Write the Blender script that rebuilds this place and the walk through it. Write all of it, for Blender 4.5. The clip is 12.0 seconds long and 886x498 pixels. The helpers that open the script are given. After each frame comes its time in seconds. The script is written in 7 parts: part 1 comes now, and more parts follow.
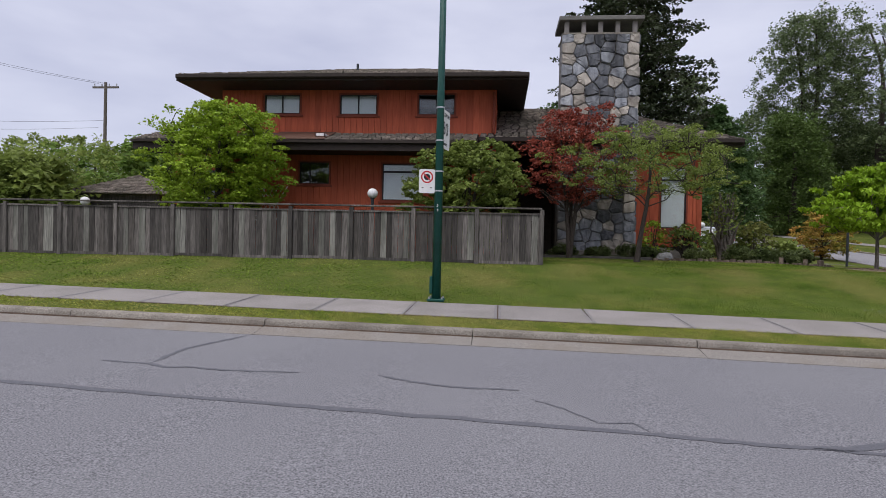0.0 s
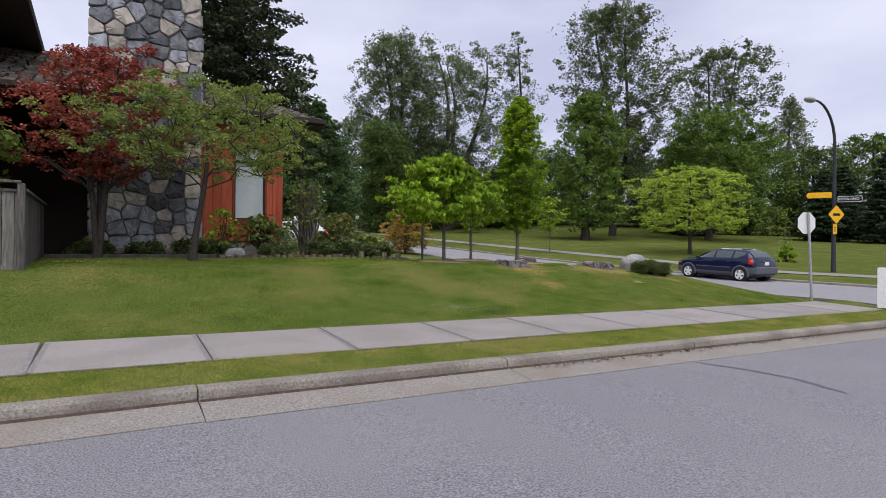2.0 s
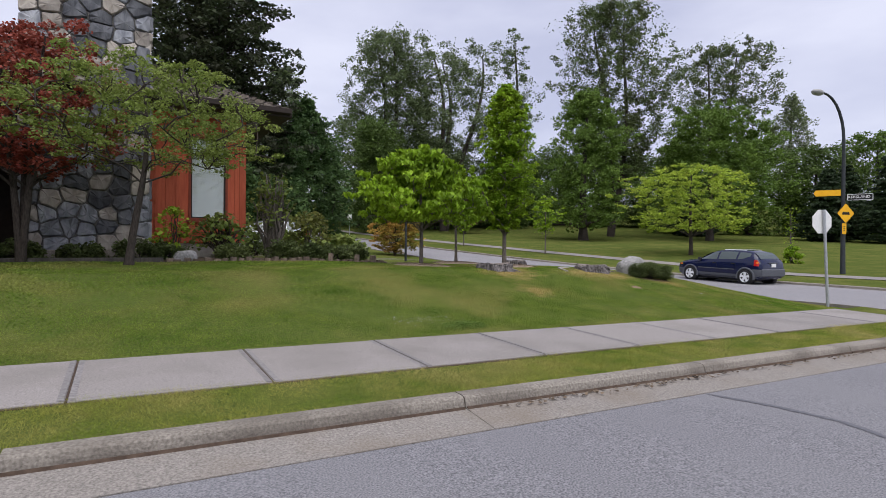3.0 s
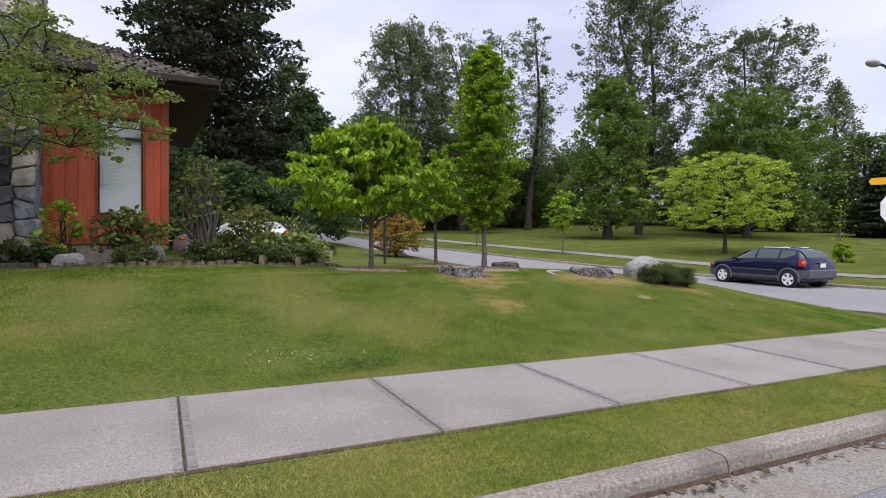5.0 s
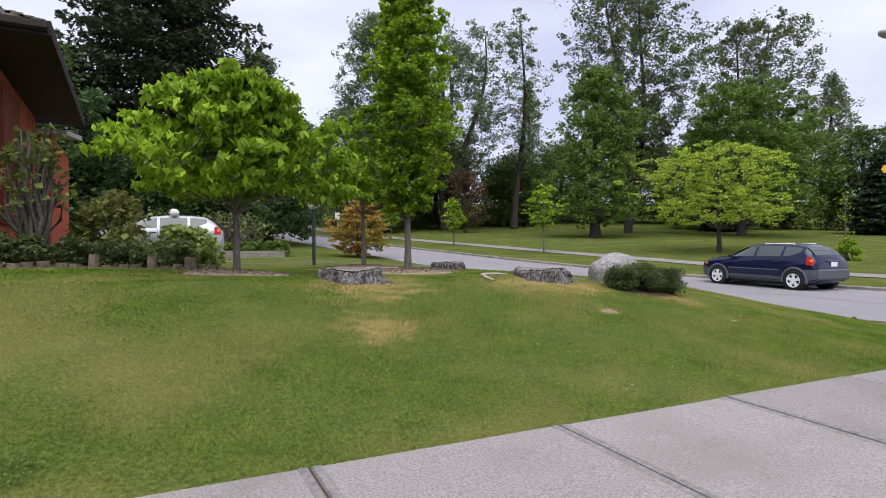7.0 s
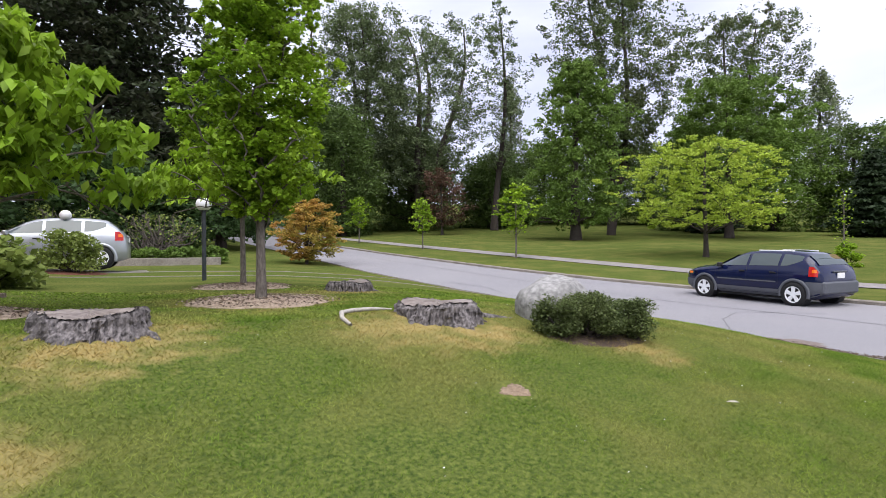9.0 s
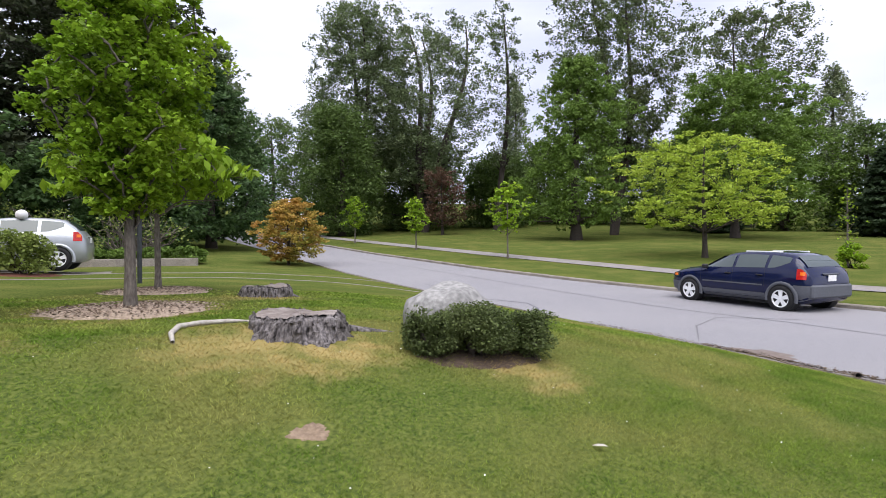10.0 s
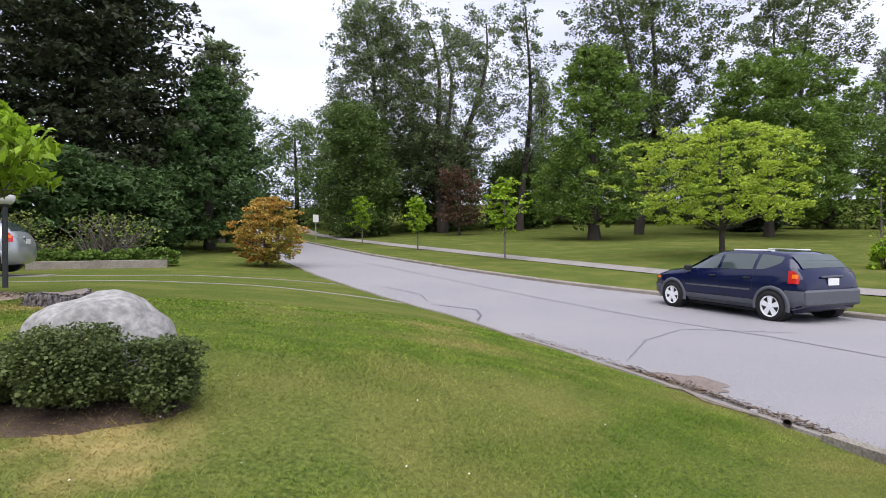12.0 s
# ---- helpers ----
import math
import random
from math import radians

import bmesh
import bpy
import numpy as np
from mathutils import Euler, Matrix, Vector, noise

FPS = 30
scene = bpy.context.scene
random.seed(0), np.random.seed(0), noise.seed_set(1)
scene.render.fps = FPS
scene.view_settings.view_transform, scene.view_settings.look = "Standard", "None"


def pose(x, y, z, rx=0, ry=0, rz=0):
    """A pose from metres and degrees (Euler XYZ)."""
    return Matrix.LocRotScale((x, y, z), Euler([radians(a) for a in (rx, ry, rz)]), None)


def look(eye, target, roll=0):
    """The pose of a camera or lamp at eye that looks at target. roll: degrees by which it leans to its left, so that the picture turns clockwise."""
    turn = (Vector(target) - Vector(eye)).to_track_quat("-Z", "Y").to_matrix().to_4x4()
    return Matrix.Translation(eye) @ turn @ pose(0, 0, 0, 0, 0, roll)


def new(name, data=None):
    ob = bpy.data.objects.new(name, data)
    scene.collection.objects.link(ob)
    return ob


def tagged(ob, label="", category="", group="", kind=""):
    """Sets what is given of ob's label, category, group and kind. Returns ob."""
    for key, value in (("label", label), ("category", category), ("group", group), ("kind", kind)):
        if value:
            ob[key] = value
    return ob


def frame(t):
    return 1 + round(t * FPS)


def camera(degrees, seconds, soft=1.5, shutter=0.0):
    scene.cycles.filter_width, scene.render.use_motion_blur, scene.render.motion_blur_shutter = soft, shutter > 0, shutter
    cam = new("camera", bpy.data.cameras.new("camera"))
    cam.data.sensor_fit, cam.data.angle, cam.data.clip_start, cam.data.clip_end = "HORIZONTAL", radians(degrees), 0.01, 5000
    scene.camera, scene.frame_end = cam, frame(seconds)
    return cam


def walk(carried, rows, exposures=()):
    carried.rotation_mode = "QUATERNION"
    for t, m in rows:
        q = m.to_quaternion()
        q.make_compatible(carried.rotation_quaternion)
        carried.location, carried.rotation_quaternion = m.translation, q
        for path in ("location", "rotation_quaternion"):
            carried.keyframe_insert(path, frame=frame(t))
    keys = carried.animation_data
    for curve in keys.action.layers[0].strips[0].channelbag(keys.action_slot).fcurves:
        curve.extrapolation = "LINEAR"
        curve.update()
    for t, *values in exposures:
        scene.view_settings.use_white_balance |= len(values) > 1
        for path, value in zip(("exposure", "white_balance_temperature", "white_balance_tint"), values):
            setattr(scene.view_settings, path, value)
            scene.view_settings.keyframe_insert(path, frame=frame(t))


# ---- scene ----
cam = camera(75.8, 12.0, soft=0.9)
PATH = [
    (0, (0.0, 0.0, 1.442), (-0.197, 1.99, 1.414), 1.4),
    (0.5, (0.222, 0.908, 1.309), (0.426, 2.897, 1.289), 1.2),
    (1, (0.794, 1.655, 1.334), (1.37, 3.57, 1.321), 1.1),
    (1.5, (1.467, 2.478, 1.301), (2.422, 4.235, 1.292), 0.7),
    (2, (2.011, 3.073, 1.331), (3.047, 4.783, 1.324), 0.5),
    (2.5, (2.578, 3.593, 1.364), (3.643, 5.285, 1.356), 0.5),
    (3, (3.174, 4.015, 1.355), (4.212, 5.725, 1.351), 0.4),
    (5, (5.76, 5.659, 1.332), (6.705, 7.421, 1.331), -0.1),
    (5.5, (6.391, 6.121, 1.307), (7.328, 7.888, 1.307), -0.0),
    (6, (7.009, 6.551, 1.304), (7.943, 8.32, 1.304), -0.0),
    (6.5, (7.649, 7.009, 1.27), (8.598, 8.77, 1.272), -0.2),
    (7, (8.273, 7.526, 1.247), (9.236, 9.279, 1.249), -0.4),
    (9, (10.761, 9.294, 1.439), (11.757, 11.028, 1.444), -0.5),
    (9.5, (11.472, 9.319, 1.468), (12.442, 11.068, 1.472), -0.5),
    (10, (12.178, 9.375, 1.453), (13.134, 11.132, 1.458), -0.5),
    (10.5, (12.934, 9.536, 1.437), (13.886, 11.295, 1.442), -0.6),
    (11, (13.632, 9.73, 1.407), (14.557, 11.502, 1.417), -0.6),
    (11.5, (14.379, 9.719, 1.396), (15.262, 11.514, 1.409), -0.7),
    (12, (15.054, 9.774, 1.386), (15.876, 11.597, 1.398), -0.7),
]
walk(cam, [(t, look(eye, target, roll)) for t, eye, target, roll in PATH],
     exposures=((0, 0.3), (0.7, 0.52), (1.5, 0.5), (2.5, 0.42), (5, 0.66), (7, 0.68), (9, 0.98), (12, 0.94)))

# ---- light ----
world = bpy.data.worlds.new("overcast_sky")
scene.world = world
world.use_nodes = True
wn, wl = world.node_tree.nodes, world.node_tree.links
wn.clear()
sky = wn.new("ShaderNodeTexSky")
sky.sky_type, sky.sun_disc = "NISHITA", False
sky.sun_elevation, sky.sun_rotation = radians(58), radians(200)
w_out, w_bg, w_mix = wn.new("ShaderNodeOutputWorld"), wn.new("ShaderNodeBackground"), wn.new("ShaderNodeMix")
w_map, w_noise, w_ramp = wn.new("ShaderNodeMapping"), wn.new("ShaderNodeTexNoise"), wn.new("ShaderNodeValToRGB")
w_coord = wn.new("ShaderNodeTexCoord")
w_dim = wn.new("ShaderNodeVectorMath")
w_dim.operation = "SCALE"
w_dim.inputs["Scale"].default_value = 0.1
w_mix.data_type = "RGBA"
w_mix.inputs["Factor"].default_value = 0.88
w_map.inputs["Scale"].default_value = (1.0, 1.0, 3.0)
w_noise.inputs["Scale"].default_value, w_noise.inputs["Detail"].default_value = 2.2, 5.0
w_ramp.color_ramp.elements[0].position, w_ramp.color_ramp.elements[0].color = 0.32, (0.44, 0.455, 0.60, 1)
w_ramp.color_ramp.elements[1].position, w_ramp.color_ramp.elements[1].color = 0.62, (0.625, 0.635, 0.765, 1)
wl.new(w_coord.outputs["Generated"], w_map.inputs["Vector"])
wl.new(w_map.outputs["Vector"], w_noise.inputs["Vector"])
wl.new(w_noise.outputs["Fac"], w_ramp.inputs["Fac"])
wl.new(sky.outputs["Color"], w_dim.inputs[0])
wl.new(w_dim.outputs["Vector"], w_mix.inputs["A"])
wl.new(w_ramp.outputs["Color"], w_mix.inputs["B"])
wl.new(w_mix.outputs["Result"], w_bg.inputs["Color"])
w_bg.inputs["Strength"].default_value = 1.0
wl.new(w_bg.outputs["Background"], w_out.inputs["Surface"])

sun = new("sun", bpy.data.lights.new("sun", "SUN"))
sun.data.energy, sun.data.angle, sun.data.color = 2.35, radians(75), (1.0, 0.97, 0.93)
sun.matrix_world = look((-10, -25, 60), (0, 0, 0))


# ---- materials ----
def mat(name, c1, c2, scale=6.0, rough=0.85, metal=0.0, bump=0.0, bscale=80.0, c3=None, scale3=0.6, amount3=0.5,
        vary=0.0, stretch=(1, 1, 1), spec=0.3, island=False, through_light=0.0, coat=0.0, spots=(), spot_colour=None):
    """A procedural surface: two colours by a fine noise, a third by a broad one, bump, and a shift of value for each object or island."""
    m = bpy.data.materials.new(name)
    m.use_nodes = True
    n, l = m.node_tree.nodes, m.node_tree.links
    b = n["Principled BSDF"]
    b.inputs["Roughness"].default_value, b.inputs["Metallic"].default_value = rough, metal
    b.inputs["Specular IOR Level"].default_value, b.inputs["Coat Weight"].default_value = spec, coat
    geo, mp = n.new("ShaderNodeNewGeometry"), n.new("ShaderNodeMapping")
    mp.inputs["Scale"].default_value = stretch
    l.new(geo.outputs["Position"], mp.inputs["Vector"])

    def noise_at(s, detail=4.0):
        t = n.new("ShaderNodeTexNoise")
        t.inputs["Scale"].default_value, t.inputs["Detail"].default_value = s, detail
        l.new(mp.outputs["Vector"], t.inputs["Vector"])
        return t.outputs["Fac"]

    def blend(fac, a, c):
        x = n.new("ShaderNodeMix")
        x.data_type = "RGBA"
        for key, value in (("Factor", fac), ("A", a), ("B", c)):
            if isinstance(value, bpy.types.NodeSocket):
                l.new(value, x.inputs[key])
            else:
                x.inputs[key].default_value = value if key == "Factor" else (*value, 1)
        return x.outputs["Result"]

    def sharpen(fac, lo, hi, top=1.0):
        r = n.new("ShaderNodeMapRange")
        l.new(fac, r.inputs["Value"])
        r.inputs["From Min"].default_value, r.inputs["From Max"].default_value, r.inputs["To Max"].default_value = lo, hi, top
        return r.outputs["Result"]

    col = blend(sharpen(noise_at(scale), 0.3, 0.7), c1, c2)
    if c3:
        col = blend(sharpen(noise_at(scale3, 6.0), 0.45, 0.72, amount3), col, c3)
    for sx, sy, sr in spots:
        d = n.new("ShaderNodeVectorMath")
        d.operation = "DISTANCE"
        fl = n.new("ShaderNodeVectorMath")
        fl.operation = "MULTIPLY"
        fl.inputs[1].default_value = (1, 1, 0)
        l.new(geo.outputs["Position"], fl.inputs[0])
        l.new(fl.outputs["Vector"], d.inputs[0])
        d.inputs[1].default_value = (sx, sy, 0)
        wob = n.new("ShaderNodeMath")
        wob.operation = "MULTIPLY_ADD"
        l.new(noise_at(5.0, 6.0), wob.inputs[0])
        wob.inputs[1].default_value = sr * 2.6
        l.new(d.outputs["Value"], wob.inputs[2])
        col = blend(sharpen(wob.outputs["Value"], sr * 2.55, sr * 1.35, 0.8), col, spot_colour)
    if vary:
        rnd = n.new("ShaderNodeObjectInfo").outputs["Random"] if not island else geo.outputs["Random Per Island"]
        hsv = n.new("ShaderNodeHueSaturation")
        l.new(col, hsv.inputs["Color"])
        l.new(sharpen(rnd, 0.0, 1.0), hsv.inputs["Value"])
        r = hsv.inputs["Value"].links[0].from_node
        r.inputs["To Min"].default_value, r.inputs["To Max"].default_value = 1 - vary, 1 + vary
        col = hsv.outputs["Color"]
    l.new(col, b.inputs["Base Color"])
    if bump:
        bp = n.new("ShaderNodeBump")
        bp.inputs["Strength"].default_value, bp.inputs["Distance"].default_value = bump, 0.02
        l.new(noise_at(bscale, 5.0), bp.inputs["Height"])
        l.new(bp.outputs["Normal"], b.inputs["Normal"])
    if through_light:
        tr, ms = n.new("ShaderNodeBsdfTranslucent"), n.new("ShaderNodeMixShader")
        l.new(col, tr.inputs["Color"])
        ms.inputs["Fac"].default_value = through_light
        l.new(b.outputs["BSDF"], ms.inputs[1])
        l.new(tr.outputs["BSDF"], ms.inputs[2])
        l.new(ms.outputs["Shader"], n["Material Output"].inputs["Surface"])
    return m


DRY_SPOTS = ((10.5, 13.6, 0.55), (12.95, 13.55, 0.65), (13.65, 17.1, 0.45), (14.75, 12.72, 0.35), (10.2, 12.2, 0.35), (12.1, 15.6, 0.75), (13.5, 13.2, 0.4), (10.94, 13.75, 0.55), (14.65, 12.95, 0.26))
M = {}
M["street"] = mat("street_asphalt", (0.13, 0.127, 0.138), (0.31, 0.30, 0.32), 90, 0.9, bump=0.35, bscale=120, c3=(0.255, 0.245, 0.255), scale3=0.35, amount3=0.6)
M["asphalt"] = mat("asphalt", (0.062, 0.062, 0.072), (0.272, 0.267, 0.287), 80, 0.9, bump=0.35, bscale=120, c3=(0.20, 0.198, 0.21), scale3=0.35, amount3=0.6)
M["tar"] = mat("tar", (0.085, 0.085, 0.10), (0.12, 0.12, 0.135), 40, 0.7, bump=0.2)
M["concrete"] = mat("concrete", (0.165, 0.150, 0.146), (0.325, 0.298, 0.288), 85, 0.9, bump=0.35, bscale=90, c3=(0.17, 0.155, 0.145), scale3=1.3, amount3=0.6, vary=0.07)
M["kerb"] = mat("kerb_concrete", (0.14, 0.123, 0.106), (0.32, 0.29, 0.252), 50, 0.92, bump=0.5, bscale=70, c3=(0.10, 0.085, 0.072), scale3=1.6, amount3=0.7, vary=0.10)
M["footing"] = mat("footing_concrete", (0.33, 0.30, 0.28), (0.46, 0.43, 0.40), 12, 0.92, bump=0.3, c3=(0.22, 0.17, 0.14), scale3=2.0, amount3=0.6)
M["trowelled"] = mat("trowelled_concrete", (0.13, 0.12, 0.122), (0.24, 0.225, 0.225), 30, 0.85, bump=0.12, vary=0.08)
M["gutter"] = mat("gutter_concrete", (0.13, 0.118, 0.108), (0.285, 0.26, 0.238), 60, 0.92, bump=0.3, c3=(0.17, 0.14, 0.11), scale3=1.5, amount3=0.7)
M["lawn"] = mat("lawn_soil", (0.032, 0.053, 0.014), (0.122, 0.144, 0.036), 38, 1.0, spec=0.0, bump=0.4, bscale=60, c3=(0.17, 0.155, 0.05), scale3=0.8, amount3=0.5, spots=DRY_SPOTS, spot_colour=(0.30, 0.235, 0.10))
M["blade"] = mat("grass_blade", (0.088, 0.166, 0.020), (0.222, 0.292, 0.050), 2.6, 0.9, spec=0.03, c3=(0.36, 0.30, 0.12), scale3=0.8, amount3=0.75, vary=0.3, island=True, through_light=0.42, spots=DRY_SPOTS, spot_colour=(0.40, 0.29, 0.11))
M["verge"] = mat("verge_blade", (0.15, 0.22, 0.03), (0.33, 0.33, 0.08), 3, 0.9, spec=0.03, c3=(0.48, 0.39, 0.16), scale3=1.1, amount3=0.75, vary=0.35, island=True, through_light=0.42)
M["siding"] = mat("red_siding", (0.36, 0.075, 0.036), (0.46, 0.105, 0.052), 7, 0.75, bump=0.25, bscale=40, c3=(0.27, 0.055, 0.03), scale3=0.9, amount3=0.5, vary=0.10, stretch=(3, 3, 0.35))
M["trim"] = mat("brown_trim", (0.020, 0.014, 0.012), (0.034, 0.024, 0.020), 8, 0.7, bump=0.15, bscale=40)
M["redtrim"] = mat("window_trim", (0.16, 0.035, 0.02), (0.22, 0.05, 0.028), 8, 0.7, bump=0.15)
M["shingle"] = mat("shake_shingle", (0.075, 0.062, 0.052), (0.23, 0.195, 0.17), 18, 0.95, bump=0.5, bscale=40, c3=(0.045, 0.05, 0.03), scale3=1.0, amount3=0.6, vary=0.35, island=True)
M["stone"] = mat("field_stone", (0.15, 0.16, 0.185), (0.33, 0.34, 0.365), 7, 0.9, bump=0.7, bscale=14, c3=(0.045, 0.045, 0.05), scale3=1.5, amount3=0.85, vary=0.35, stretch=(1, 1, 0.4))
M["stone_dark"] = mat("dark_stone", (0.055, 0.058, 0.068), (0.15, 0.155, 0.17), 7, 0.9, bump=0.7, bscale=14, c3=(0.03, 0.03, 0.033), scale3=1.5, amount3=0.8, vary=0.3, stretch=(1, 1, 0.4))
M["stone_tan"] = mat("buff_stone", (0.30, 0.265, 0.23), (0.46, 0.42, 0.375), 7, 0.9, bump=0.7, bscale=14, c3=(0.10, 0.09, 0.085), scale3=1.5, amount3=0.75, vary=0.22, stretch=(1, 1, 0.4))
M["mortar"] = mat("mortar", (0.12, 0.115, 0.11), (0.21, 0.20, 0.19), 20, 0.95, bump=0.4, c3=(0.06, 0.06, 0.06), scale3=0.8, amount3=0.7)
M["fence"] = mat("weathered_wood", (0.055, 0.05, 0.046), (0.165, 0.148, 0.138), 10, 0.9, bump=0.4, bscale=30, c3=(0.035, 0.032, 0.03), scale3=1.2, amount3=0.8, vary=0.5, stretch=(4, 4, 0.35))
M["fence_pale"] = mat("silvered_wood", (0.12, 0.118, 0.105), (0.26, 0.25, 0.225), 10, 0.9, bump=0.4, bscale=30, c3=(0.05, 0.052, 0.042), scale3=1.0, amount3=0.8, vary=0.35, stretch=(4, 4, 0.35))
M["fence_dark"] = mat("damp_wood", (0.035, 0.031, 0.029), (0.10, 0.088, 0.08), 10, 0.9, bump=0.4, bscale=30, c3=(0.02, 0.019, 0.018), scale3=1.0, amount3=0.8, vary=0.4, stretch=(4, 4, 0.35))
M["bark"] = mat("bark", (0.026, 0.021, 0.018), (0.075, 0.061, 0.053), 25, 0.95, bump=0.8, bscale=40, stretch=(2, 2, 0.5))
M["bark_light"] = mat("pale_bark", (0.075, 0.064, 0.054), (0.175, 0.152, 0.133), 25, 0.95, bump=0.6, bscale=40, stretch=(2, 2, 0.6))
M["stump"] = mat("stump_bark", (0.014, 0.012, 0.012), (0.26, 0.235, 0.235), 30, 0.95, bump=1.0, bscale=40, c3=(0.045, 0.04, 0.038), scale3=3, amount3=0.75, stretch=(1.3, 1.3, 0.55))
M["cut_wood"] = mat("cut_wood", (0.15, 0.125, 0.115), (0.27, 0.235, 0.22), 14, 0.9, bump=0.4, c3=(0.15, 0.12, 0.10), scale3=3, amount3=0.6)
M["boulder"] = mat("granite", (0.17, 0.168, 0.165), (0.36, 0.35, 0.345), 22, 0.9, bump=0.6, bscale=35, c3=(0.12, 0.115, 0.11), scale3=2.4, amount3=0.75)
M["mulch"] = mat("wood_chips", (0.17, 0.125, 0.095), (0.34, 0.27, 0.21), 20, 0.95, bump=0.6, vary=0.5, island=True)
M["soil"] = mat("bed_soil", (0.045, 0.030, 0.022), (0.085, 0.058, 0.042), 15, 0.95, bump=0.8, bscale=30)
M["white"] = mat("white_paint", (0.66, 0.66, 0.66), (0.74, 0.74, 0.73), 20, 0.5)
M["litter"] = mat("leaf_litter", (0.07, 0.05, 0.035), (0.16, 0.12, 0.085), 20, 0.95, vary=0.5, island=True)
M["globe"] = mat("opal_globe", (0.62, 0.62, 0.63), (0.72, 0.72, 0.72), 8, 0.35, c3=(0.45, 0.44, 0.42), scale3=4, amount3=0.4)
M["pole_green"] = mat("green_paint", (0.006, 0.055, 0.045), (0.010, 0.075, 0.06), 12, 0.4, bump=0.05, c3=(0.02, 0.05, 0.045), scale3=3)
M["pole_dark"] = mat("dark_metal", (0.022, 0.026, 0.030), (0.04, 0.045, 0.05), 12, 0.5, bump=0.1)
M["galvanised"] = mat("galvanised_steel", (0.35, 0.36, 0.38), (0.48, 0.49, 0.51), 25, 0.45, metal=0.6)
M["yellow"] = mat("sign_yellow", (0.75, 0.38, 0.01), (0.82, 0.44, 0.015), 6, 0.45)
M["black"] = mat("black_paint", (0.012, 0.012, 0.013), (0.02, 0.02, 0.021), 20, 0.6)
M["sign_red"] = mat("sign_red", (0.45, 0.02, 0.025), (0.5, 0.03, 0.03), 6, 0.45)
M["blind"] = mat("window_blind", (0.70, 0.72, 0.72), (0.76, 0.78, 0.77), 3, 0.8)
# near-black base colour stands in for the dimness of the room indoors
M["unlit_room"] = mat("dark_room", (0.03, 0.035, 0.04), (0.06, 0.065, 0.07), 2, 0.9)
M["car_blue"] = mat("blue_car_paint", (0.004, 0.007, 0.034), (0.005, 0.009, 0.042), 3, 0.12, metal=0.0, coat=0.3, spec=0.3)
M["car_silver"] = mat("silver_car_paint", (0.36, 0.38, 0.41), (0.40, 0.42, 0.45), 3, 0.3, metal=0.4, coat=0.7, spec=0.5)
M["cladding"] = mat("grey_plastic", (0.075, 0.08, 0.095), (0.095, 0.10, 0.115), 30, 0.6, bump=0.05)
M["tyre"] = mat("rubber", (0.012, 0.012, 0.013), (0.02, 0.02, 0.021), 20, 0.85)
M["alloy"] = mat("alloy", (0.74, 0.75, 0.77), (0.80, 0.81, 0.83), 10, 0.3, metal=0.1)
M["tail_red"] = mat("tail_lens", (0.42, 0.012, 0.012), (0.5, 0.02, 0.015), 30, 0.2, coat=0.5)
M["amber"] = mat("amber_lens", (0.75, 0.16, 0.01), (0.8, 0.2, 0.02), 30, 0.2, coat=0.5)
M["wire"] = M["black"]


def leaf(name, c1, c2, c3, vary=0.35):
    return mat(name, c1, c2, 1.3, 0.55, c3=c3, scale3=0.5, amount3=0.6, vary=vary, island=True, through_light=0.42, spec=0.2)


M["leaf_lime"] = leaf("lime_leaf", (0.20, 0.33, 0.020), (0.30, 0.43, 0.035), (0.11, 0.21, 0.015), 0.45)
M["leaf_hornbeam"] = leaf("hornbeam_leaf", (0.20, 0.33, 0.022), (0.30, 0.42, 0.034), (0.12, 0.23, 0.018), 0.45)
M["leaf_yellow"] = leaf("yellow_leaf", (0.33, 0.44, 0.055), (0.42, 0.51, 0.075), (0.22, 0.33, 0.035))
M["leaf_mid"] = leaf("mid_leaf", (0.115, 0.19, 0.035), (0.165, 0.25, 0.05), (0.075, 0.13, 0.026))
M["leaf_dark"] = leaf("dark_leaf", (0.085, 0.135, 0.035), (0.125, 0.185, 0.05), (0.055, 0.09, 0.026))
M["leaf_grey"] = leaf("cottonwood_leaf", (0.115, 0.155, 0.068), (0.18, 0.225, 0.11), (0.075, 0.105, 0.048), 0.45)
M["root_pale"] = mat("pale_root", (0.30, 0.27, 0.24), (0.44, 0.41, 0.37), 30, 0.95, bump=0.5)
M["street_seam"] = mat("street_seam", (0.115, 0.113, 0.12), (0.16, 0.157, 0.165), 40, 0.85, bump=0.2)
M["leaf_poplar"] = leaf("poplar_leaf", (0.17, 0.21, 0.11), (0.23, 0.27, 0.15), (0.11, 0.14, 0.07), 0.4)
M["needle"] = leaf("conifer_needle", (0.030, 0.044, 0.022), (0.052, 0.066, 0.030), (0.038, 0.030, 0.020), 0.45)
M["needle_green"] = leaf("dark_conifer_needle", (0.034, 0.058, 0.027), (0.055, 0.085, 0.038), (0.022, 0.038, 0.018), 0.45)
M["leaf_linden"] = leaf("linden_leaf", (0.055, 0.105, 0.036), (0.095, 0.155, 0.05), (0.035, 0.07, 0.025), 0.45)
M["leaf_cotton"] = leaf("dark_cottonwood_leaf", (0.085, 0.125, 0.045), (0.135, 0.175, 0.07), (0.10, 0.095, 0.045), 0.45)
M["leaf_red"] = leaf("red_leaf", (0.27, 0.06, 0.045), (0.37, 0.11, 0.075), (0.14, 0.035, 0.028))
M["leaf_orange"] = leaf("orange_leaf", (0.46, 0.22, 0.06), (0.40, 0.30, 0.07), (0.20, 0.26, 0.04))
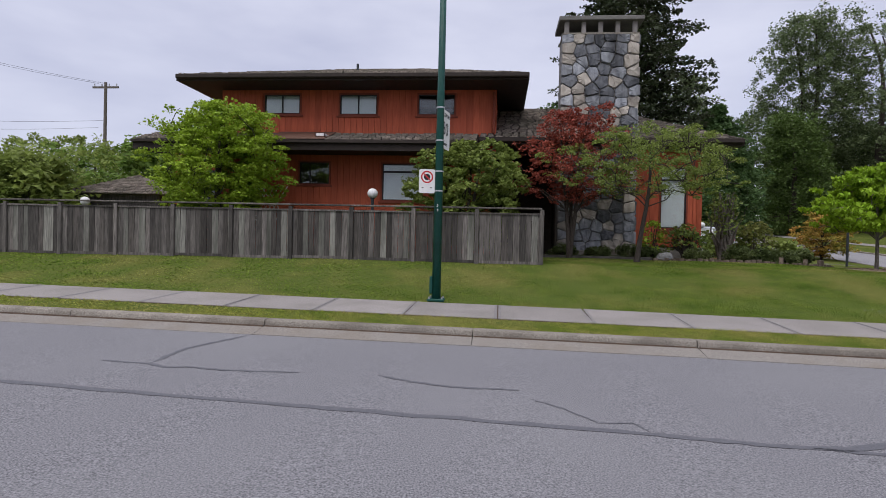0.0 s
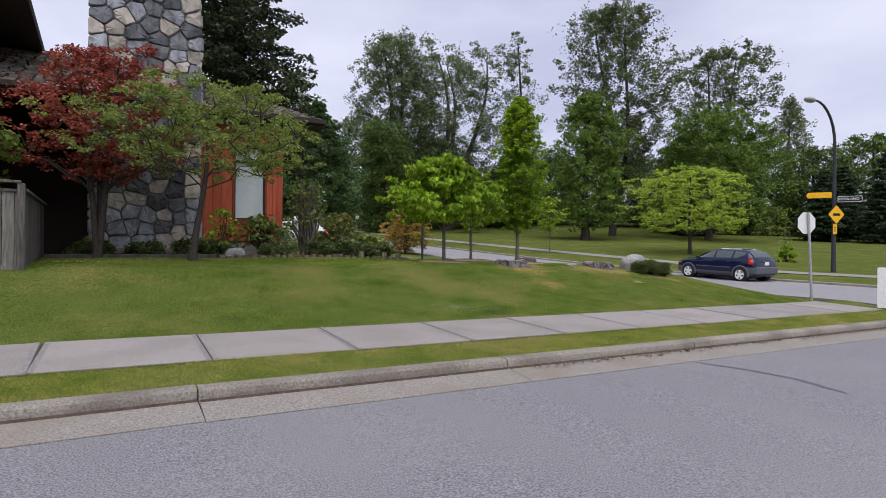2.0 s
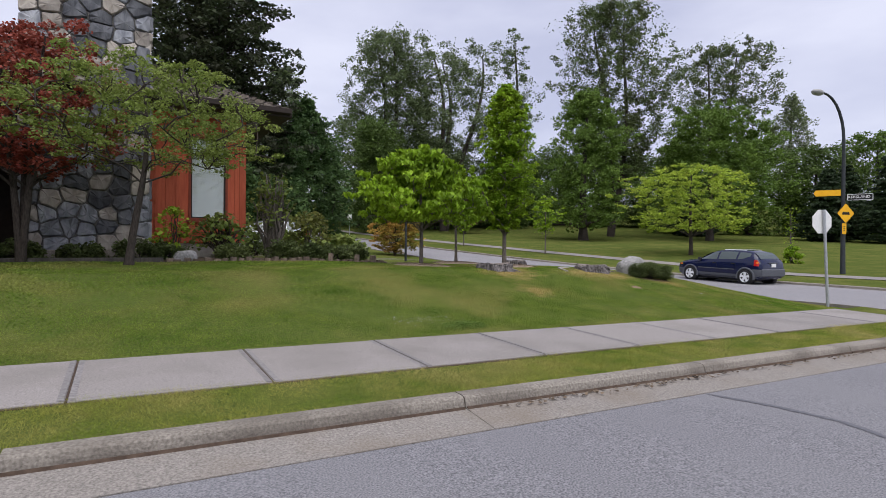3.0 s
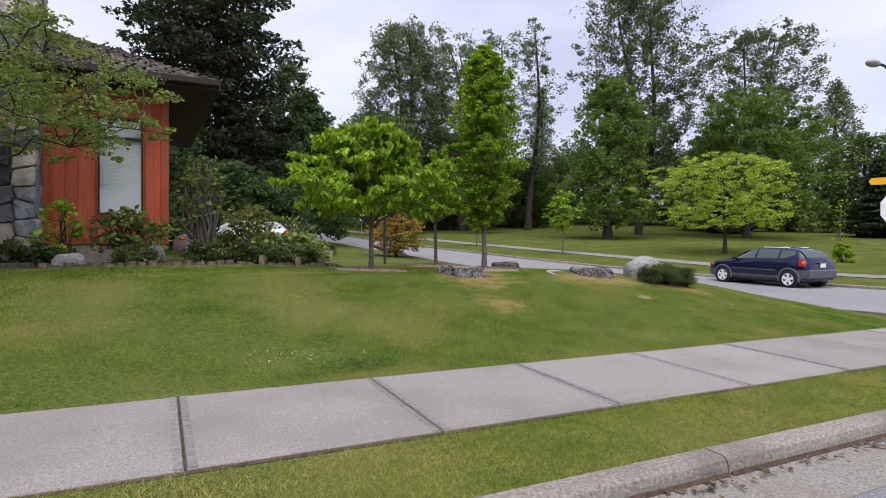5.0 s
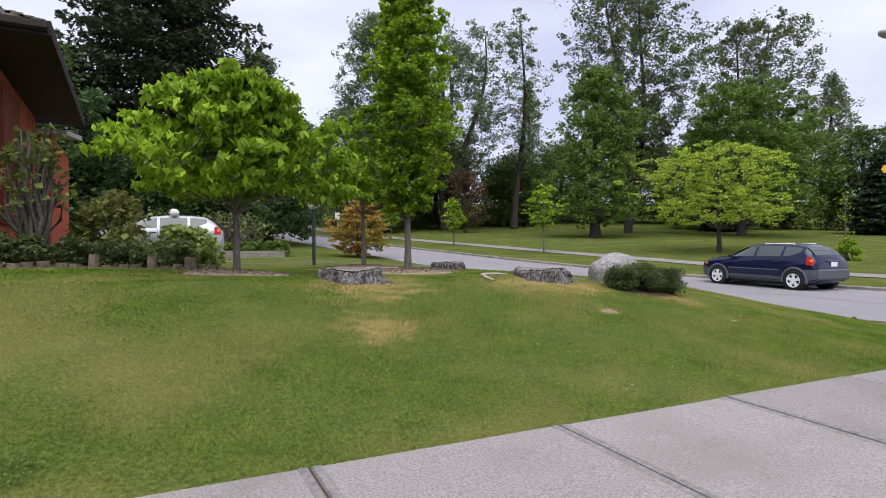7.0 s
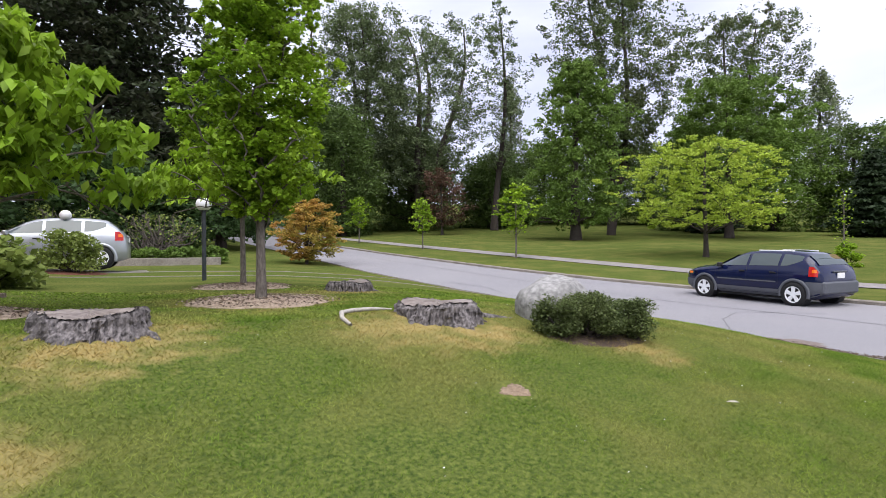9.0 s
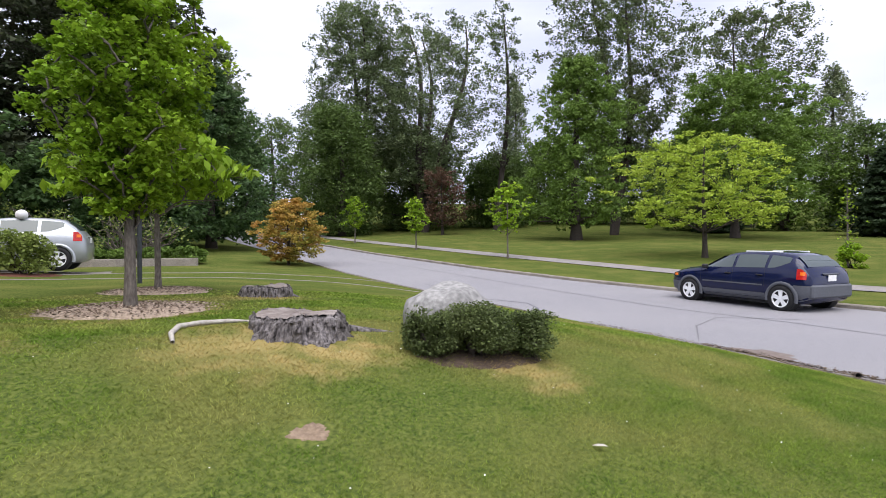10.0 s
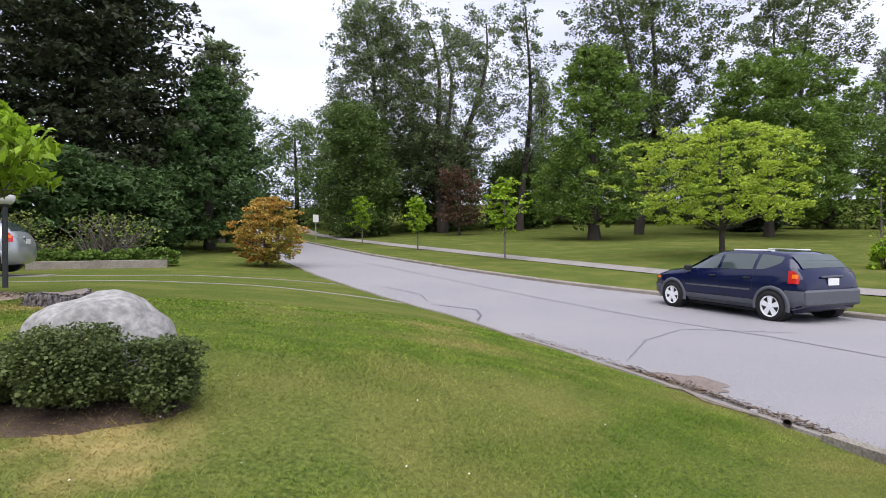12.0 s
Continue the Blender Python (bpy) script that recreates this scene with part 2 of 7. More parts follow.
M["leaf_olive"] = leaf("olive_leaf", (0.17, 0.23, 0.05), (0.24, 0.29, 0.075), (0.11, 0.15, 0.035))
M["leaf_maple"] = leaf("maple_leaf", (0.23, 0.34, 0.03), (0.31, 0.42, 0.045), (0.14, 0.22, 0.022))
M["leaf_brown"] = leaf("brown_leaf", (0.11, 0.062, 0.045), (0.16, 0.095, 0.065), (0.08, 0.06, 0.03))
M["leaf_hedge"] = leaf("hedge_leaf", (0.075, 0.105, 0.035), (0.13, 0.16, 0.055), (0.045, 0.065, 0.02), 0.45)
M["leaf_rhodo"] = leaf("rhododendron_leaf", (0.11, 0.165, 0.035), (0.18, 0.24, 0.055), (0.20, 0.15, 0.06), 0.45)


def glass(name, tint, rough=0.03):
    m = mat(name, tint, tuple(c * 1.15 for c in tint), 2, rough, spec=0.8)
    return m


def clear_glass(name):
    m = bpy.data.materials.new(name)
    m.use_nodes = True
    n, l = m.node_tree.nodes, m.node_tree.links
    n.clear()
    o, t, g, f, x = (n.new(k) for k in ("ShaderNodeOutputMaterial", "ShaderNodeBsdfTransparent", "ShaderNodeBsdfGlossy", "ShaderNodeFresnel", "ShaderNodeMixShader"))
    g.inputs["Roughness"].default_value, t.inputs["Color"].default_value = 0.02, (0.93, 0.96, 0.96, 1)
    f.inputs["IOR"].default_value = 1.7
    l.new(f.outputs["Fac"], x.inputs["Fac"])
    l.new(t.outputs["BSDF"], x.inputs[1])
    l.new(g.outputs["BSDF"], x.inputs[2])
    l.new(x.outputs["Shader"], o.inputs["Surface"])
    return m


M["pane"] = clear_glass("window_glass")
M["car_glass"] = glass("car_glass", (0.04, 0.055, 0.054))


# ---- mesh tools ----
def box(bm, x0, x1, y0, y1, z0, z1, bevel=0.0):
    r = bmesh.ops.create_cube(bm, size=1.0)
    for v in r["verts"]:
        v.co = ((x0 + x1) / 2 + v.co.x * (x1 - x0), (y0 + y1) / 2 + v.co.y * (y1 - y0), (z0 + z1) / 2 + v.co.z * (z1 - z0))
    if bevel:
        edges = {e for v in r["verts"] for e in v.link_edges}
        bmesh.ops.bevel(bm, geom=list(edges), offset=bevel, segments=1, affect="EDGES")


def cyl(bm, p0, p1, r0, r1=None, n=12, caps=True):
    p0, p1 = Vector(p0), Vector(p1)
    d = p1 - p0
    m = Matrix.Translation((p0 + p1) / 2) @ d.to_track_quat("Z", "Y").to_matrix().to_4x4()
    bmesh.ops.create_cone(bm, cap_ends=caps, segments=n, radius1=r0, radius2=r0 if r1 is None else r1, depth=d.length, matrix=m)


def ball(bm, c, r, scale=(1, 1, 1), sub=2):
    bmesh.ops.create_icosphere(bm, subdivisions=sub, radius=r, matrix=Matrix.Translation(c) @ Matrix.Diagonal((*scale, 1)))


def prism(bm, pts, axis, a, b):
    """A polygon in the plane across the axis, drawn out from a to b."""
    def at(p, h):
        return {"x": (h, p[0], p[1]), "y": (p[0], h, p[1]), "z": (p[0], p[1], h)}[axis]
    v0, v1 = [bm.verts.new(at(p, a)) for p in pts], [bm.verts.new(at(p, b)) for p in pts]
    n = len(pts)
    for i in range(n):
        bm.faces.new((v0[i], v0[(i + 1) % n], v1[(i + 1) % n], v1[i]))
    bm.faces.new(v0[::-1])
    bm.faces.new(v1)


def mesh_of(bm, name, material, smooth=False):
    bmesh.ops.recalc_face_normals(bm, faces=bm.faces[:])
    me = bpy.data.meshes.new(name)
    bm.to_mesh(me)
    bm.free()
    me.materials.append(material)
    if smooth:
        me.polygons.foreach_set("use_smooth", [True] * len(me.polygons))
    return me


def part(name, bm, material, parent, label="", smooth=False):
    ob = new(name, mesh_of(bm, name, material, smooth))
    ob.parent = parent
    return tagged(ob, label)


def thing(name, bm, material, label, category, group="", kind="", smooth=False):
    return tagged(new(name, mesh_of(bm, name, material, smooth)), label, category, group, kind)


def base(name, x, y, z, label, category, group="", kind="", turn=0):
    ob = new(name)
    ob.matrix_world = pose(x, y, z, 0, 0, turn)
    ob.empty_display_size = 0.2
    return tagged(ob, label, category, group, kind)


def array_mesh(name, verts, faces, material, smooth=False):
    """A mesh from an array of places and an array of faces that all have the same number of corners."""
    me = bpy.data.meshes.new(name)
    k = faces.shape[1]
    me.vertices.add(len(verts))
    me.vertices.foreach_set("co", np.ascontiguousarray(verts, dtype=np.float32).ravel())
    me.loops.add(faces.size)
    me.loops.foreach_set("vertex_index", np.ascontiguousarray(faces, dtype=np.int32).ravel())
    me.polygons.add(len(faces))
    me.polygons.foreach_set("loop_start", np.arange(0, faces.size, k, dtype=np.int32))
    if smooth:
        me.polygons.foreach_set("use_smooth", np.ones(len(faces), dtype=bool))
    me.update(calc_edges=True)
    me.materials.append(material)
    return me


def tubes(lines, n=6):
    """Tapered tubes along lines of (x, y, z, radius) rows."""
    vs, fs, at = [], [], 0
    ang = np.linspace(0, 2 * np.pi, n, endpoint=False)
    for line in lines:
        line = np.asarray(line, float)
        p, r = line[:, :3], line[:, 3]
        d = np.gradient(p, axis=0)
        d /= np.linalg.norm(d, axis=1)[:, None] + 1e-9
        ref = np.where(np.abs(d[:, 2:3]) > 0.9, np.array([[1.0, 0, 0]]), np.array([[0, 0, 1.0]]))
        a = np.cross(d, ref)
        a /= np.linalg.norm(a, axis=1)[:, None] + 1e-9
        b = np.cross(d, a)
        ring = p[:, None] + r[:, None, None] * (a[:, None] * np.cos(ang)[None, :, None] + b[:, None] * np.sin(ang)[None, :, None])
        m = len(p)
        vs.append(ring.reshape(-1, 3))
        i, j = np.meshgrid(np.arange(m - 1), np.arange(n), indexing="ij")
        q = np.stack([i * n + j, i * n + (j + 1) % n, (i + 1) * n + (j + 1) % n, (i + 1) * n + j], -1).reshape(-1, 4)
        fs.append(q + at)
        at += m * n
    return np.concatenate(vs), np.concatenate(fs)


def leaf_quads(rng, centres, size, droop=0.0, narrow=0.5, up=0.5):
    """Folded leaf blades about the given places, with a lean towards facing up."""
    n = len(centres)
    nrm = rng.normal(size=(n, 3))
    nrm /= np.linalg.norm(nrm, axis=1)[:, None]
    nrm[:, 2] = np.abs(nrm[:, 2]) + up
    nrm /= np.linalg.norm(nrm, axis=1)[:, None]
    d = rng.normal(size=(n, 3))
    d -= nrm * (d * nrm).sum(1)[:, None]
    d /= np.linalg.norm(d, axis=1)[:, None] + 1e-9
    d[:, 2] -= droop
    s = size * rng.uniform(0.6, 1.35, (n, 1))
    w = np.cross(nrm, d) * s * narrow
    d = d * s
    fold = nrm * s * 0.14
    v = np.stack([centres - d * 0.5, centres + w + fold, centres + d * 0.5, centres - w + fold], 1).reshape(-1, 3)
    return v, np.arange(4 * n).reshape(n, 4)


def leaf_tris(rng, centres, size, droop=0.0, narrow=0.5, up=0.5):
    """The same as single pointed blades, for crowns that stay far off."""
    v, q = leaf_quads(rng, centres, size * 1.25, droop, narrow, up)
    v = v.reshape(-1, 4, 3)[:, (1, 2, 3)].copy()
    return v.reshape(-1, 3), np.arange(3 * len(centres)).reshape(-1, 3)


# ---- the lie of the land ----
def smooth01(u):
    u = np.clip(u, 0, 1)
    return u * u * (3 - 2 * u)


def z_road(x):
    return np.maximum(0.045 - 0.010 * np.asarray(x, float), -0.12)


def z_street(y):
    y = np.asarray(y, float)
    t = np.maximum(y - 18, 0)
    return -0.10 + 0.015 * np.maximum(y - 12, 0) + 0.050 * t * t / (t + 4)


WEST_EDGE = ((7.7, 16.0), (8.0, 16.9), (8.6, 17.8), (9.4, 18.5), (10.4, 19.1), (11.4, 19.4), (12.5, 19.55), (16, 19.9), (20, 20.1), (24, 19.7), (30, 19.3), (40, 19.2), (55, 19.0), (80, 19.5), (130, 21))
EAST_EDGE = ((8.0, 33.0), (8.5, 30.5), (9.5, 28.6), (11, 27.7), (13, 27.3), (17, 27.25), (21, 27.0), (25, 26.0), (30, 25.2), (40, 24.3), (55, 23.9), (80, 24.6), (130, 26.5))


def west(y):
    return np.interp(y, [p[0] for p in WEST_EDGE], [p[1] for p in WEST_EDGE])


def east(y):
    return np.interp(y, [p[0] for p in EAST_EDGE], [p[1] for p in EAST_EDGE])


KERB_Y, WALK_Y0, WALK_Y1 = 8.0, 9.04, 10.45


def bend_y(x):
    """How far the kerb and footway draw in towards the road on the way to the corner."""
    return 0.03 * np.clip(np.asarray(x, float) - 2, 0, 14)


def ground_z(x, y):
    x, y = np.asarray(x, float), np.asarray(y, float)
    yy = y + bend_y(x)
    zr, zs, xw, xe = z_road(x), z_street(y), west(y), east(y)
    # the strip and the footway beside the road
    side = zr + 0.145 + 0.035 * smooth01((yy - KERB_Y - 0.2) / 1.0) + 0.05 * np.clip((yy - WALK_Y0) / 1.33, 0, 1)
    # the lawn that climbs to the house
    u = np.clip((yy - WALK_Y1) / (3.6 + bend_y(x)), 0, 1.15)
    crest = 0.95 + 0.09 * smooth01((y - 14) / 2.6) * smooth01((10 - x) / 3) - 0.06 * smooth01((x - 9) / 2) - 0.008 * np.maximum(-4 - x, 0)
    crest = np.maximum(crest, zs + 0.12)
    s = np.clip(u - 0.03 * np.sin(2 * np.pi * u), 0, 1)
    low = zr + 0.225
    v = np.clip((x - 12.5) / np.maximum(xw - 12.5, 0.5), 0, 1)
    g = 1 - v ** 1.9
    lawn_z = low + (crest - low) * s
    lawn_z = zs - 0.01 + (lawn_z - zs + 0.01) * g
    lawn_z = lawn_z + 0.012 * np.sin(x * 1.7 + 0.6 * y) * np.sin(y * 1.3 - 0.4 * x) * smooth01((y - 10.6) / 1.0) * g
    z = np.where(yy < WALK_Y1, np.minimum(side, zs - 0.01 + (side - zs + 0.01) * np.clip((xw - x) / 1.0, 0, 1)), lawn_z)
    # the street
    inside = np.minimum(x - xw, xe + 0.1 - x)
    under = zs - 0.01 - 0.10 * np.clip(inside / 0.4, 0, 1)
    z = np.where(inside > 0, under, z)
    # the park beyond it
    far = np.hypot(x - 20, y - 10)
    park = zs + 0.12 + 0.04 * np.clip(x - xe - 1.0, 0, 40) + 0.05 * np.maximum(far - 62, 0)
    park = np.where(y < 9.5, np.minimum(park, zr + 0.15), park)
    z = np.where(x >= xe + 0.1, park, z)
    # the road and what lies south of it
    z = np.where(yy < KERB_Y + 0.1, zr - 0.12, z)
    z = np.where(y < -6.1, zr + 0.12 + 0.01 * np.minimum(-6.1 - y, 60), z)
    return z


def gz(x, y):
    return float(ground_z(x, y))


def axis_steps(stops):
    out = []
    for a, b, step in stops:
        out.extend(np.arange(a, b, step).tolist())
    return np.array(out + [stops[-1][1]])


gx = axis_steps(((-1500, -200, 130), (-200, -40, 16), (-40, -14, 2), (-14, 22, 0.25), (22, 28.6, 0.12), (28.6, 32, 0.5), (32, 70, 2), (70, 200, 10), (200, 1500, 130)))
gy = axis_steps(((-1500, -200, 130), (-200, -20, 18), (-20, -6.5, 2.25), (-6.5, 7.1, 1.36), (7.1, 8.5, 0.1), (8.5, 18, 0.25), (18, 40, 0.5), (40, 130, 3), (130, 250, 12), (250, 1500, 125)))
GX, GY = np.meshgrid(gx, gy, indexing="ij")
GZ = ground_z(GX, np.minimum(GY, 150))
ni, nj = GX.shape
ii, jj = np.meshgrid(np.arange(ni - 1), np.arange(nj - 1), indexing="ij")
quads = np.stack([ii * nj + jj, (ii + 1) * nj + jj, (ii + 1) * nj + jj + 1, ii * nj + jj + 1], -1).reshape(-1, 4)
ground = new("ground", array_mesh("ground", np.stack([GX, GY, GZ], -1).reshape(-1, 3), quads, M["lawn"], True))
tagged(ground, "mown green lawn and park grass with dry yellowish patches", "ground", kind="structure")


def sheet(name, xs_of, ys, zf, material, label, category, n=12):
    """A surface between two edges that are functions of y."""
    ys = np.asarray(ys, float)
    lo, hi = xs_of(ys)
    f = np.linspace(0, 1, n)
    X = lo[:, None] + (hi - lo)[:, None] * f[None]
    Y = np.repeat(ys[:, None], n, 1)
    i, j = np.meshgrid(np.arange(len(ys) - 1), np.arange(n - 1), indexing="ij")
    q = np.stack([i * n + j, i * n + j + 1, (i + 1) * n + j + 1, (i + 1) * n + j], -1).reshape(-1, 4)
    ob = new(name, array_mesh(name, np.stack([X, Y, zf(X, Y)], -1).reshape(-1, 3), q, material, True))
    return tagged(ob, label, category, kind="structure")


sheet("road", lambda y: (np.full_like(y, -200.0), np.full_like(y, 200.0)), np.linspace(-6, KERB_Y - 0.3, 8), lambda x, y: z_road(x) + 0.0 * y,
      M["asphalt"], "grey worn asphalt road with dark sealed cracks", "road", 401)
sheet("side_street", lambda y: (west(y), east(y)), np.concatenate([np.linspace(KERB_Y - 0.3, 14, 40), np.linspace(14.5, 60, 92), np.linspace(62, 130, 35)]),
      lambda x, y: np.where(y < 12, z_road(x) + (z_street(12) - z_road(x)) * smooth01((y - KERB_Y + 0.3) / 4.3), z_street(y)) + 0.004, M["street"], "grey asphalt side street rising past the park", "road", 16)


# ---- the house ----
def boards(parent, x0, x1, z0, z1, y, width=0.2, depth=0.022, material=None, rng=None, holes=()):
    """Upright siding boards on a wall that faces the road, cut round the openings."""
    x = x0
    while x < x1 - 0.02:
        w = min(width, x1 - x)
        spans = [(z0, z1)]
        for hx0, hx1, hz0, hz1 in holes:
            if x + w > hx0 + 0.01 and x < hx1 - 0.01:
                spans = [s for a, b in spans for s in ((a, min(b, hz0)), (max(a, hz1), b)) if s[1] - s[0] > 0.03]
        for a, b in spans:
            bm = bmesh.new()
            box(bm, x + 0.006, x + w - 0.006, y - depth - rng.uniform(0, 0.004), y, a, b)
            part("siding_board", bm, M["siding"], parent)
        x += width


def wall_with_holes(bm, x0, x1, y0, y1, z0, z1, holes):
    """A wall along x with openings right through it."""
    xs = sorted({x0, x1, *(h[0] for h in holes), *(h[1] for h in holes)})
    for a, b in zip(xs, xs[1:]):
        cuts = sorted((h[2], h[3]) for h in holes if h[0] <= a + 1e-6 and h[1] >= b - 1e-6)
        z = z0
        for lo, hi in cuts:
            if lo > z:
                box(bm, a, b, y0, y1, z, lo)
            z = hi
        if z < z1:
            box(bm, a, b, y0, y1, z, z1)


def window(parent, x0, x1, z0, z1, y, split, label, behind, trim="redtrim", horizontal=None, slats=False):
    """A framed window in a wall that faces the road: casing, sash bars, panes, sill and what hangs behind the glass."""
    w = part("window", _frame(x0, x1, z0, z1, y - 0.035, y + 0.05, 0.05), M[trim], parent, label)
    part("sash", _frame(x0 + 0.045, x1 - 0.045, z0 + 0.045, z1 - 0.045, y - 0.015, y + 0.04, 0.03), M["black"], w)
    xs = [x0 + 0.07] + [x0 + (x1 - x0) * s for s in split] + [x1 - 0.07]
    for s in split:
        bm = bmesh.new()
        box(bm, x0 + (x1 - x0) * s - 0.02, x0 + (x1 - x0) * s + 0.02, y - 0.01, y + 0.035, z0 + 0.08, z1 - 0.08)
        part("mullion", bm, M["black"], w)
    if horizontal:
        bm = bmesh.new()
        box(bm, x0 + 0.08, x1 - 0.08, y - 0.01, y + 0.035, horizontal - 0.03, horizontal + 0.03)
        part("transom", bm, M["black"], w)
    for a, b in zip(xs, xs[1:]):
        bm = bmesh.new()
        box(bm, a, b, y + 0.008, y + 0.014, z0 + 0.08, z1 - 0.08)
        ob = part("pane", bm, M["pane"], w)
        ob.visible_shadow = False
    bm = bmesh.new()
    box(bm, x0 - 0.06, x1 + 0.06, y - 0.07, y + 0.0, z0 - 0.05, z0)
    part("sill", bm, M[trim], w)
    bm = bmesh.new()
    if slats:
        z = z0 + 0.08
        while z < z1 - 0.08:
            box(bm, x0 + 0.08, x1 - 0.08, y + 0.06, y + 0.075, z, z + 0.024)
            z += 0.027
        part("blind", bm, M["blind"], w, "pale horizontal slat blind")
    elif behind == "blind":
        box(bm, x0 + 0.08, x1 - 0.08, y + 0.07, y + 0.08, z0 + 0.08, z1 - 0.08)
        part("blind", bm, M["blind"], w, "pale drawn blind")
    else:
        bm.free()
    return w


def _frame(x0, x1, z0, z1, y0, y1, t):
    bm = bmesh.new()
    box(bm, x0, x0 + t, y0, y1, z0, z1)
    box(bm, x1 - t, x1, y0, y1, z0, z1)
    box(bm, x0 + t, x1 - t, y0, y1, z1 - t, z1)
    box(bm, x0 + t, x1 - t, y0, y1, z0, z0 + t)
    return bm


def shingle_face(rng, a, b, c, d, course=0.19, width=0.24):
    """Shakes laid in courses on the roof face a-b (eave) to d-c (top), as low wedges; returns places and quads."""
    a, b, c, d = (np.array(p, float) for p in (a, b, c, d))
    n = np.cross(b - a, d - a)
    n /= np.linalg.norm(n)
    if n[2] < 0:
        n = -n
    up_len = max(np.linalg.norm(d - a), np.linalg.norm(c - b))
    rows = max(int(np.linalg.norm((d + c - a - b) / 2) / course), 1)
    vs = []
    for r in range(rows):
        f0, f1 = r / rows, min((r + 1.25) / rows, 1.0)
        l0, r0, l1, r1 = a + (d - a) * f0, b + (c - b) * f0, a + (d - a) * f1, b + (c - b) * f1
        length = np.linalg.norm(r0 - l0)
        k = max(int(length / width), 1)
        cuts = np.clip((np.arange(k + 1) + rng.uniform(-0.25, 0.25, k + 1)) / k, 0, 1)
        cuts[0], cuts[-1] = 0, 1
        for g0, g1 in zip(cuts, cuts[1:]):
            t = 0.032 + rng.uniform(0, 0.026)
            slip = (l0 - l1) / max(np.linalg.norm(l0 - l1), 1e-6) * rng.uniform(0, 0.03)
            p0, p1 = l0 + (r0 - l0) * (g0 + 0.004) + slip, l0 + (r0 - l0) * (g1 - 0.004) + slip
            q0, q1 = l1 + (r1 - l1) * (g0 + 0.004), l1 + (r1 - l1) * (g1 - 0.004)
            vs.extend([p0, p1, p1 + n * t, p0 + n * t, q0 + n * 0.006, q1 + n * 0.006])
    vs = np.array(vs)
    m = len(vs) // 6
    o = np.arange(m)[:, None] * 6
    fs = np.concatenate([o + np.array([[0, 1, 2, 3]]), o + np.array([[3, 2, 5, 4]]), o + np.array([[0, 3, 4, 4]]), o + np.array([[1, 5, 2, 2]])])
    return vs, fs[:2 * m]


def hip_roof(parent, x0, x1, y0, y1, z, ridge, rise, name="roof", cut_left=None):
    """A hip roof over the rectangle with a ridge along x: deck, shingles, fascia and soffit."""
    rx0, rx1 = ridge
    ym = (y0 + y1) / 2
    A, B, C, D = (x0, y0, z), (x1, y0, z), (x1, y1, z), (x0, y1, z)
    R0, R1 = (rx0, ym, z + rise), (rx1, ym, z + rise)
    bm = bmesh.new()
    v = [bm.verts.new(p) for p in (A, B, C, D, R0, R1)]
    for f in ((0, 1, 5, 4), (1, 2, 5), (2, 3, 4, 5), (3, 0, 4), (3, 2, 1, 0)):
        bm.faces.new([v[i] for i in f])
    roof = part(name, bm, M["trim"], parent, "dark weathered shake roof")
    rng = np.random.default_rng(int(x0 * 7) % 97 + 5)
    vs, fs, at = [], [], 0
    for face in ((A, B, R1, R0), (B, C, R1, R1), (D, A, R0, R0)):
        pv, pf = shingle_face(rng, *face)
        vs.append(pv)
        fs.append(pf + at)
        at += len(pv)
    ob = new("shingles", array_mesh("shingles", np.concatenate(vs), np.concatenate(fs), M["shingle"]))
    ob.parent = roof
    tagged(ob, "brown mossy split shakes in courses", kind="stuff")
    for nm, (fx0, fx1, fy0, fy1) in (("fascia", (x0, x1, y0 - 0.04, y0)), ("fascia", (x1, x1 + 0.04, y0 - 0.04, y1)), ("fascia", (x0 - 0.04, x0, y0 - 0.04, y1))):
        bm = bmesh.new()
        box(bm, fx0, fx1, fy0, fy1, z - 0.2, z + 0.02, 0.006)
        part(nm, bm, M["trim"], roof)
    bm = bmesh.new()
    prism(bm, ((y0 - 0.16, z - 0.02), (y0 - 0.16, z - 0.12), (y0 - 0.13, z - 0.15), (y0 - 0.05, z - 0.15), (y0 - 0.05, z - 0.02), (y0 - 0.07, z - 0.02), (y0 - 0.07, z - 0.13), (y0 - 0.12, z - 0.13), (y0 - 0.14, z - 0.11), (y0 - 0.14, z - 0.02)), "x", x0, x1)
    part("gutter", bm, M["trim"], roof)
    bm = bmesh.new()
    box(bm, x0 + 0.0, x1, y0, y1, z - 0.2, z - 0.17)
    part("soffit", bm, M["trim"], roof)
    return roof


rng = np.random.default_rng(11)
WALL_Y, WING_Y = 18.3, 18.75
house = base("house", -4, 22, 0.9, "two-storey red cedar house with dark shake roofs and deep eaves", "house")
house.matrix_world = Matrix.Identity(4)
holes_up = [(-7.92, -6.62, 5.48, 6.2), (-5.36, -4.04, 5.46, 6.2), (-2.76, -1.5, 5.46, 6.2)]
holes_low = [(-6.68, -5.58, 3.18, 3.98), (-3.9, -2.55, 2.68, 3.95)]
bm = bmesh.new()
wall_with_holes(bm, -9.35, -0.2, WALL_Y, WALL_Y + 0.2, 4.5, 6.35, holes_up)
wall_with_holes(bm, -9.35, -0.2, WALL_Y, WALL_Y + 0.2, 0.85, 4.5, holes_low)
box(bm, -0.4, -0.2, WALL_Y + 0.2, 27, 0.85, 6.35)
box(bm, -9.35, -9.15, WALL_Y + 0.2, 27, 0.85, 6.35)
box(bm, -9.15, -0.4, 26.8, 27, 0.85, 6.35)
main_wall = part("wall", bm, M["siding"], house, "red-stained vertical cedar siding")
boards(main_wall, -9.35, -0.2, 4.7, 6.3, WALL_Y, 0.2, rng=rng, holes=holes_up)
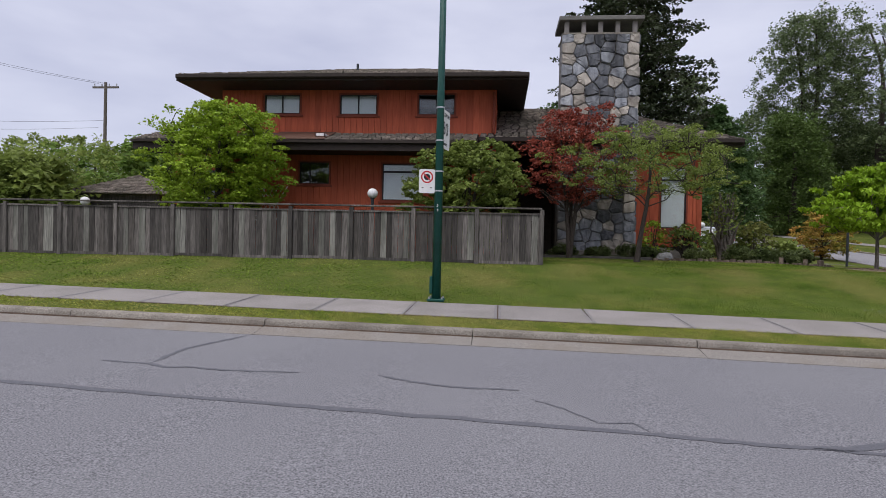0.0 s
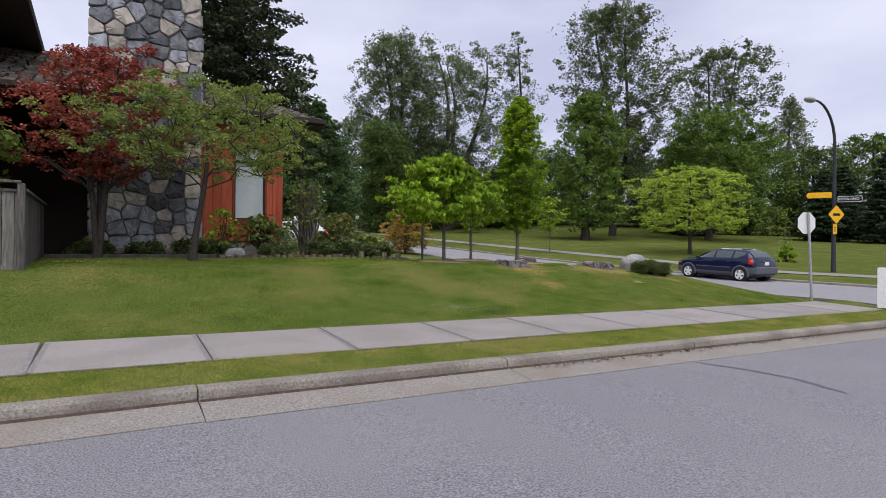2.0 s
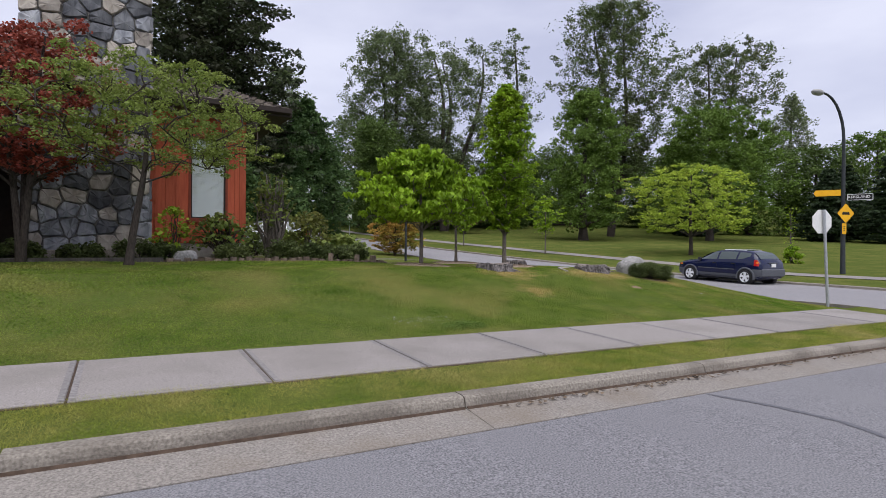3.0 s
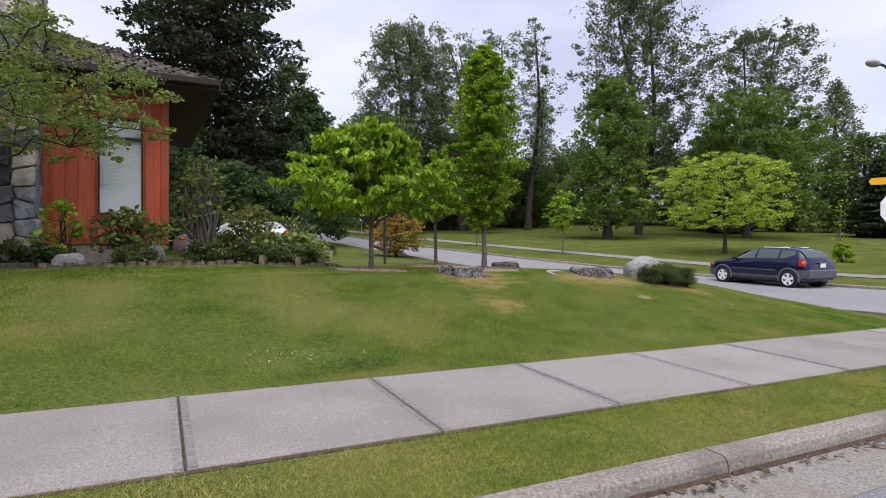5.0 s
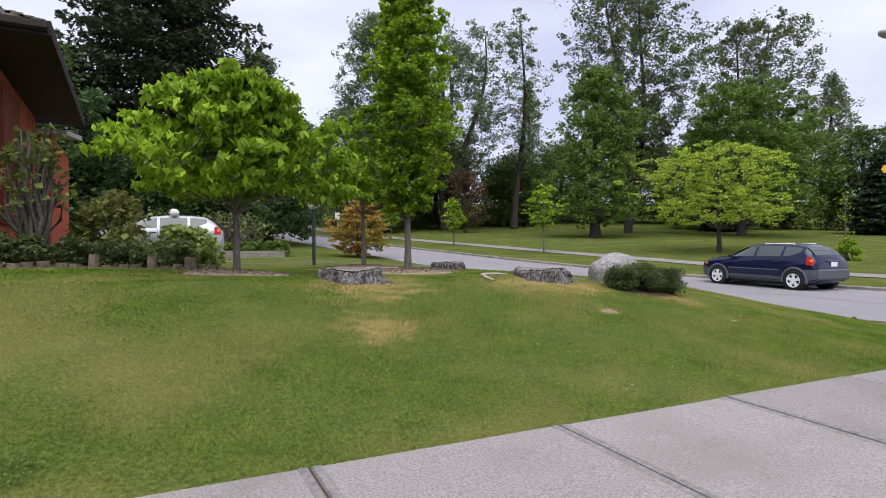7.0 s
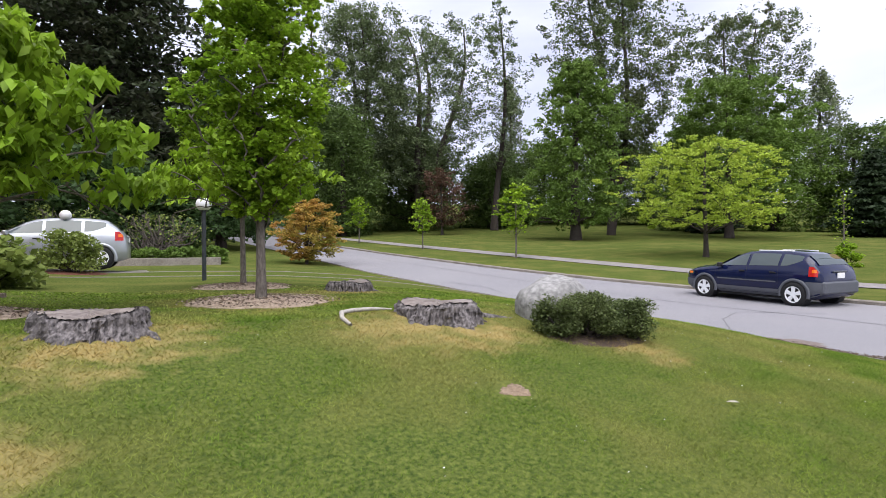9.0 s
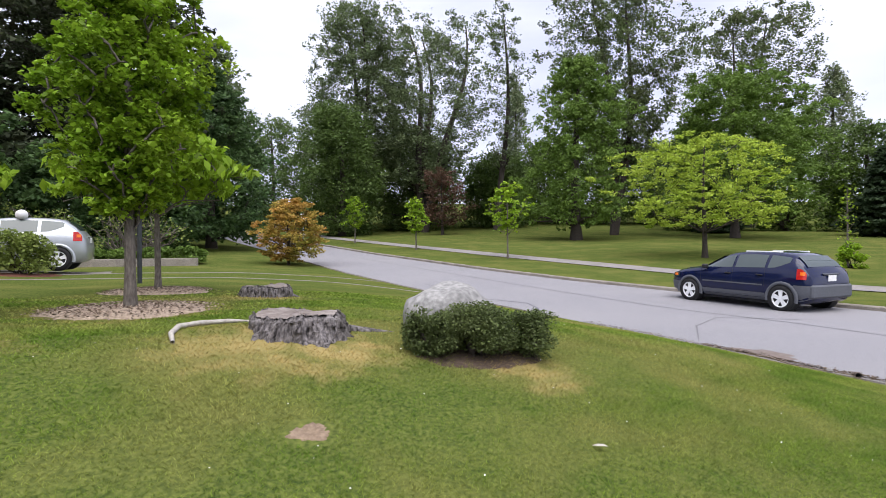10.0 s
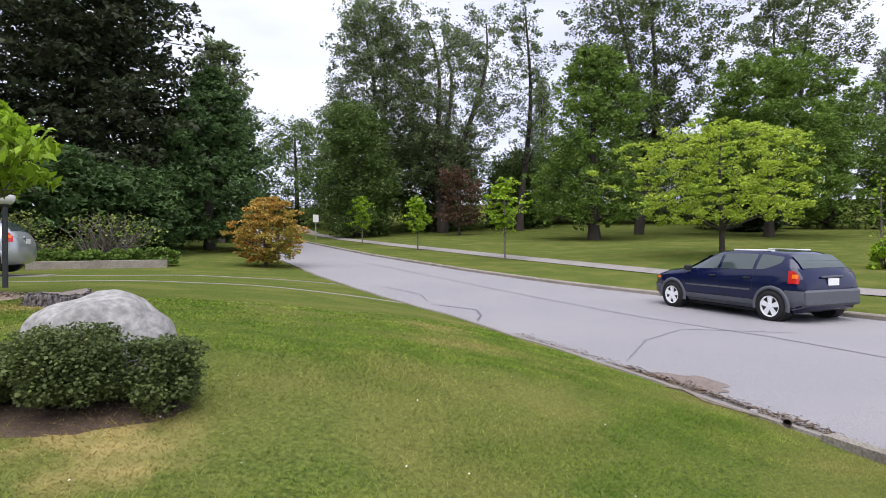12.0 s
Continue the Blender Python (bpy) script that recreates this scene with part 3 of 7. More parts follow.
boards(main_wall, -9.35, -0.2, 0.95, 4.4, WALL_Y, 0.2, rng=rng, holes=holes_low)
# wall and floor behind the windows, with the room's darkness put into their colour
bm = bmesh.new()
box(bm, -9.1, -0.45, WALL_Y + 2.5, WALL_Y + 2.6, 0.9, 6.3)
part("inner_wall", bm, M["unlit_room"], house)
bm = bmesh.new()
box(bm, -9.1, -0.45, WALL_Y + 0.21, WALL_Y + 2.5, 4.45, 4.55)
part("inner_floor", bm, M["unlit_room"], house)
for i, (a, b, c, d) in enumerate(holes_up):
    window(main_wall, a, b, c, d, WALL_Y, (0.5,), "two-light sliding window", "blind" if i < 2 else "dark")
window(main_wall, *holes_low[0], WALL_Y, (0.36,), "sliding window with a white side sash", "dark")
window(main_wall, *holes_low[1], WALL_Y, (), "tall picture window with a top light", "blind", horizontal=3.65)
hip_roof(house, -10.25, 0.72, 17.15, 28, 6.5, (-6.0, -3.2), 1.75)
bm = bmesh.new()
cyl(bm, (-5.25, 20.2, 7.0), (-5.25, 20.2, 7.75), 0.045)
part("roof_vent", bm, M["pole_dark"], house)
# lower eave along the main wall
bm = bmesh.new()
prism(bm, ((17.0, 4.36), (17.0, 4.44), (18.28, 4.86), (18.28, 4.70)), "x", -11.6, -0.75)
eave = part("lower_roof", bm, M["trim"], house, "low brown lean-to roof along the wall")
pv, pf = shingle_face(rng, (-5.4, 16.98, 4.46), (-0.75, 16.98, 4.46), (-0.75, 18.27, 4.88), (-5.4, 18.27, 4.88))
ob = new("shingles", array_mesh("shingles", pv, pf, M["shingle"]))
ob.parent = eave
tagged(ob, kind="stuff")
pv, pf = shingle_face(rng, (-11.6, 16.98, 4.46), (-7.3, 16.98, 4.46), (-7.3, 18.27, 4.88), (-11.6, 18.27, 4.88))
ob = new("shingles", array_mesh("shingles", pv, pf, M["shingle"]))
ob.parent = eave
tagged(ob, kind="stuff")
bm = bmesh.new()
prism(bm, ((16.97, 4.47), (16.97, 4.50), (18.26, 4.93), (18.26, 4.90)), "x", -7.3, -5.42)
part("metal_sheet", bm, mat("rusty_sheet", (0.10, 0.055, 0.04), (0.15, 0.085, 0.065), 6, 0.6, bump=0.1), eave, "brown metal roof sheet")
bm = bmesh.new()
for fx in (-5.75, -5.48):
    box(bm, fx, fx + 0.03, 17.15, 17.6, 4.60, 4.68)
for fy in (17.15, 17.57):
    box(bm, -5.75, -5.45, fy, fy + 0.03, 4.60, 4.68)
part("skylight_frame", bm, M["white"], eave, "small white skylight frame")
bm = bmesh.new()
box(bm, -11.6, -0.75, 16.94, 16.98, 4.12, 4.44, 0.006)
box(bm, -11.6, -0.75, 16.82, 16.93, 4.33, 4.42, 0.01)
box(bm, -11.6, -0.75, 16.98, 18.28, 4.18, 4.22)
part("fascia", bm, M["trim"], eave)
bm = bmesh.new()
cyl(bm, (-0.28, 18.2, 4.9), (-0.28, 18.2, 6.2), 0.04, n=8)
part("downpipe", bm, M["redtrim"], house)
# left annex behind the maple
bm = bmesh.new()
box(bm, -11.4, -9.35, 19.0, 26, 0.85, 4.3)
annex = part("annex_wall", bm, M["siding"], house)
bm = bmesh.new()
box(bm, -10.9, -9.75, 18.96, 19.0, 2.2, 3.7)
part("annex_window", bm, M["car_glass"], house)
# wing with the big window
wing_holes = [(5.02, 5.90, 1.98, 3.98)]
bm = bmesh.new()
wall_with_holes(bm, 1.9, 6.27, WING_Y, WING_Y + 0.2, 1.42, 4.5, wing_holes)
box(bm, 6.07, 6.27, WING_Y + 0.2, 24.2, 1.42, 4.5)
box(bm, -0.2, 6.07, 24.0, 24.2, 1.0, 4.5)
wing = part("wing_wall", bm, M["siding"], house, "red-stained board wall of the single-storey wing")
boards(wing, 4.3, 6.27, 1.44, 4.45, WING_Y, 0.22, rng=rng, holes=wing_holes)
bm = bmesh.new()
box(bm, 6.17, 6.33, WING_Y - 0.05, WING_Y + 0.13, 1.42, 4.45, 0.01)
part("corner_board", bm, M["siding"], wing)
y = WING_Y + 0.13
while y < 24.1:
    bm = bmesh.new()
    box(bm, 6.27, 6.29 + rng.uniform(0, 0.004), y + 0.006, y + 0.214, 1.44, 4.45)
    part("siding_board", bm, M["siding"], wing)
    y += 0.22
bm = bmesh.new()
box(bm, 6.29, 6.36, 19.6, 21.4, 1.75, 4.2)
side_panel = part("side_shutter", bm, M["redtrim"], wing, "dark red boarded panel on the side wall")
for k in range(8):
    bm = bmesh.new()
    box(bm, 6.36, 6.385, 19.65 + k * 0.215, 19.84 + k * 0.215, 1.8, 4.15)
    part("batten", bm, M["redtrim"], side_panel)
window(wing, 5.02, 5.90, 1.98, 3.98, WING_Y, (), "tall window with slat blind and a top light", "blind", horizontal=3.55, slats=True)
bm = bmesh.new()
box(bm, 4.5, 6.0, WING_Y + 2.0, WING_Y + 2.1, 1.2, 4.4)
part("inner_wall", bm, M["blind"], house)
bm = bmesh.new()
box(bm, 1.9, 6.24, WING_Y + 0.02, 24.2, 0.7, 1.42, 0.01)
part("foundation", bm, M["footing"], house, "bare concrete footing")
hip_roof(house, -0.72, 7.2, 17.95, 25.2, 4.72, (-0.6, 3.6), 1.75, "wing_roof")
# far gable beyond the wing
bm = bmesh.new()
box(bm, 4.2, 6.5, 25.2, 30, 0.8, 4.3)
part("rear_wall", bm, M["siding"], house)
bm = bmesh.new()
prism(bm, ((24.9, 4.25), (24.9, 4.37), (30.5, 5.2), (30.5, 5.05)), "x", 4.0, 6.85)
part("rear_roof", bm, mat("pale_sheet", (0.35, 0.33, 0.31), (0.45, 0.43, 0.41), 5, 0.6), house)

# added recess left of the chimney; dark trim colour paints in its deep shade
bm = bmesh.new()
box(bm, -0.2, 1.9, 21.4, 21.6, 0.8, 4.6)
box(bm, 1.9, 2.0, WING_Y + 0.2, 21.4, 0.8, 4.6)
part("entry_wall", bm, M["trim"], house, "recessed entry wall, its dark brown standing in for deep shade")
# chimney of field stones
chimney = base("chimney", 0, 0, 0, "tall field stone chimney with a slab cap on short posts", "chimney")
CX0, CX1, CY0, CY1, CZ0, CZ1 = 1.78, 4.16, 18.15, 19.4, 0.9, 8.0
bm = bmesh.new()
box(bm, CX0 + 0.05, CX1 - 0.05, CY0 + 0.05, CY1 - 0.05, CZ0, CZ1)
core = part("core", bm, M["mortar"], chimney, "grey mortar joints")


def clip_cell(poly, p, q):
    """The part of a polygon that lies nearer to p than to q."""
    mx, mz, dx, dz = (p[0] + q[0]) / 2, (p[1] + q[1]) / 2, q[0] - p[0], q[1] - p[1]
    out = []
    for (ax, az), (bx, bz) in zip(poly, poly[1:] + poly[:1]):
        sa, sb = (ax - mx) * dx + (az - mz) * dz, (bx - mx) * dx + (bz - mz) * dz
        if sa <= 0:
            out.append((ax, az))
        if (sa < 0) != (sb < 0):
            f = sa / (sa - sb)
            out.append((ax + (bx - ax) * f, az + (bz - az) * f))
    return out


def rubble(u0, u1, z0, z1, rng, w=0.35, h=0.33):
    """Cells of uneven stones that fill a rectangle."""
    seeds = []
    rows = max(1, round((z1 - z0) / h))
    for r in range(rows):
        n = max(1, round((u1 - u0) / (w * rng.uniform(0.78, 1.3))))
        for k in range(n):
            seeds.append((u0 + (k + 0.5 + rng.uniform(-0.25, 0.25)) * (u1 - u0) / n, z0 + (r + 0.5 + rng.uniform(-0.28, 0.28)) * (z1 - z0) / rows))
    for p in seeds:
        poly = [(u0, z0), (u1, z0), (u1, z1), (u0, z1)]
        for q in seeds:
            if q is not p and abs(q[0] - p[0]) < 1.5 and abs(q[1] - p[1]) < 1.3 and len(poly) > 2:
                poly = clip_cell(poly, p, q)
        if len(poly) > 2:
            yield poly


def stones_on(face, u0, u1, z0, z1, rng):
    """Rounded rubble stones bedded in the mortar of one face of the chimney."""
    for poly in rubble(u0, u1, z0, z1, rng):
        n = len(poly)
        cu, cz = sum(p[0] for p in poly) / n, sum(p[1] for p in poly) / n
        ring = []
        for (ax, az), (bx, bz) in zip(poly, poly[1:] + poly[:1]):
            for f in (0.12, 0.5, 0.88):
                ring.append((ax + (bx - ax) * f - cu + rng.uniform(-0.008, 0.008), az + (bz - az) * f - cz + rng.uniform(-0.008, 0.008)))
        proud = rng.uniform(0.05, 0.10)
        bm = bmesh.new()
        layers = [[bm.verts.new((x * k, y, z * k)) for x, z in ring] for k, y in ((0.94, 0.05), (0.935, -proud * 0.5))]
        layers.append([bm.verts.new((x * 0.85 + rng.uniform(-0.012, 0.012), -proud - rng.uniform(-0.018, 0.018), z * 0.85 + rng.uniform(-0.012, 0.012))) for x, z in ring])
        top = bm.verts.new((0, -proud - 0.012, 0))
        m = len(ring)
        for a, b in zip(layers, layers[1:]):
            for i in range(m):
                bm.faces.new((a[i], a[(i + 1) % m], b[(i + 1) % m], b[i]))
        for i in range(m):
            bm.faces.new((layers[-1][i], layers[-1][(i + 1) % m], top))
        kind = ("stone", "stone", "stone", "stone_tan", "stone_tan", "stone_dark")[rng.integers(6)]
        if face == "south" and abs(cu - 2.95) < 0.42 and cz > 4.2 and rng.random() < 0.5:
            kind = "stone_dark"
        ob = new("stone", mesh_of(bm, "stone", M[kind]))
        if face == "south":
            ob.matrix_world = pose(cu, CY0 + 0.055, cz)
        else:
            ob.matrix_world = pose(CX1 - 0.055, cu, cz, 0, 0, 90)
        ob.parent = core


stones_on("south", CX0, CX1, CZ0 + 0.3, CZ1, np.random.default_rng(4))
stones_on("east", CY0, CY0 + 0.6, CZ0 + 0.3, 4.5, np.random.default_rng(5))
stones_on("east", CY0, CY1, 4.5, CZ1, np.random.default_rng(6))
bm = bmesh.new()
box(bm, CX0 - 0.08, CX1 + 0.08, CY0 - 0.08, CY1, CZ0 - 0.3, CZ0 + 0.36, 0.02)
part("footing", bm, M["kerb"], chimney, "pale concrete base")
bm = bmesh.new()
box(bm, CX0 + 0.02, CX1 - 0.02, CY0 + 0.02, CY1 - 0.02, CZ1, CZ1 + 0.05)
part("crown", bm, M["kerb"], chimney)
for k in range(5):
    x = CX0 + 0.08 + k * (CX1 - CX0 - 0.3) / 4
    for yy in (CY0 + 0.05, CY1 - 0.2):
        bm = bmesh.new()
        box(bm, x, x + 0.14, yy, yy + 0.14, CZ1 + 0.05, CZ1 + 0.40, 0.008)
        part("cap_post", bm, M["concrete"], chimney)
bm = bmesh.new()
box(bm, CX0 - 0.1, CX1 + 0.1, CY0 - 0.1, CY1 + 0.1, CZ1 + 0.40, CZ1 + 0.53, 0.015)
part("cap_slab", bm, M["mortar"], chimney, "dark concrete cap slab")

# ---- fence ----
FENCE_Y = 13.9
fence = base("fence", 0, 0, 0, "weathered grey wooden board fence with a top rail", "fence")
rng = np.random.default_rng(3)
post_x = [1.0 - 1.56 * k for k in range(13)]
for x in post_x:
    bm = bmesh.new()
    g0 = gz(x, FENCE_Y)
    box(bm, x - 0.05, x + 0.05, FENCE_Y - 0.075, FENCE_Y + 0.03, g0 - 0.1, 2.25 - 0.003 * abs(x), 0.008)
    part("post", bm, M["fence"], fence)
board_meshes = []
for s in range(4):
    bm = bmesh.new()
    box(bm, -0.5, 0.5, -0.01, 0.01, 0, 1)
    board_meshes.append(mesh_of(bm, "board", M[("fence", "fence", "fence_pale", "fence_dark")[s]]))
for a, b in zip(post_x[1:], post_x):
    x = a + 0.055
    while x < b - 0.06:
        w = min(rng.uniform(0.12, 0.165), b - 0.055 - x)
        ob = new("board", board_meshes[rng.integers(4)])
        g0 = gz(x, FENCE_Y) + 0.02
        ob.matrix_world = Matrix.LocRotScale((x + w / 2, FENCE_Y - rng.uniform(0, 0.014), g0), Euler((0, rng.uniform(-0.006, 0.006), 0)), (w - 0.006, 1, 2.13 + rng.uniform(-0.012, 0.012) - g0))
        ob.parent = fence
        x += w
    for z0, z1, dy in ((2.12, 2.16, 0.02), (0.0, 0.07, 0.0)):
        bm = bmesh.new()
        lo = 0 if z0 > 1 else gz((a + b) / 2, FENCE_Y)
        box(bm, a + 0.05, b - 0.05, FENCE_Y - 0.03 - dy, FENCE_Y - 0.022, lo + z0, lo + z1)
        part("rail", bm, M["fence"], fence)
    bm = bmesh.new()
    box(bm, a, b, FENCE_Y - 0.09, FENCE_Y + 0.05, 2.25, 2.29, 0.006)
    part("cap_rail", bm, M["fence"], fence)
# return of the fence towards the house
side_fence = base("side_fence", 0, 0, 0, "weathered grey board fence running back to the house", "fence")
y = FENCE_Y + 0.06
while y < 17.9:
    bm = bmesh.new()
    w = rng.uniform(0.12, 0.16)
    box(bm, 0.99, 1.01, y, y + w - 0.006, gz(1, y) + 0.02, 2.13 + rng.uniform(-0.012, 0.012))
    part("board", bm, M["fence"], side_fence)
    y += w
bm = bmesh.new()
box(bm, 0.93, 1.07, FENCE_Y + 0.06, 17.9, 2.14, 2.18)
part("cap_rail", bm, M["fence"], side_fence)


# ---- plants ----
def scatter(rng, n, c, r, flat=1.0):
    p = rng.normal(size=(n, 3))
    p /= np.linalg.norm(p, axis=1)[:, None] + 1e-9
    p *= rng.uniform(0.15, 1.0, (n, 1)) ** 0.5
    return np.asarray(c) + p * np.array([r, r, r * flat])


def tree(name, label, x, y, H, R, shape, leaf_m, bark="bark", crown_from=0.25, clumps=90, per=120, leaf_size=0.3, clump_r=None, trunk_r=0.2,
         lean=(0, 0), seed=1, flat=0.7, droop=0.0, up=0.5, limbs=40, rise=0.5, narrow=0.5, hollow=0.35, stems=1, group="", category="tree", spread=0.0, bend=0.3, uneven=0.24, gaps=None, main=9, sub=4):
    """A tree: a tapered trunk with limbs that rise to clumps of leaves, which fill an uneven crown of the given profile."""
    rng = np.random.default_rng(seed)
    z = gz(x, y)
    root = base(name, x, y, z - 0.03, label, category, group)
    clump_r = clump_r or R * 0.22
    lines, limb_lines, tips = [], [], []
    gaps = (0.20 if R > 2.5 else 0.0) if gaps is None else gaps
    forks = []

    def trunk_at(f, stem=0):
        off = np.array([math.sin(stem * 2.4), math.cos(stem * 2.4), 0]) * spread * f
        wob = np.array([math.sin(f * 5 + seed), math.cos(f * 4 + seed * 2), 0]) * bend * trunk_r * 2 * f
        return np.array([lean[0] * f, lean[1] * f, H * f]) + off + wob

    for s in range(stems):
        f = np.linspace(0, 0.93, 12)
        pts = np.array([trunk_at(k, s) for k in f])
        rad = trunk_r * (1 - f) ** 0.8 * (1.0 if stems == 1 else 0.7) + 0.012
        rad[0] *= 1.3
        lines.append(np.column_stack([pts, rad]))
    for k in range(clumps):
        u = (k + rng.random()) / clumps
        f = crown_from + (1 - crown_from) * u
        rr = max(R - 0.7 * clump_r, R * 0.3) * shape(u)
        rho = rr * (hollow + (1 - hollow) * rng.random() ** 0.6) * rng.uniform(0.72, 1.1)
        a = k * 2.39996 + rng.uniform(-0.5, 0.5)
        rho *= 1 + uneven * (0.6 * math.sin(2 * a + seed) + 0.5 * math.sin(3 * a + 1.7 * seed + 5 * u) + 0.3 * math.sin(7 * u + 2.2 * seed))
        stem = k % stems
        cen = trunk_at(f * (0.97 if stems > 1 else 1.0), stem if stems > 1 else 0)
        tip = np.array([cen[0] + rho * math.cos(a), cen[1] + rho * math.sin(a), (H - 0.6 * clump_r * flat) * f])
        tips.append((tip, u))
        if k % max(1, clumps // limbs) == 0:
            f0 = max(crown_from * 0.75, f - rise * rho / H - 0.02)
            p0 = trunk_at(f0, stem if stems > 1 else 0)
            thick = trunk_r * (1 - f0) * 0.5
            if len(limb_lines) >= main * stems and forks:
                fk = np.array(forks)
                cost = np.linalg.norm(fk[:, :3] - tip, axis=1) + 1.5 * np.maximum(fk[:, 2] - tip[2] + 0.1 * R, 0)
                j = int(np.argmin(cost))
                if cost[j] < np.linalg.norm(p0 - tip):
                    p0, thick = fk[j, :3], fk[j, 3] * 0.75
            rho = max(0.2, float(np.linalg.norm(tip - p0)))
            t = np.linspace(0, 1, 5)[:, None]
            mid = p0 + (tip - p0) * t
            mid[:, 2] += np.sin(t[:, 0] * np.pi) * rho * 0.12 - droop * rho * t[:, 0] ** 2 * 0.2
            mid[1:4] += rng.normal(size=(3, 3)) * rho * 0.04
            line = np.column_stack([mid, np.linspace(max(thick, 0.012), 0.008, 5)])
            limb_lines.append(line)
            forks.extend(line[1:4])
    v, q = tubes(limb_lines, 6)
    lb = new("branchwork", array_mesh("branchwork", v, q, M[bark], True))
    lb.parent = root
    lb["kind"] = "stuff"
    v, q = tubes(lines, 9)
    tr = new("trunk", array_mesh("trunk", v, q, M[bark], True))
    tr.parent = root
    pts = []
    for tip, u in tips:
        n = int(per * rng.uniform(0.5, 1.4))
        if gaps and noise.noise(Vector(tip / (1.7 * clump_r)) + Vector((seed, 2.0 * seed, 0))) < gaps - 0.42:
            n = n // 8
        c = clump_r * rng.uniform(0.7, 1.25) * (0.55 + 0.45 * min(1.0, shape(u) * 1.6))
        for spray in scatter(rng, sub, tip, c, flat):
            pts.append(scatter(rng, max(2, n // sub), spray, c * 0.55, flat * 0.85))
    pts = np.concatenate(pts)
    v, q = (leaf_tris if math.hypot(x - 12, y - 9) > 30 else leaf_quads)(rng, pts, leaf_size, droop, narrow, up)
    cr = new("crown", array_mesh("crown", v, q, M[leaf_m]))
    cr.parent = root
    cr["kind"] = "stuff"
    return root


def conifer(name, label, x, y, H, R, leaf_m="needle", seed=1, tiers=36, per=7, tuft=60, size=0.34, low=0.06, trunk_r=0.4, droop=0.12, power=0.85, group="", ragged=0.3, stems=((0, 0),)):
    """A conifer: whorls of sweeping branches with flat sprays of needles."""
    rng = np.random.default_rng(seed)
    z = gz(x, y)
    root = base(name, x, y, z - 0.05, label, "tree", group)
    lines, pts = [], []
    for ox, oy in stems:
        lines.append(np.array([[ox * f, oy * f, H * f, trunk_r * (1 - f) + 0.02] for f in np.linspace(0, 1, 10)]))
        for k in range(tiers):
            f = low + (0.985 - low) * (k + rng.random() * 0.6) / tiers
            for j in range(per):
                a = j * 2 * math.pi / per + k * 1.1 + rng.uniform(-0.35, 0.35)
                length = R * (1 - f) ** power * rng.uniform(1 - ragged, 1.12) * min(1.0, 0.5 + 3.2 * f) + 0.25
                t = np.linspace(0, 1, 5)
                bx, by = np.cos(a) * length * t + ox * f, np.sin(a) * length * t + oy * f
                bz = H * f + length * (0.18 * t - droop * 2.2 * t * t + 0.10 * t ** 3)
                lines.append(np.column_stack([bx, by, bz, np.linspace(0.05, 0.012, 5)]))
                n = int(tuft * length / R * 2 + 10)
                tt = rng.uniform(0.18, 1.02, n) ** 0.8
                wide = 0.24 * length * np.sin(np.clip(tt, 0, 1) * np.pi * 0.8 + 0.35) + 0.1
                off = rng.uniform(-1, 1, n) * wide
                px = np.interp(tt, t, bx) - np.sin(a) * off
                py = np.interp(tt, t, by) + np.cos(a) * off
                pz = np.interp(tt, t, bz) + rng.uniform(-0.12, 0.1, n) * (0.5 + 0.1 * length) - 0.1 * np.abs(off)
                pts.append(np.column_stack([px, py, pz]))
    v, q = tubes(lines, 6)
    tr = new("trunk", array_mesh("trunk", v, q, M["bark"], True))
    tr.parent = root
    v, q = leaf_tris(rng, np.concatenate(pts), size, 0.25, 0.34, 0.7)
    cr = new("crown", array_mesh("crown", v, q, M[leaf_m]))
    cr.parent = root
    cr["kind"] = "stuff"
    return root


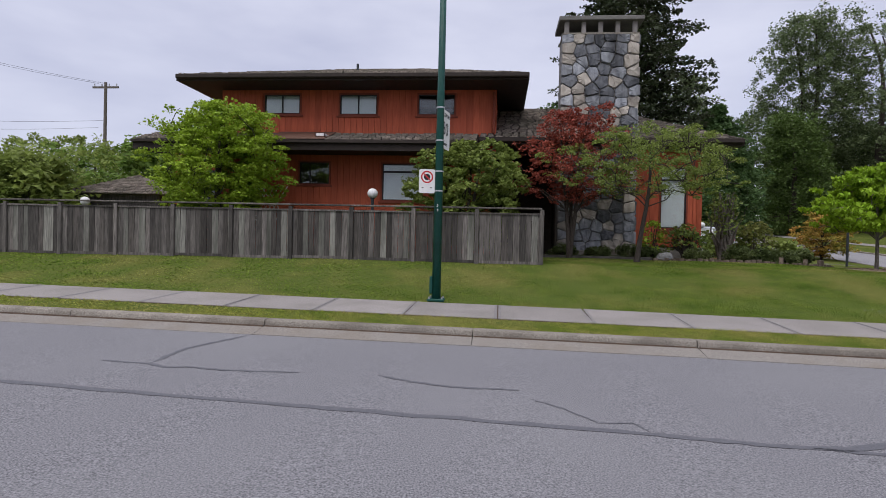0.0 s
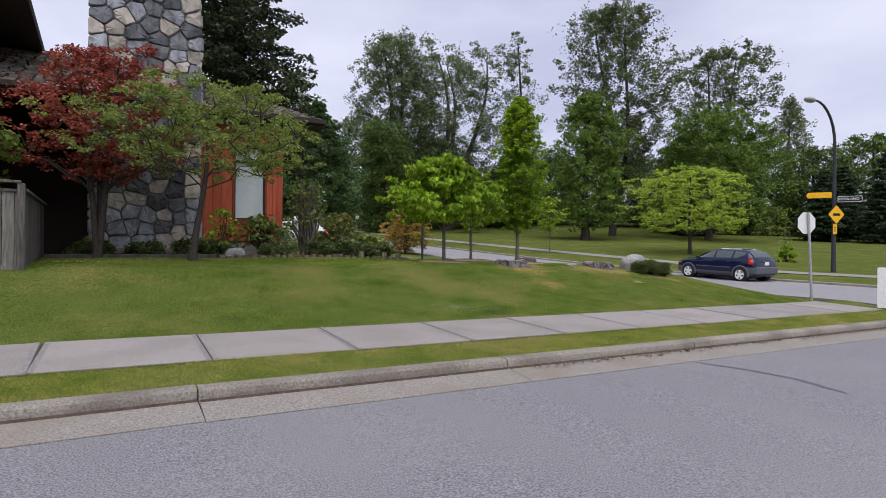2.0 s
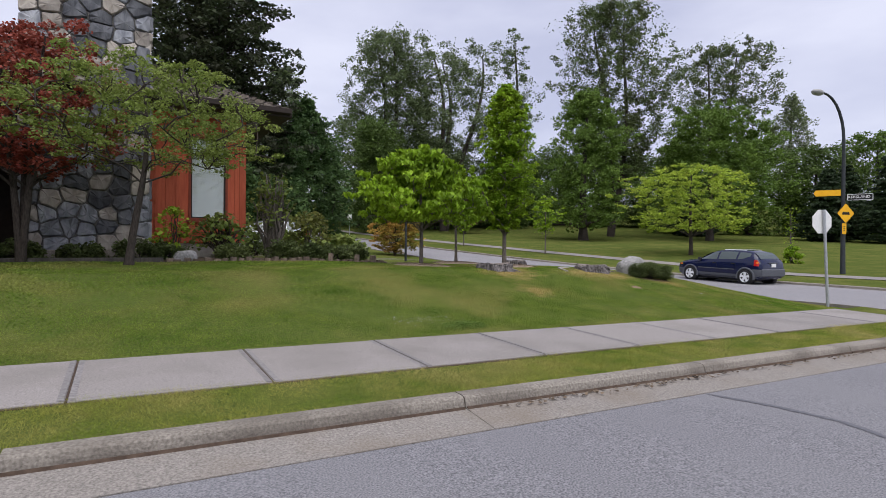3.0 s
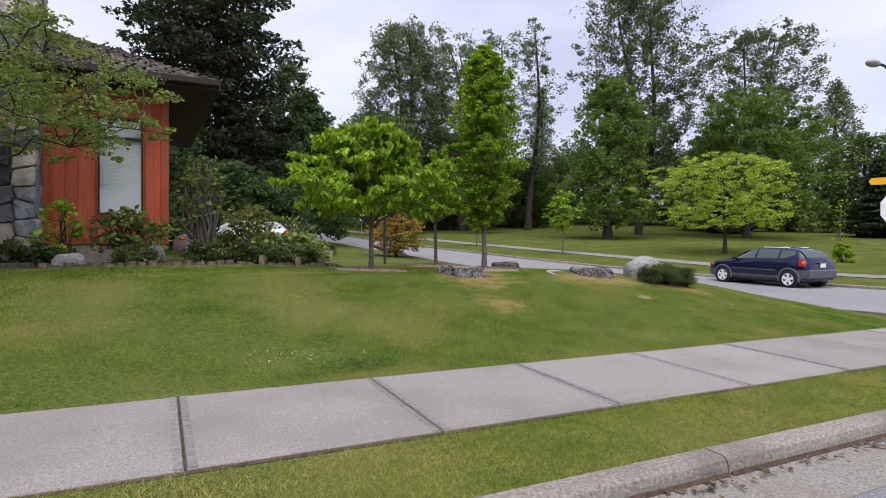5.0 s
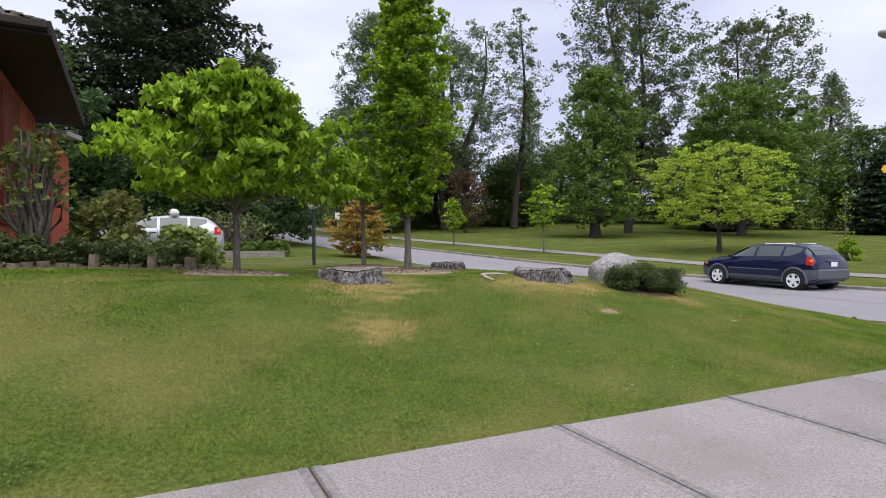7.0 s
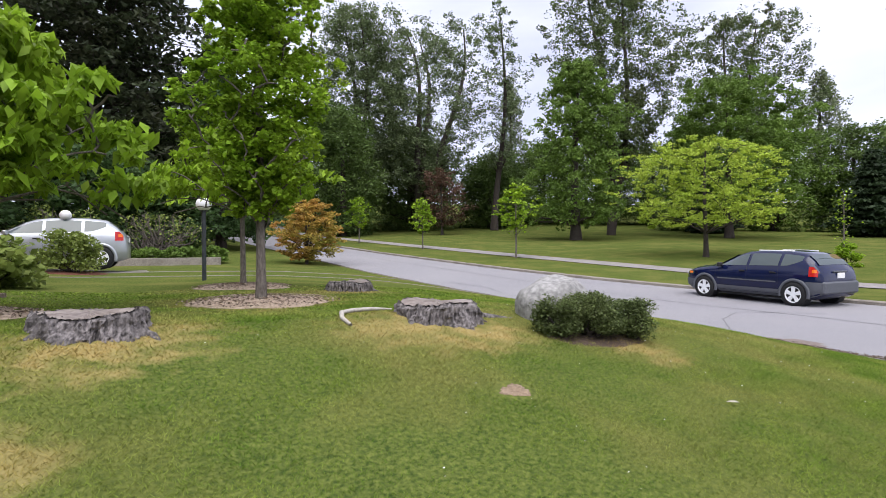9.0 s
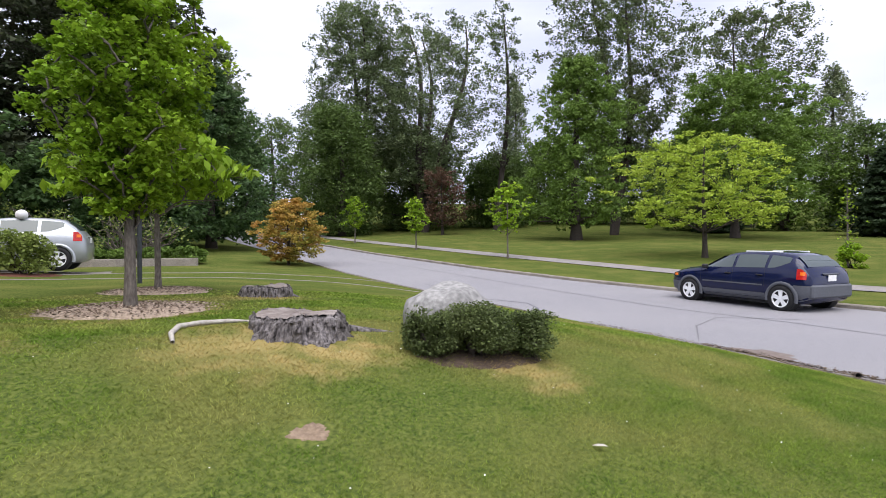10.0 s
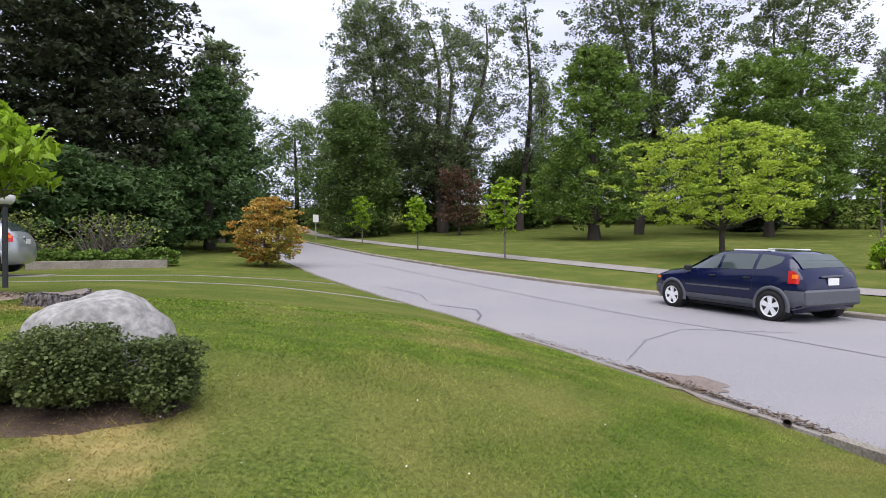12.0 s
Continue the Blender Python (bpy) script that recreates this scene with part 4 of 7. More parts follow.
def bush(name, label, x, y, w, d, h, leaf_m, n=2500, size=0.07, seed=1, stems=9, clumps=26, z0=None, bark="bark", leafless_base=0.25, group="", boxy=0.0, stem_r=0.018, category="shrub", lumps=0.3):
    """A shrub: forked stems from the ground and clumps of leaves over a lumpy dome."""
    rng = np.random.default_rng(seed)
    z = gz(x, y) if z0 is None else z0
    root = base(name, x, y, z - 0.02, label, category, group)
    lines, pts = [], []
    for k in range(clumps):
        a = k * 2.39996 + rng.uniform(-0.4, 0.4)
        e = rng.random()
        hh = leafless_base + (1 - leafless_base) * e
        prof = math.sqrt(max(0.0, 1 - (2 * max(hh, 0.4) - 0.9) ** 2 * 0.75))
        prof = prof * (1 - boxy) + boxy
        rho = prof * (0.35 + 0.65 * rng.random() ** 0.5) * (1 - lumps * rng.random())
        tip = np.array([math.cos(a) * rho * w / 2, math.sin(a) * rho * d / 2, h * hh * rng.uniform(0.88, 1.0)])
        c = 0.16 * (w + d) / 2 * rng.uniform(0.7, 1.3) + 0.03
        pts.append(scatter(rng, max(8, int(n / clumps * rng.uniform(0.6, 1.4))), tip - np.array([0, 0, c * 0.35]), c, 0.75))
        if k % max(1, clumps // stems) == 0:
            p0 = np.array([rng.uniform(-0.12, 0.12) * w, rng.uniform(-0.12, 0.12) * d, 0])
            t = np.linspace(0, 1, 6)[:, None]
            mid = p0 + (tip - p0) * t
            mid[:, 2] = tip[2] * t[:, 0] ** 0.85
            mid[1:5] += rng.normal(size=(4, 3)) * 0.03 * w
            mid[:, 2] = np.maximum(mid[:, 2], 0)
            lines.append(np.column_stack([mid, np.linspace(stem_r, stem_r * 0.3, 6)]))
    v, q = tubes(lines, 6)
    tr = new("branchwork", array_mesh("branchwork", v, q, M[bark], True))
    tr.parent = root
    tr["kind"] = "stuff"
    pts = np.concatenate(pts)
    pts[:, 2] = np.maximum(pts[:, 2], 0.03)
    v, q = leaf_quads(rng, pts, size, 0.1, 0.5, 0.45)
    cr = new("leaves", array_mesh("leaves", v, q, M[leaf_m]))
    cr.parent = root
    cr["kind"] = "stuff"
    return root


def dome(u):
    return math.sqrt(max(0.0, 1 - (1.7 * u - 0.75) ** 2 * 0.95)) if u < 1 else 0.3


def oval(u):
    return max(0.18, math.sin(math.pi * (0.12 + 0.83 * u)) ** 0.7)


def column(u):
    return max(0.12, min(1.0, (0.38 + 1.6 * u)) * (1 - u ** 2.2) ** 0.6)


def cone(u):
    return max(0.08, (1 - u) ** 0.75 * min(1.0, 0.6 + 2.5 * u))


def mop(u):
    return max(0.3, (1 - u * u) ** 0.5)


def crown_high(u):
    return max(0.2, (0.42 + 1.1 * u) if u < 0.5 else 0.97 * math.sqrt(max(0.0, 1 - ((u - 0.5) / 0.54) ** 2)))


# garden trees
tree("hornbeam", "young columnar hornbeam with dense fresh green leaves", 12.15, 15.75, 4.75, 1.02, column, "leaf_hornbeam", "bark_light", 0.22, 480, 96, 0.056, 0.17, 0.042, seed=3, uneven=0.3, flat=0.8, limbs=160, rise=1.6, hollow=0.1, bend=0.2, sub=3, narrow=0.42)
tree("umbrella_tree", "small umbrella-shaped tree with drooping lime green leaves", 9.5, 15.4, 2.7, 1.6, mop, "leaf_lime", "bark_light", 0.40, 250, 64, 0.105, 0.24, 0.036, seed=8, flat=0.34, droop=0.7, limbs=90, rise=0.5, hollow=0.25, bend=0.3, narrow=0.26, sub=3, uneven=0.3)
tree("umbrella_tree", "small umbrella-shaped tree with drooping lime green leaves", 12.49, 18.6, 2.6, 1.4, mop, "leaf_lime", "bark_light", 0.56, 110, 42, 0.125, 0.25, 0.036, seed=9, flat=0.34, droop=0.7, limbs=60, hollow=0.25, narrow=0.26, sub=3)
tree("flowering_cherry", "spreading small tree with sparse olive green leaves", 3.65, 15.6, 3.5, 2.9, dome, "leaf_olive", "bark", 0.55, 300, 80, 0.06, 0.27, 0.06, (0.35, -0.1), 12, 0.5, limbs=140, hollow=0.15, rise=0.25, bend=1.2, main=5, gaps=0.1, uneven=0.3, narrow=0.32, sub=3)
tree("red_maple", "dark red Japanese maple beside the stone chimney", 2.0, 16.6, 4.35, 1.65, oval, "leaf_red", "bark", 0.38, 200, 80, 0.062, 0.30, 0.08, (0.1, 0), 14, 0.5, limbs=80, hollow=0.15, stems=3, spread=0.45)
tree("garden_maple", "broad yellow-green maple behind the fence", -8.3, 15.9, 4.3, 2.3, dome, "leaf_maple", "bark", 0.30, 290, 130, 0.08, 0.42, 0.10, seed=15, flat=0.42, limbs=80, hollow=0.25, stems=2, spread=0.5)
tree("rhododendron", "large rounded yellow-green rhododendron against the house", -0.9, 16.2, 3.25, 1.85, dome, "leaf_olive", "bark", 0.12, 230, 95, 0.12, 0.32, 0.08, seed=16, flat=0.6, hollow=0.3, stems=3, spread=0.5, category="shrub", narrow=0.36, sub=3)
tree("orange_maple", "small orange and green Japanese maple beside the street", 18.0, 33.9, 2.9, 1.95, oval, "leaf_orange", "bark", 0.10, 150, 95, 0.085, 0.36, 0.06, (0.25, 0), 17, 0.42, hollow=0.3, stems=3, spread=0.3, uneven=0.35)

# ---- park trees ----
def cone2(u):
    return max(0.15, (1 - u) ** 0.55 * min(1.0, 0.55 + 2.0 * u))


tree("spreading_tree", "wide yellow-green tree by the far kerb", 36.6, 27.6, 5.9, 4.6, dome, "leaf_yellow", "bark", 0.28, 380, 90, 0.11, 0.42, 0.12, seed=21, flat=0.38, limbs=120, hollow=0.25, rise=0.3, gaps=0.22, uneven=0.34)
for k, (tx, ty, th, tr_) in enumerate(((28.6, 32.8, 3.9, 1.35), (27.5, 41.0, 3.2, 1.0), (26.6, 49.5, 3.5, 1.1))):
    tree("young_tree", "staked young street tree with light green leaves", tx, ty, th, tr_, oval, "leaf_lime", "bark_light", 0.36, 46, 44, 0.15, 0.30, 0.035, seed=30 + k, flat=0.5, hollow=0.15, gaps=0.2, uneven=0.4, group="young trees along the side street")
tree("park_tree", "dark conical park tree with a bare lower trunk", 41.3, 42.0, 14.0, 5.6, cone2, "leaf_mid", "bark", 0.10, 420, 120, 0.17, 0.72, 0.38, seed=41, flat=0.85, limbs=130, hollow=0.3, droop=0.4, uneven=0.36, gaps=0.16)
tree("cottonwood", "tall open cottonwood with grey-green leaves and forked limbs", 38.8, 62.5, 23.5, 7.9, crown_high, "leaf_grey", "bark", 0.2, 480, 130, 0.22, 1.0, 0.6, (2, 0), 42, 0.95, gaps=0.26, limbs=140, hollow=0.25, stems=3, spread=3.6, rise=0.9, bend=1.5)
tree("cottonwood", "tall cottonwood with a broad grey-green crown", 32.0, 66.0, 23.5, 7.8, crown_high, "leaf_grey", "bark", 0.12, 620, 140, 0.22, 1.05, 0.6, (1, 0), 43, 0.95, gaps=0.14, limbs=130, hollow=0.2, stems=2, spread=1.5, rise=0.9, bend=1.5)
tree("cottonwood", "thin half-bare cottonwood with a broken top", 47.0, 61.0, 25.0, 3.4, oval, "leaf_grey", "bark", 0.28, 120, 70, 0.20, 0.7, 0.36, (1.8, 0), 44, 0.7, limbs=90, hollow=0.2, rise=0.5, bend=2.0, gaps=0.25)
tree("cottonwood", "very tall cottonwood with a broad dark crown", 48.6, 45.4, 25.5, 6.6, crown_high, "leaf_cotton", "bark", 0.26, 480, 140, 0.20, 0.9, 0.42, (1, 0), 45, 1.0, gaps=0.2, limbs=140, hollow=0.2, stems=2, spread=2.0, rise=0.9, bend=1.5, uneven=0.36)
tree("cottonwood", "tall cottonwood with open layered branches", 73.0, 49.0, 25.0, 9.2, crown_high, "leaf_cotton", "bark", 0.2, 420, 140, 0.24, 1.05, 0.5, seed=46, flat=0.85, limbs=110, hollow=0.2, stems=2, spread=2.0, rise=0.7, gaps=0.2, uneven=0.4)
tree("poplar", "narrow pale poplar with upright branches", 82.0, 45.0, 18.5, 3.8, column, "leaf_poplar", "bark", 0.1, 220, 70, 0.26, 0.8, 0.35, seed=47, flat=1.6, limbs=140, rise=1.8, hollow=0.15, gaps=0.15)
tree("poplar", "narrow pale poplar with upright branches", 56.0, 70.0, 19.0, 2.6, column, "leaf_poplar", "bark", 0.1, 170, 70, 0.26, 0.7, 0.3, seed=48, flat=1.6, limbs=100, rise=1.8, hollow=0.15, gaps=0.15)
tree("broad_tree", "fresh green broad park tree near the yellow-green tree", 52.0, 36.5, 12.6, 6.2, dome, "leaf_mid", "bark", 0.2, 420, 120, 0.2, 0.8, 0.3, seed=49, flat=0.6, hollow=0.3, uneven=0.38, gaps=0.14)
for k, (tx, ty, th, tr_) in enumerate(((33.0, 75.0, 15, 7.5), (28.0, 84.0, 14, 7), (44.0, 76.0, 13, 7.5), (54.0, 70.0, 9, 5.5), (64.0, 62.0, 11, 6.0), (68.5, 57.5, 10, 5.5), (59.5, 67.5, 11, 5.5), (29.5, 61.0, 12.5, 4.6), (40.5, 68.0, 11, 6.0), (50.0, 66.0, 9, 5.0))):
    tree("broad_tree", "dense dark park tree at the back of the park", tx, ty, th, tr_, dome, "leaf_dark", "bark", 0.05, 230, 110, 0.25, 1.25, 0.35, seed=50 + k, flat=0.9, hollow=0.3, gaps=0.05, group="background trees")
for k, (tx, ty, th, tr_) in enumerate(((66.0, 41.0, 11.5, 5.0), (72.0, 37.0, 10.5, 5.2), (76.0, 32.5, 12.0, 5.5), (61.0, 46.5, 10.5, 4.6), (88.0, 22.0, 13.0, 6.0))):
    tree("dark_tree", "dense dark tree at the edge of the park", tx, ty, th, tr_, dome, "leaf_dark" if k % 2 else "leaf_mid", "bark", 0.03, 280, 90, 0.25, 0.95, 0.3, seed=160 + k, flat=0.85, hollow=0.3, uneven=0.42, gaps=0.14, group="dark trees at the park edge")
for k, (tx, ty, th, tr_) in enumerate(((70.0, 33.0, 8.0, 3.6), (80.0, 24.0, 19.0, 5.0), (58.0, 42.0, 6.0, 3.0), (62.0, 31.0, 7.0, 3.2), (64.0, 26.5, 9.0, 3.8))):
    conifer("dark_conifer", "dense dark conifer at the edge of the park", tx, ty, th, tr_, "needle_green", 60 + k, 24, 8, 60, 0.32, 0.02, 0.3, ragged=0.5, group="dark conifers")
conifer("pine", "huge dark pine with several trunks and layered branches", 10.6, 47.0, 26.0, 8.2, "needle", 71, 30, 8, 95, 0.33, 0.10, 0.42, 0.10, 0.62, ragged=0.42, stems=((0, 0), (-2.4, 1.0)))
tree("linden", "dense dark green linden at the bend of the lawn", 16.3, 46.0, 10.8, 6.0, cone, "leaf_linden", "bark", 0.08, 420, 120, 0.18, 0.75, 0.28, seed=73, flat=0.8, hollow=0.3, uneven=0.3, droop=0.3, gaps=0.05)
tree("birch", "tall light green tree next to the linden", 17.5, 56.0, 15.5, 4.0, oval, "leaf_grey", "bark_light", 0.2, 120, 110, 0.28, 1.1, 0.2, seed=74, flat=0.7, hollow=0.25)
tree("broad_tree", "dark green tree beside the upper street", 15.5, 64.0, 10.5, 5.0, dome, "leaf_mid", "bark", 0.1, 120, 130, 0.32, 1.3, 0.3, seed=75, flat=0.7)
tree("broad_tree", "dark green tree beside the upper street", 15.0, 80.0, 11.0, 6.0, dome, "leaf_mid", "bark", 0.1, 120, 130, 0.24, 1.25, 0.3, seed=76, flat=0.7)
tree("plum", "small brown-leaved plum in the park", 37.5, 56.0, 6.3, 2.6, dome, "leaf_brown", "bark", 0.2, 60, 100, 0.2, 0.8, 0.12, seed=77, flat=0.6)
for k, (tx, ty, th, tr_) in enumerate(((-20, 30, 5.6, 4.2), (-15.2, 24, 4.6, 2.8), (-16.8, 19.0, 3.4, 1.9), (-25, 33, 6.0, 4.5), (-30, 36, 7, 5))):
    tree("garden_tree", "leafy green garden tree behind the fence", tx, ty, th, tr_, dome, "leaf_mid" if k % 2 else "leaf_olive", "bark", 0.15, 90, 120, 0.2, 0.9, 0.15, seed=80 + k, flat=0.6, group="trees behind the fence")
for k, (tx, ty, th, tr_) in enumerate(((4.0, 36.0, 9.0, 4.5), (9.5, 40.0, 5.0, 3.6), (12.5, 41.0, 4.4, 3.2))):
    tree("broad_tree", "dark green tree close to the wing of the house", tx, ty, th, tr_, dome, "leaf_linden", "bark", 0.03, 170, 120, 0.2, 0.9, 0.2, seed=90 + k, flat=0.7, group="trees behind the house")
conifer("pine", "dark low-branched pine behind the wing of the house", 5.0, 44.0, 11.0, 5.2, "needle", 96, 18, 8, 80, 0.33, 0.03, 0.3, 0.10, 0.62, ragged=0.4)
conifer("spruce", "thin spruce beyond the garden", -24, 42, 9.5, 2.2, "needle", 95, 20, 6, 24, 0.4)

# ---- bed along the house ----
M["log"] = mat("log_wood", (0.10, 0.075, 0.06), (0.22, 0.17, 0.14), 14, 0.95, bump=0.4, vary=0.3)

def blob_sheet(name, cx, cy, rx, ry, lift, material, label, category, seed=0, kind="structure", n=40, rings=6, wob=0.12):
    """A low mound of chips or soil with an uneven rim, which follows the ground."""
    r = np.random.default_rng(seed)
    ph = r.uniform(0, 6.28, 4)
    vs = [(cx, cy, gz(cx, cy) + lift)]
    for k in range(1, rings + 1):
        for a in np.linspace(0, 2 * np.pi, n, endpoint=False):
            w = 1 + wob * (math.sin(3 * a + ph[0]) * 0.5 + math.sin(7 * a + ph[1]) * 0.3 + math.sin(13 * a + ph[2]) * 0.2)
            f = k / rings * w
            x, y = cx + rx * f * math.cos(a), cy + ry * f * math.sin(a)
            vs.append((x, y, gz(x, y) + lift * (1 - (k / rings) ** 3) + (r.uniform(-0.006, 0.006) if k < rings else -0.02)))
    bm = bmesh.new()
    bv = [bm.verts.new(v) for v in vs]
    for a in range(n):
        b = (a + 1) % n
        bm.faces.new((bv[0], bv[1 + a], bv[1 + b]))
        for k in range(rings - 1):
            o, p = 1 + k * n, 1 + (k + 1) * n
            bm.faces.new((bv[o + a], bv[p + a], bv[p + b], bv[o + b]))
    return thing(name, bm, material, label, category, kind=kind, smooth=True)


blob_sheet("planting_bed", 4.6, 17.7, 5.2, 1.05, 0.05, M["soil"], "dark bare soil bed along the house", "flower bed", 2, n=80, wob=0.03)


def chips(name, cx, cy, r, count, seed, label):
    rng = np.random.default_rng(seed)
    a, f = rng.uniform(0, 2 * np.pi, count), np.sqrt(rng.random(count)) * r * rng.uniform(0.85, 1.1, count)
    x, y = cx + f * np.cos(a), cy + f * np.sin(a)
    z = ground_z(x, y) + 0.035 * (1 - (f / r) ** 2) + 0.022
    v, q = leaf_quads(rng, np.column_stack([x, y, z]), 0.032, 0.0, 0.3, 1.0)
    ob = new(name, array_mesh(name, v, q, M["mulch"]))
    return tagged(ob, label, "mulch", kind="stuff")


for k, (cx, cy, r) in enumerate(((12.15, 15.75, 0.80), (9.5, 15.4, 0.72), (12.49, 18.6, 0.75))):
    blob_sheet("mulch_ring", cx, cy, r, r, 0.04, M["mulch"], "round bed of pale wood chips at the foot of a tree", "mulch", 5 + k)
    chips("wood_chips", cx, cy, r, 1500, 15 + k, "loose pale wood chips round a tree trunk")

rng = np.random.default_rng(31)
for k in range(30):
    f = k / 29
    x = 4.4 + 5.2 * f + rng.uniform(-0.03, 0.03)
    y = 16.75 + 0.9 * max(0, f - 0.72) ** 1.5 * 6 + rng.uniform(-0.03, 0.03)
    h, r = rng.uniform(0.04, 0.10) + (0.09 if k in (19, 23, 26) else 0), rng.uniform(0.06, 0.09)
    z = gz(x, y)
    bm = bmesh.new()
    cyl(bm, (0, 0, -0.05), (rng.uniform(-0.01, 0.01), 0, h), r, r * 0.96, 10)
    ob = thing("edging_log", bm, M["log"], "short sawn log set on end as bed edging", "log", "log edging")
    ob.matrix_world = pose(x, y, z)
bm = bmesh.new()
box(bm, 1.1, 4.3, 16.62, 16.72, gz(2.5, 16.7) - 0.05, gz(2.5, 16.7) + 0.07, 0.01)
thing("edging_board", bm, M["fence"], "low grey timber edging of the bed", "edging")

for k, (x, y, w, d, h) in enumerate(((1.9, 17.2, 0.9, 0.6, 0.42), (2.9, 17.15, 0.8, 0.6, 0.40), (3.9, 17.2, 0.9, 0.6, 0.5), (4.5, 17.2, 0.7, 0.6, 0.45), (5.75, 17.2, 0.7, 0.6, 0.40), (6.9, 17.3, 0.75, 0.65, 0.50), (7.6, 17.4, 0.72, 0.65, 0.46), (8.25, 17.55, 0.75, 0.65, 0.46), (8.9, 17.95, 0.75, 0.65, 0.5))):
    bush("dwarf_hedge", "low rounded dark green shrub in the soil bed", x, y, w, d, h, "leaf_hedge", 3000, 0.05, 100 + k, 7, 30, leafless_base=0.1, boxy=0.3, group="low shrubs in the bed", lumps=0.15)
bush("rhododendron", "leggy rhododendron with curved bare stems under the window", 5.65, 17.95, 1.4, 1.1, 1.15, "leaf_rhodo", 620, 0.10, 121, 14, 26, leafless_base=0.45, stem_r=0.035, bark="bark")
bush("rhododendron", "tall pruned rhododendron with pale bare stems", 6.95, 18.5, 1.25, 1.1, 2.3, "leaf_rhodo", 520, 0.10, 122, 26, 44, leafless_base=0.40, stem_r=0.045, bark="bark_light")
bush("rhododendron", "rounded rhododendron with olive leaves", 8.0, 18.9, 1.35, 1.2, 1.42, "leaf_rhodo", 1300, 0.10, 123, 18, 40, leafless_base=0.25, stem_r=0.035, bark="bark_light")
bush("rhododendron", "broad low rhododendron beside the driveway", 9.1, 19.3, 1.3, 1.2, 0.8, "leaf_olive", 2000, 0.11, 124, 10, 30, leafless_base=0.15)
bush("green_shrub", "light green shrub against the red wall", 4.55, 17.6, 0.9, 0.8, 1.2, "leaf_maple", 420, 0.08, 125, 8, 20, leafless_base=0.3)
bush("driveway_shrub", "clipped yellow-green shrub beside the driveway", 9.75, 26.6, 1.55, 1.4, 1.12, "leaf_olive", 3600, 0.075, 126, 12, 40, leafless_base=0.28, boxy=0.2, lumps=0.15)
bush("driveway_shrub", "small dark shrub beside the driveway", 8.2, 25.8, 1.2, 1.2, 0.95, "leaf_hedge", 2600, 0.07, 127, 10, 30, leafless_base=0.15, boxy=0.2)
blob_sheet("mulch_ring", 9.75, 26.6, 0.95, 0.85, 0.05, mat("red_mulch", (0.09, 0.03, 0.02), (0.15, 0.06, 0.04), 20, 0.95, bump=0.5), "red-brown bark mulch round the shrub", "mulch", 9)
bush("wild_shrub", "untidy shrub with bare twisted grey branches", 12.3, 35.6, 4.2, 2.2, 2.2, "leaf_olive", 620, 0.10, 128, 44, 60, leafless_base=0.5, stem_r=0.04, bark="bark_light")
bush("wild_shrub", "untidy shrub with bare twisted grey branches", 9.0, 35.0, 4.0, 2.2, 2.3, "leaf_olive", 1300, 0.10, 129, 34, 50, leafless_base=0.3, stem_r=0.035, bark="bark_light")
for k in range(4):
    bush("bedding_plants", "low soft green plants in the raised bed", 10.7 + k * 1.15, 34.2, 1.4, 1.0, 0.62, "leaf_mid", 2400, 0.09, 130 + k, 6, 28, leafless_base=0.05, boxy=0.3, group="plants in the raised bed", z0=gz(12, 34) + 0.1)
bm = bmesh.new()
box(bm, 10.0, 14.4, 33.45, 33.62, gz(12, 33.5) - 0.1, gz(12, 33.5) + 0.28, 0.015)
thing("planter_wall", bm, M["kerb"], "low grey concrete wall of a raised bed", "wall", kind="structure")
for k, (sx, sy, sw, sd, sh) in enumerate(((14.12, 13.14, 0.35, 0.42, 0.37), (14.50, 13.10, 0.58, 0.50, 0.42), (14.95, 13.03, 0.31, 0.40, 0.40))):
    bush("hedge_bush", "clipped small-leaved dark hedge in front of the boulder" if k < 2 else "separate clipped lump of the small-leaved hedge", sx, sy, sw, sd, sh, "leaf_hedge", 17000 if k == 1 else 8000, 0.018, 140 + k, 14, 50, leafless_base=0.32, boxy=0.55, lumps=0.12, stem_r=0.014)
blob_sheet("bare_soil", 14.5, 13.05, 0.62, 0.28, 0.012, M["soil"], "bare brown soil under the hedge", "soil", 12)


# ---- boulder and stumps ----
def boulder(x, y, rx, ry, rz, z, seed, label):
    bm = bmesh.new()
    bmesh.ops.create_icosphere(bm, subdivisions=5, radius=1.0)
    for v in bm.verts:
        p = v.co.copy()
        k = 1 + 0.16 * noise.noise(p * 1.1 + Vector((seed, 0, 0))) + 0.05 * noise.noise(p * 3.1) + 0.015 * noise.noise(p * 9)
        q = Vector((abs(p.x) ** 0.85 * math.copysign(1, p.x), abs(p.y) ** 0.85 * math.copysign(1, p.y), abs(p.z) ** 0.8 * math.copysign(1, p.z)))
        v.co = Vector((q.x * rx, q.y * ry, q.z * rz)) * k
    ob = thing("boulder", bm, M["boulder"], label, "boulder", smooth=True)
    ob.matrix_world = pose(x, y, z, 0, 0, 25)
    return ob


boulder(14.60, 13.70, 0.38, 0.36, 0.37, gz(14.60, 13.70) + 0.06, 3.0, "large pale grey granite boulder on the lawn")
boulder(4.75, 16.98, 0.26, 0.17, 0.17, gz(4.75, 16.98) + 0.06, 5.0, "small pale stone in the soil bed")
boulder(6.05, 18.05, 0.2, 0.16, 0.26, gz(6.05, 18.05) + 0.12, 7.0, "pale upright stone against the footing")


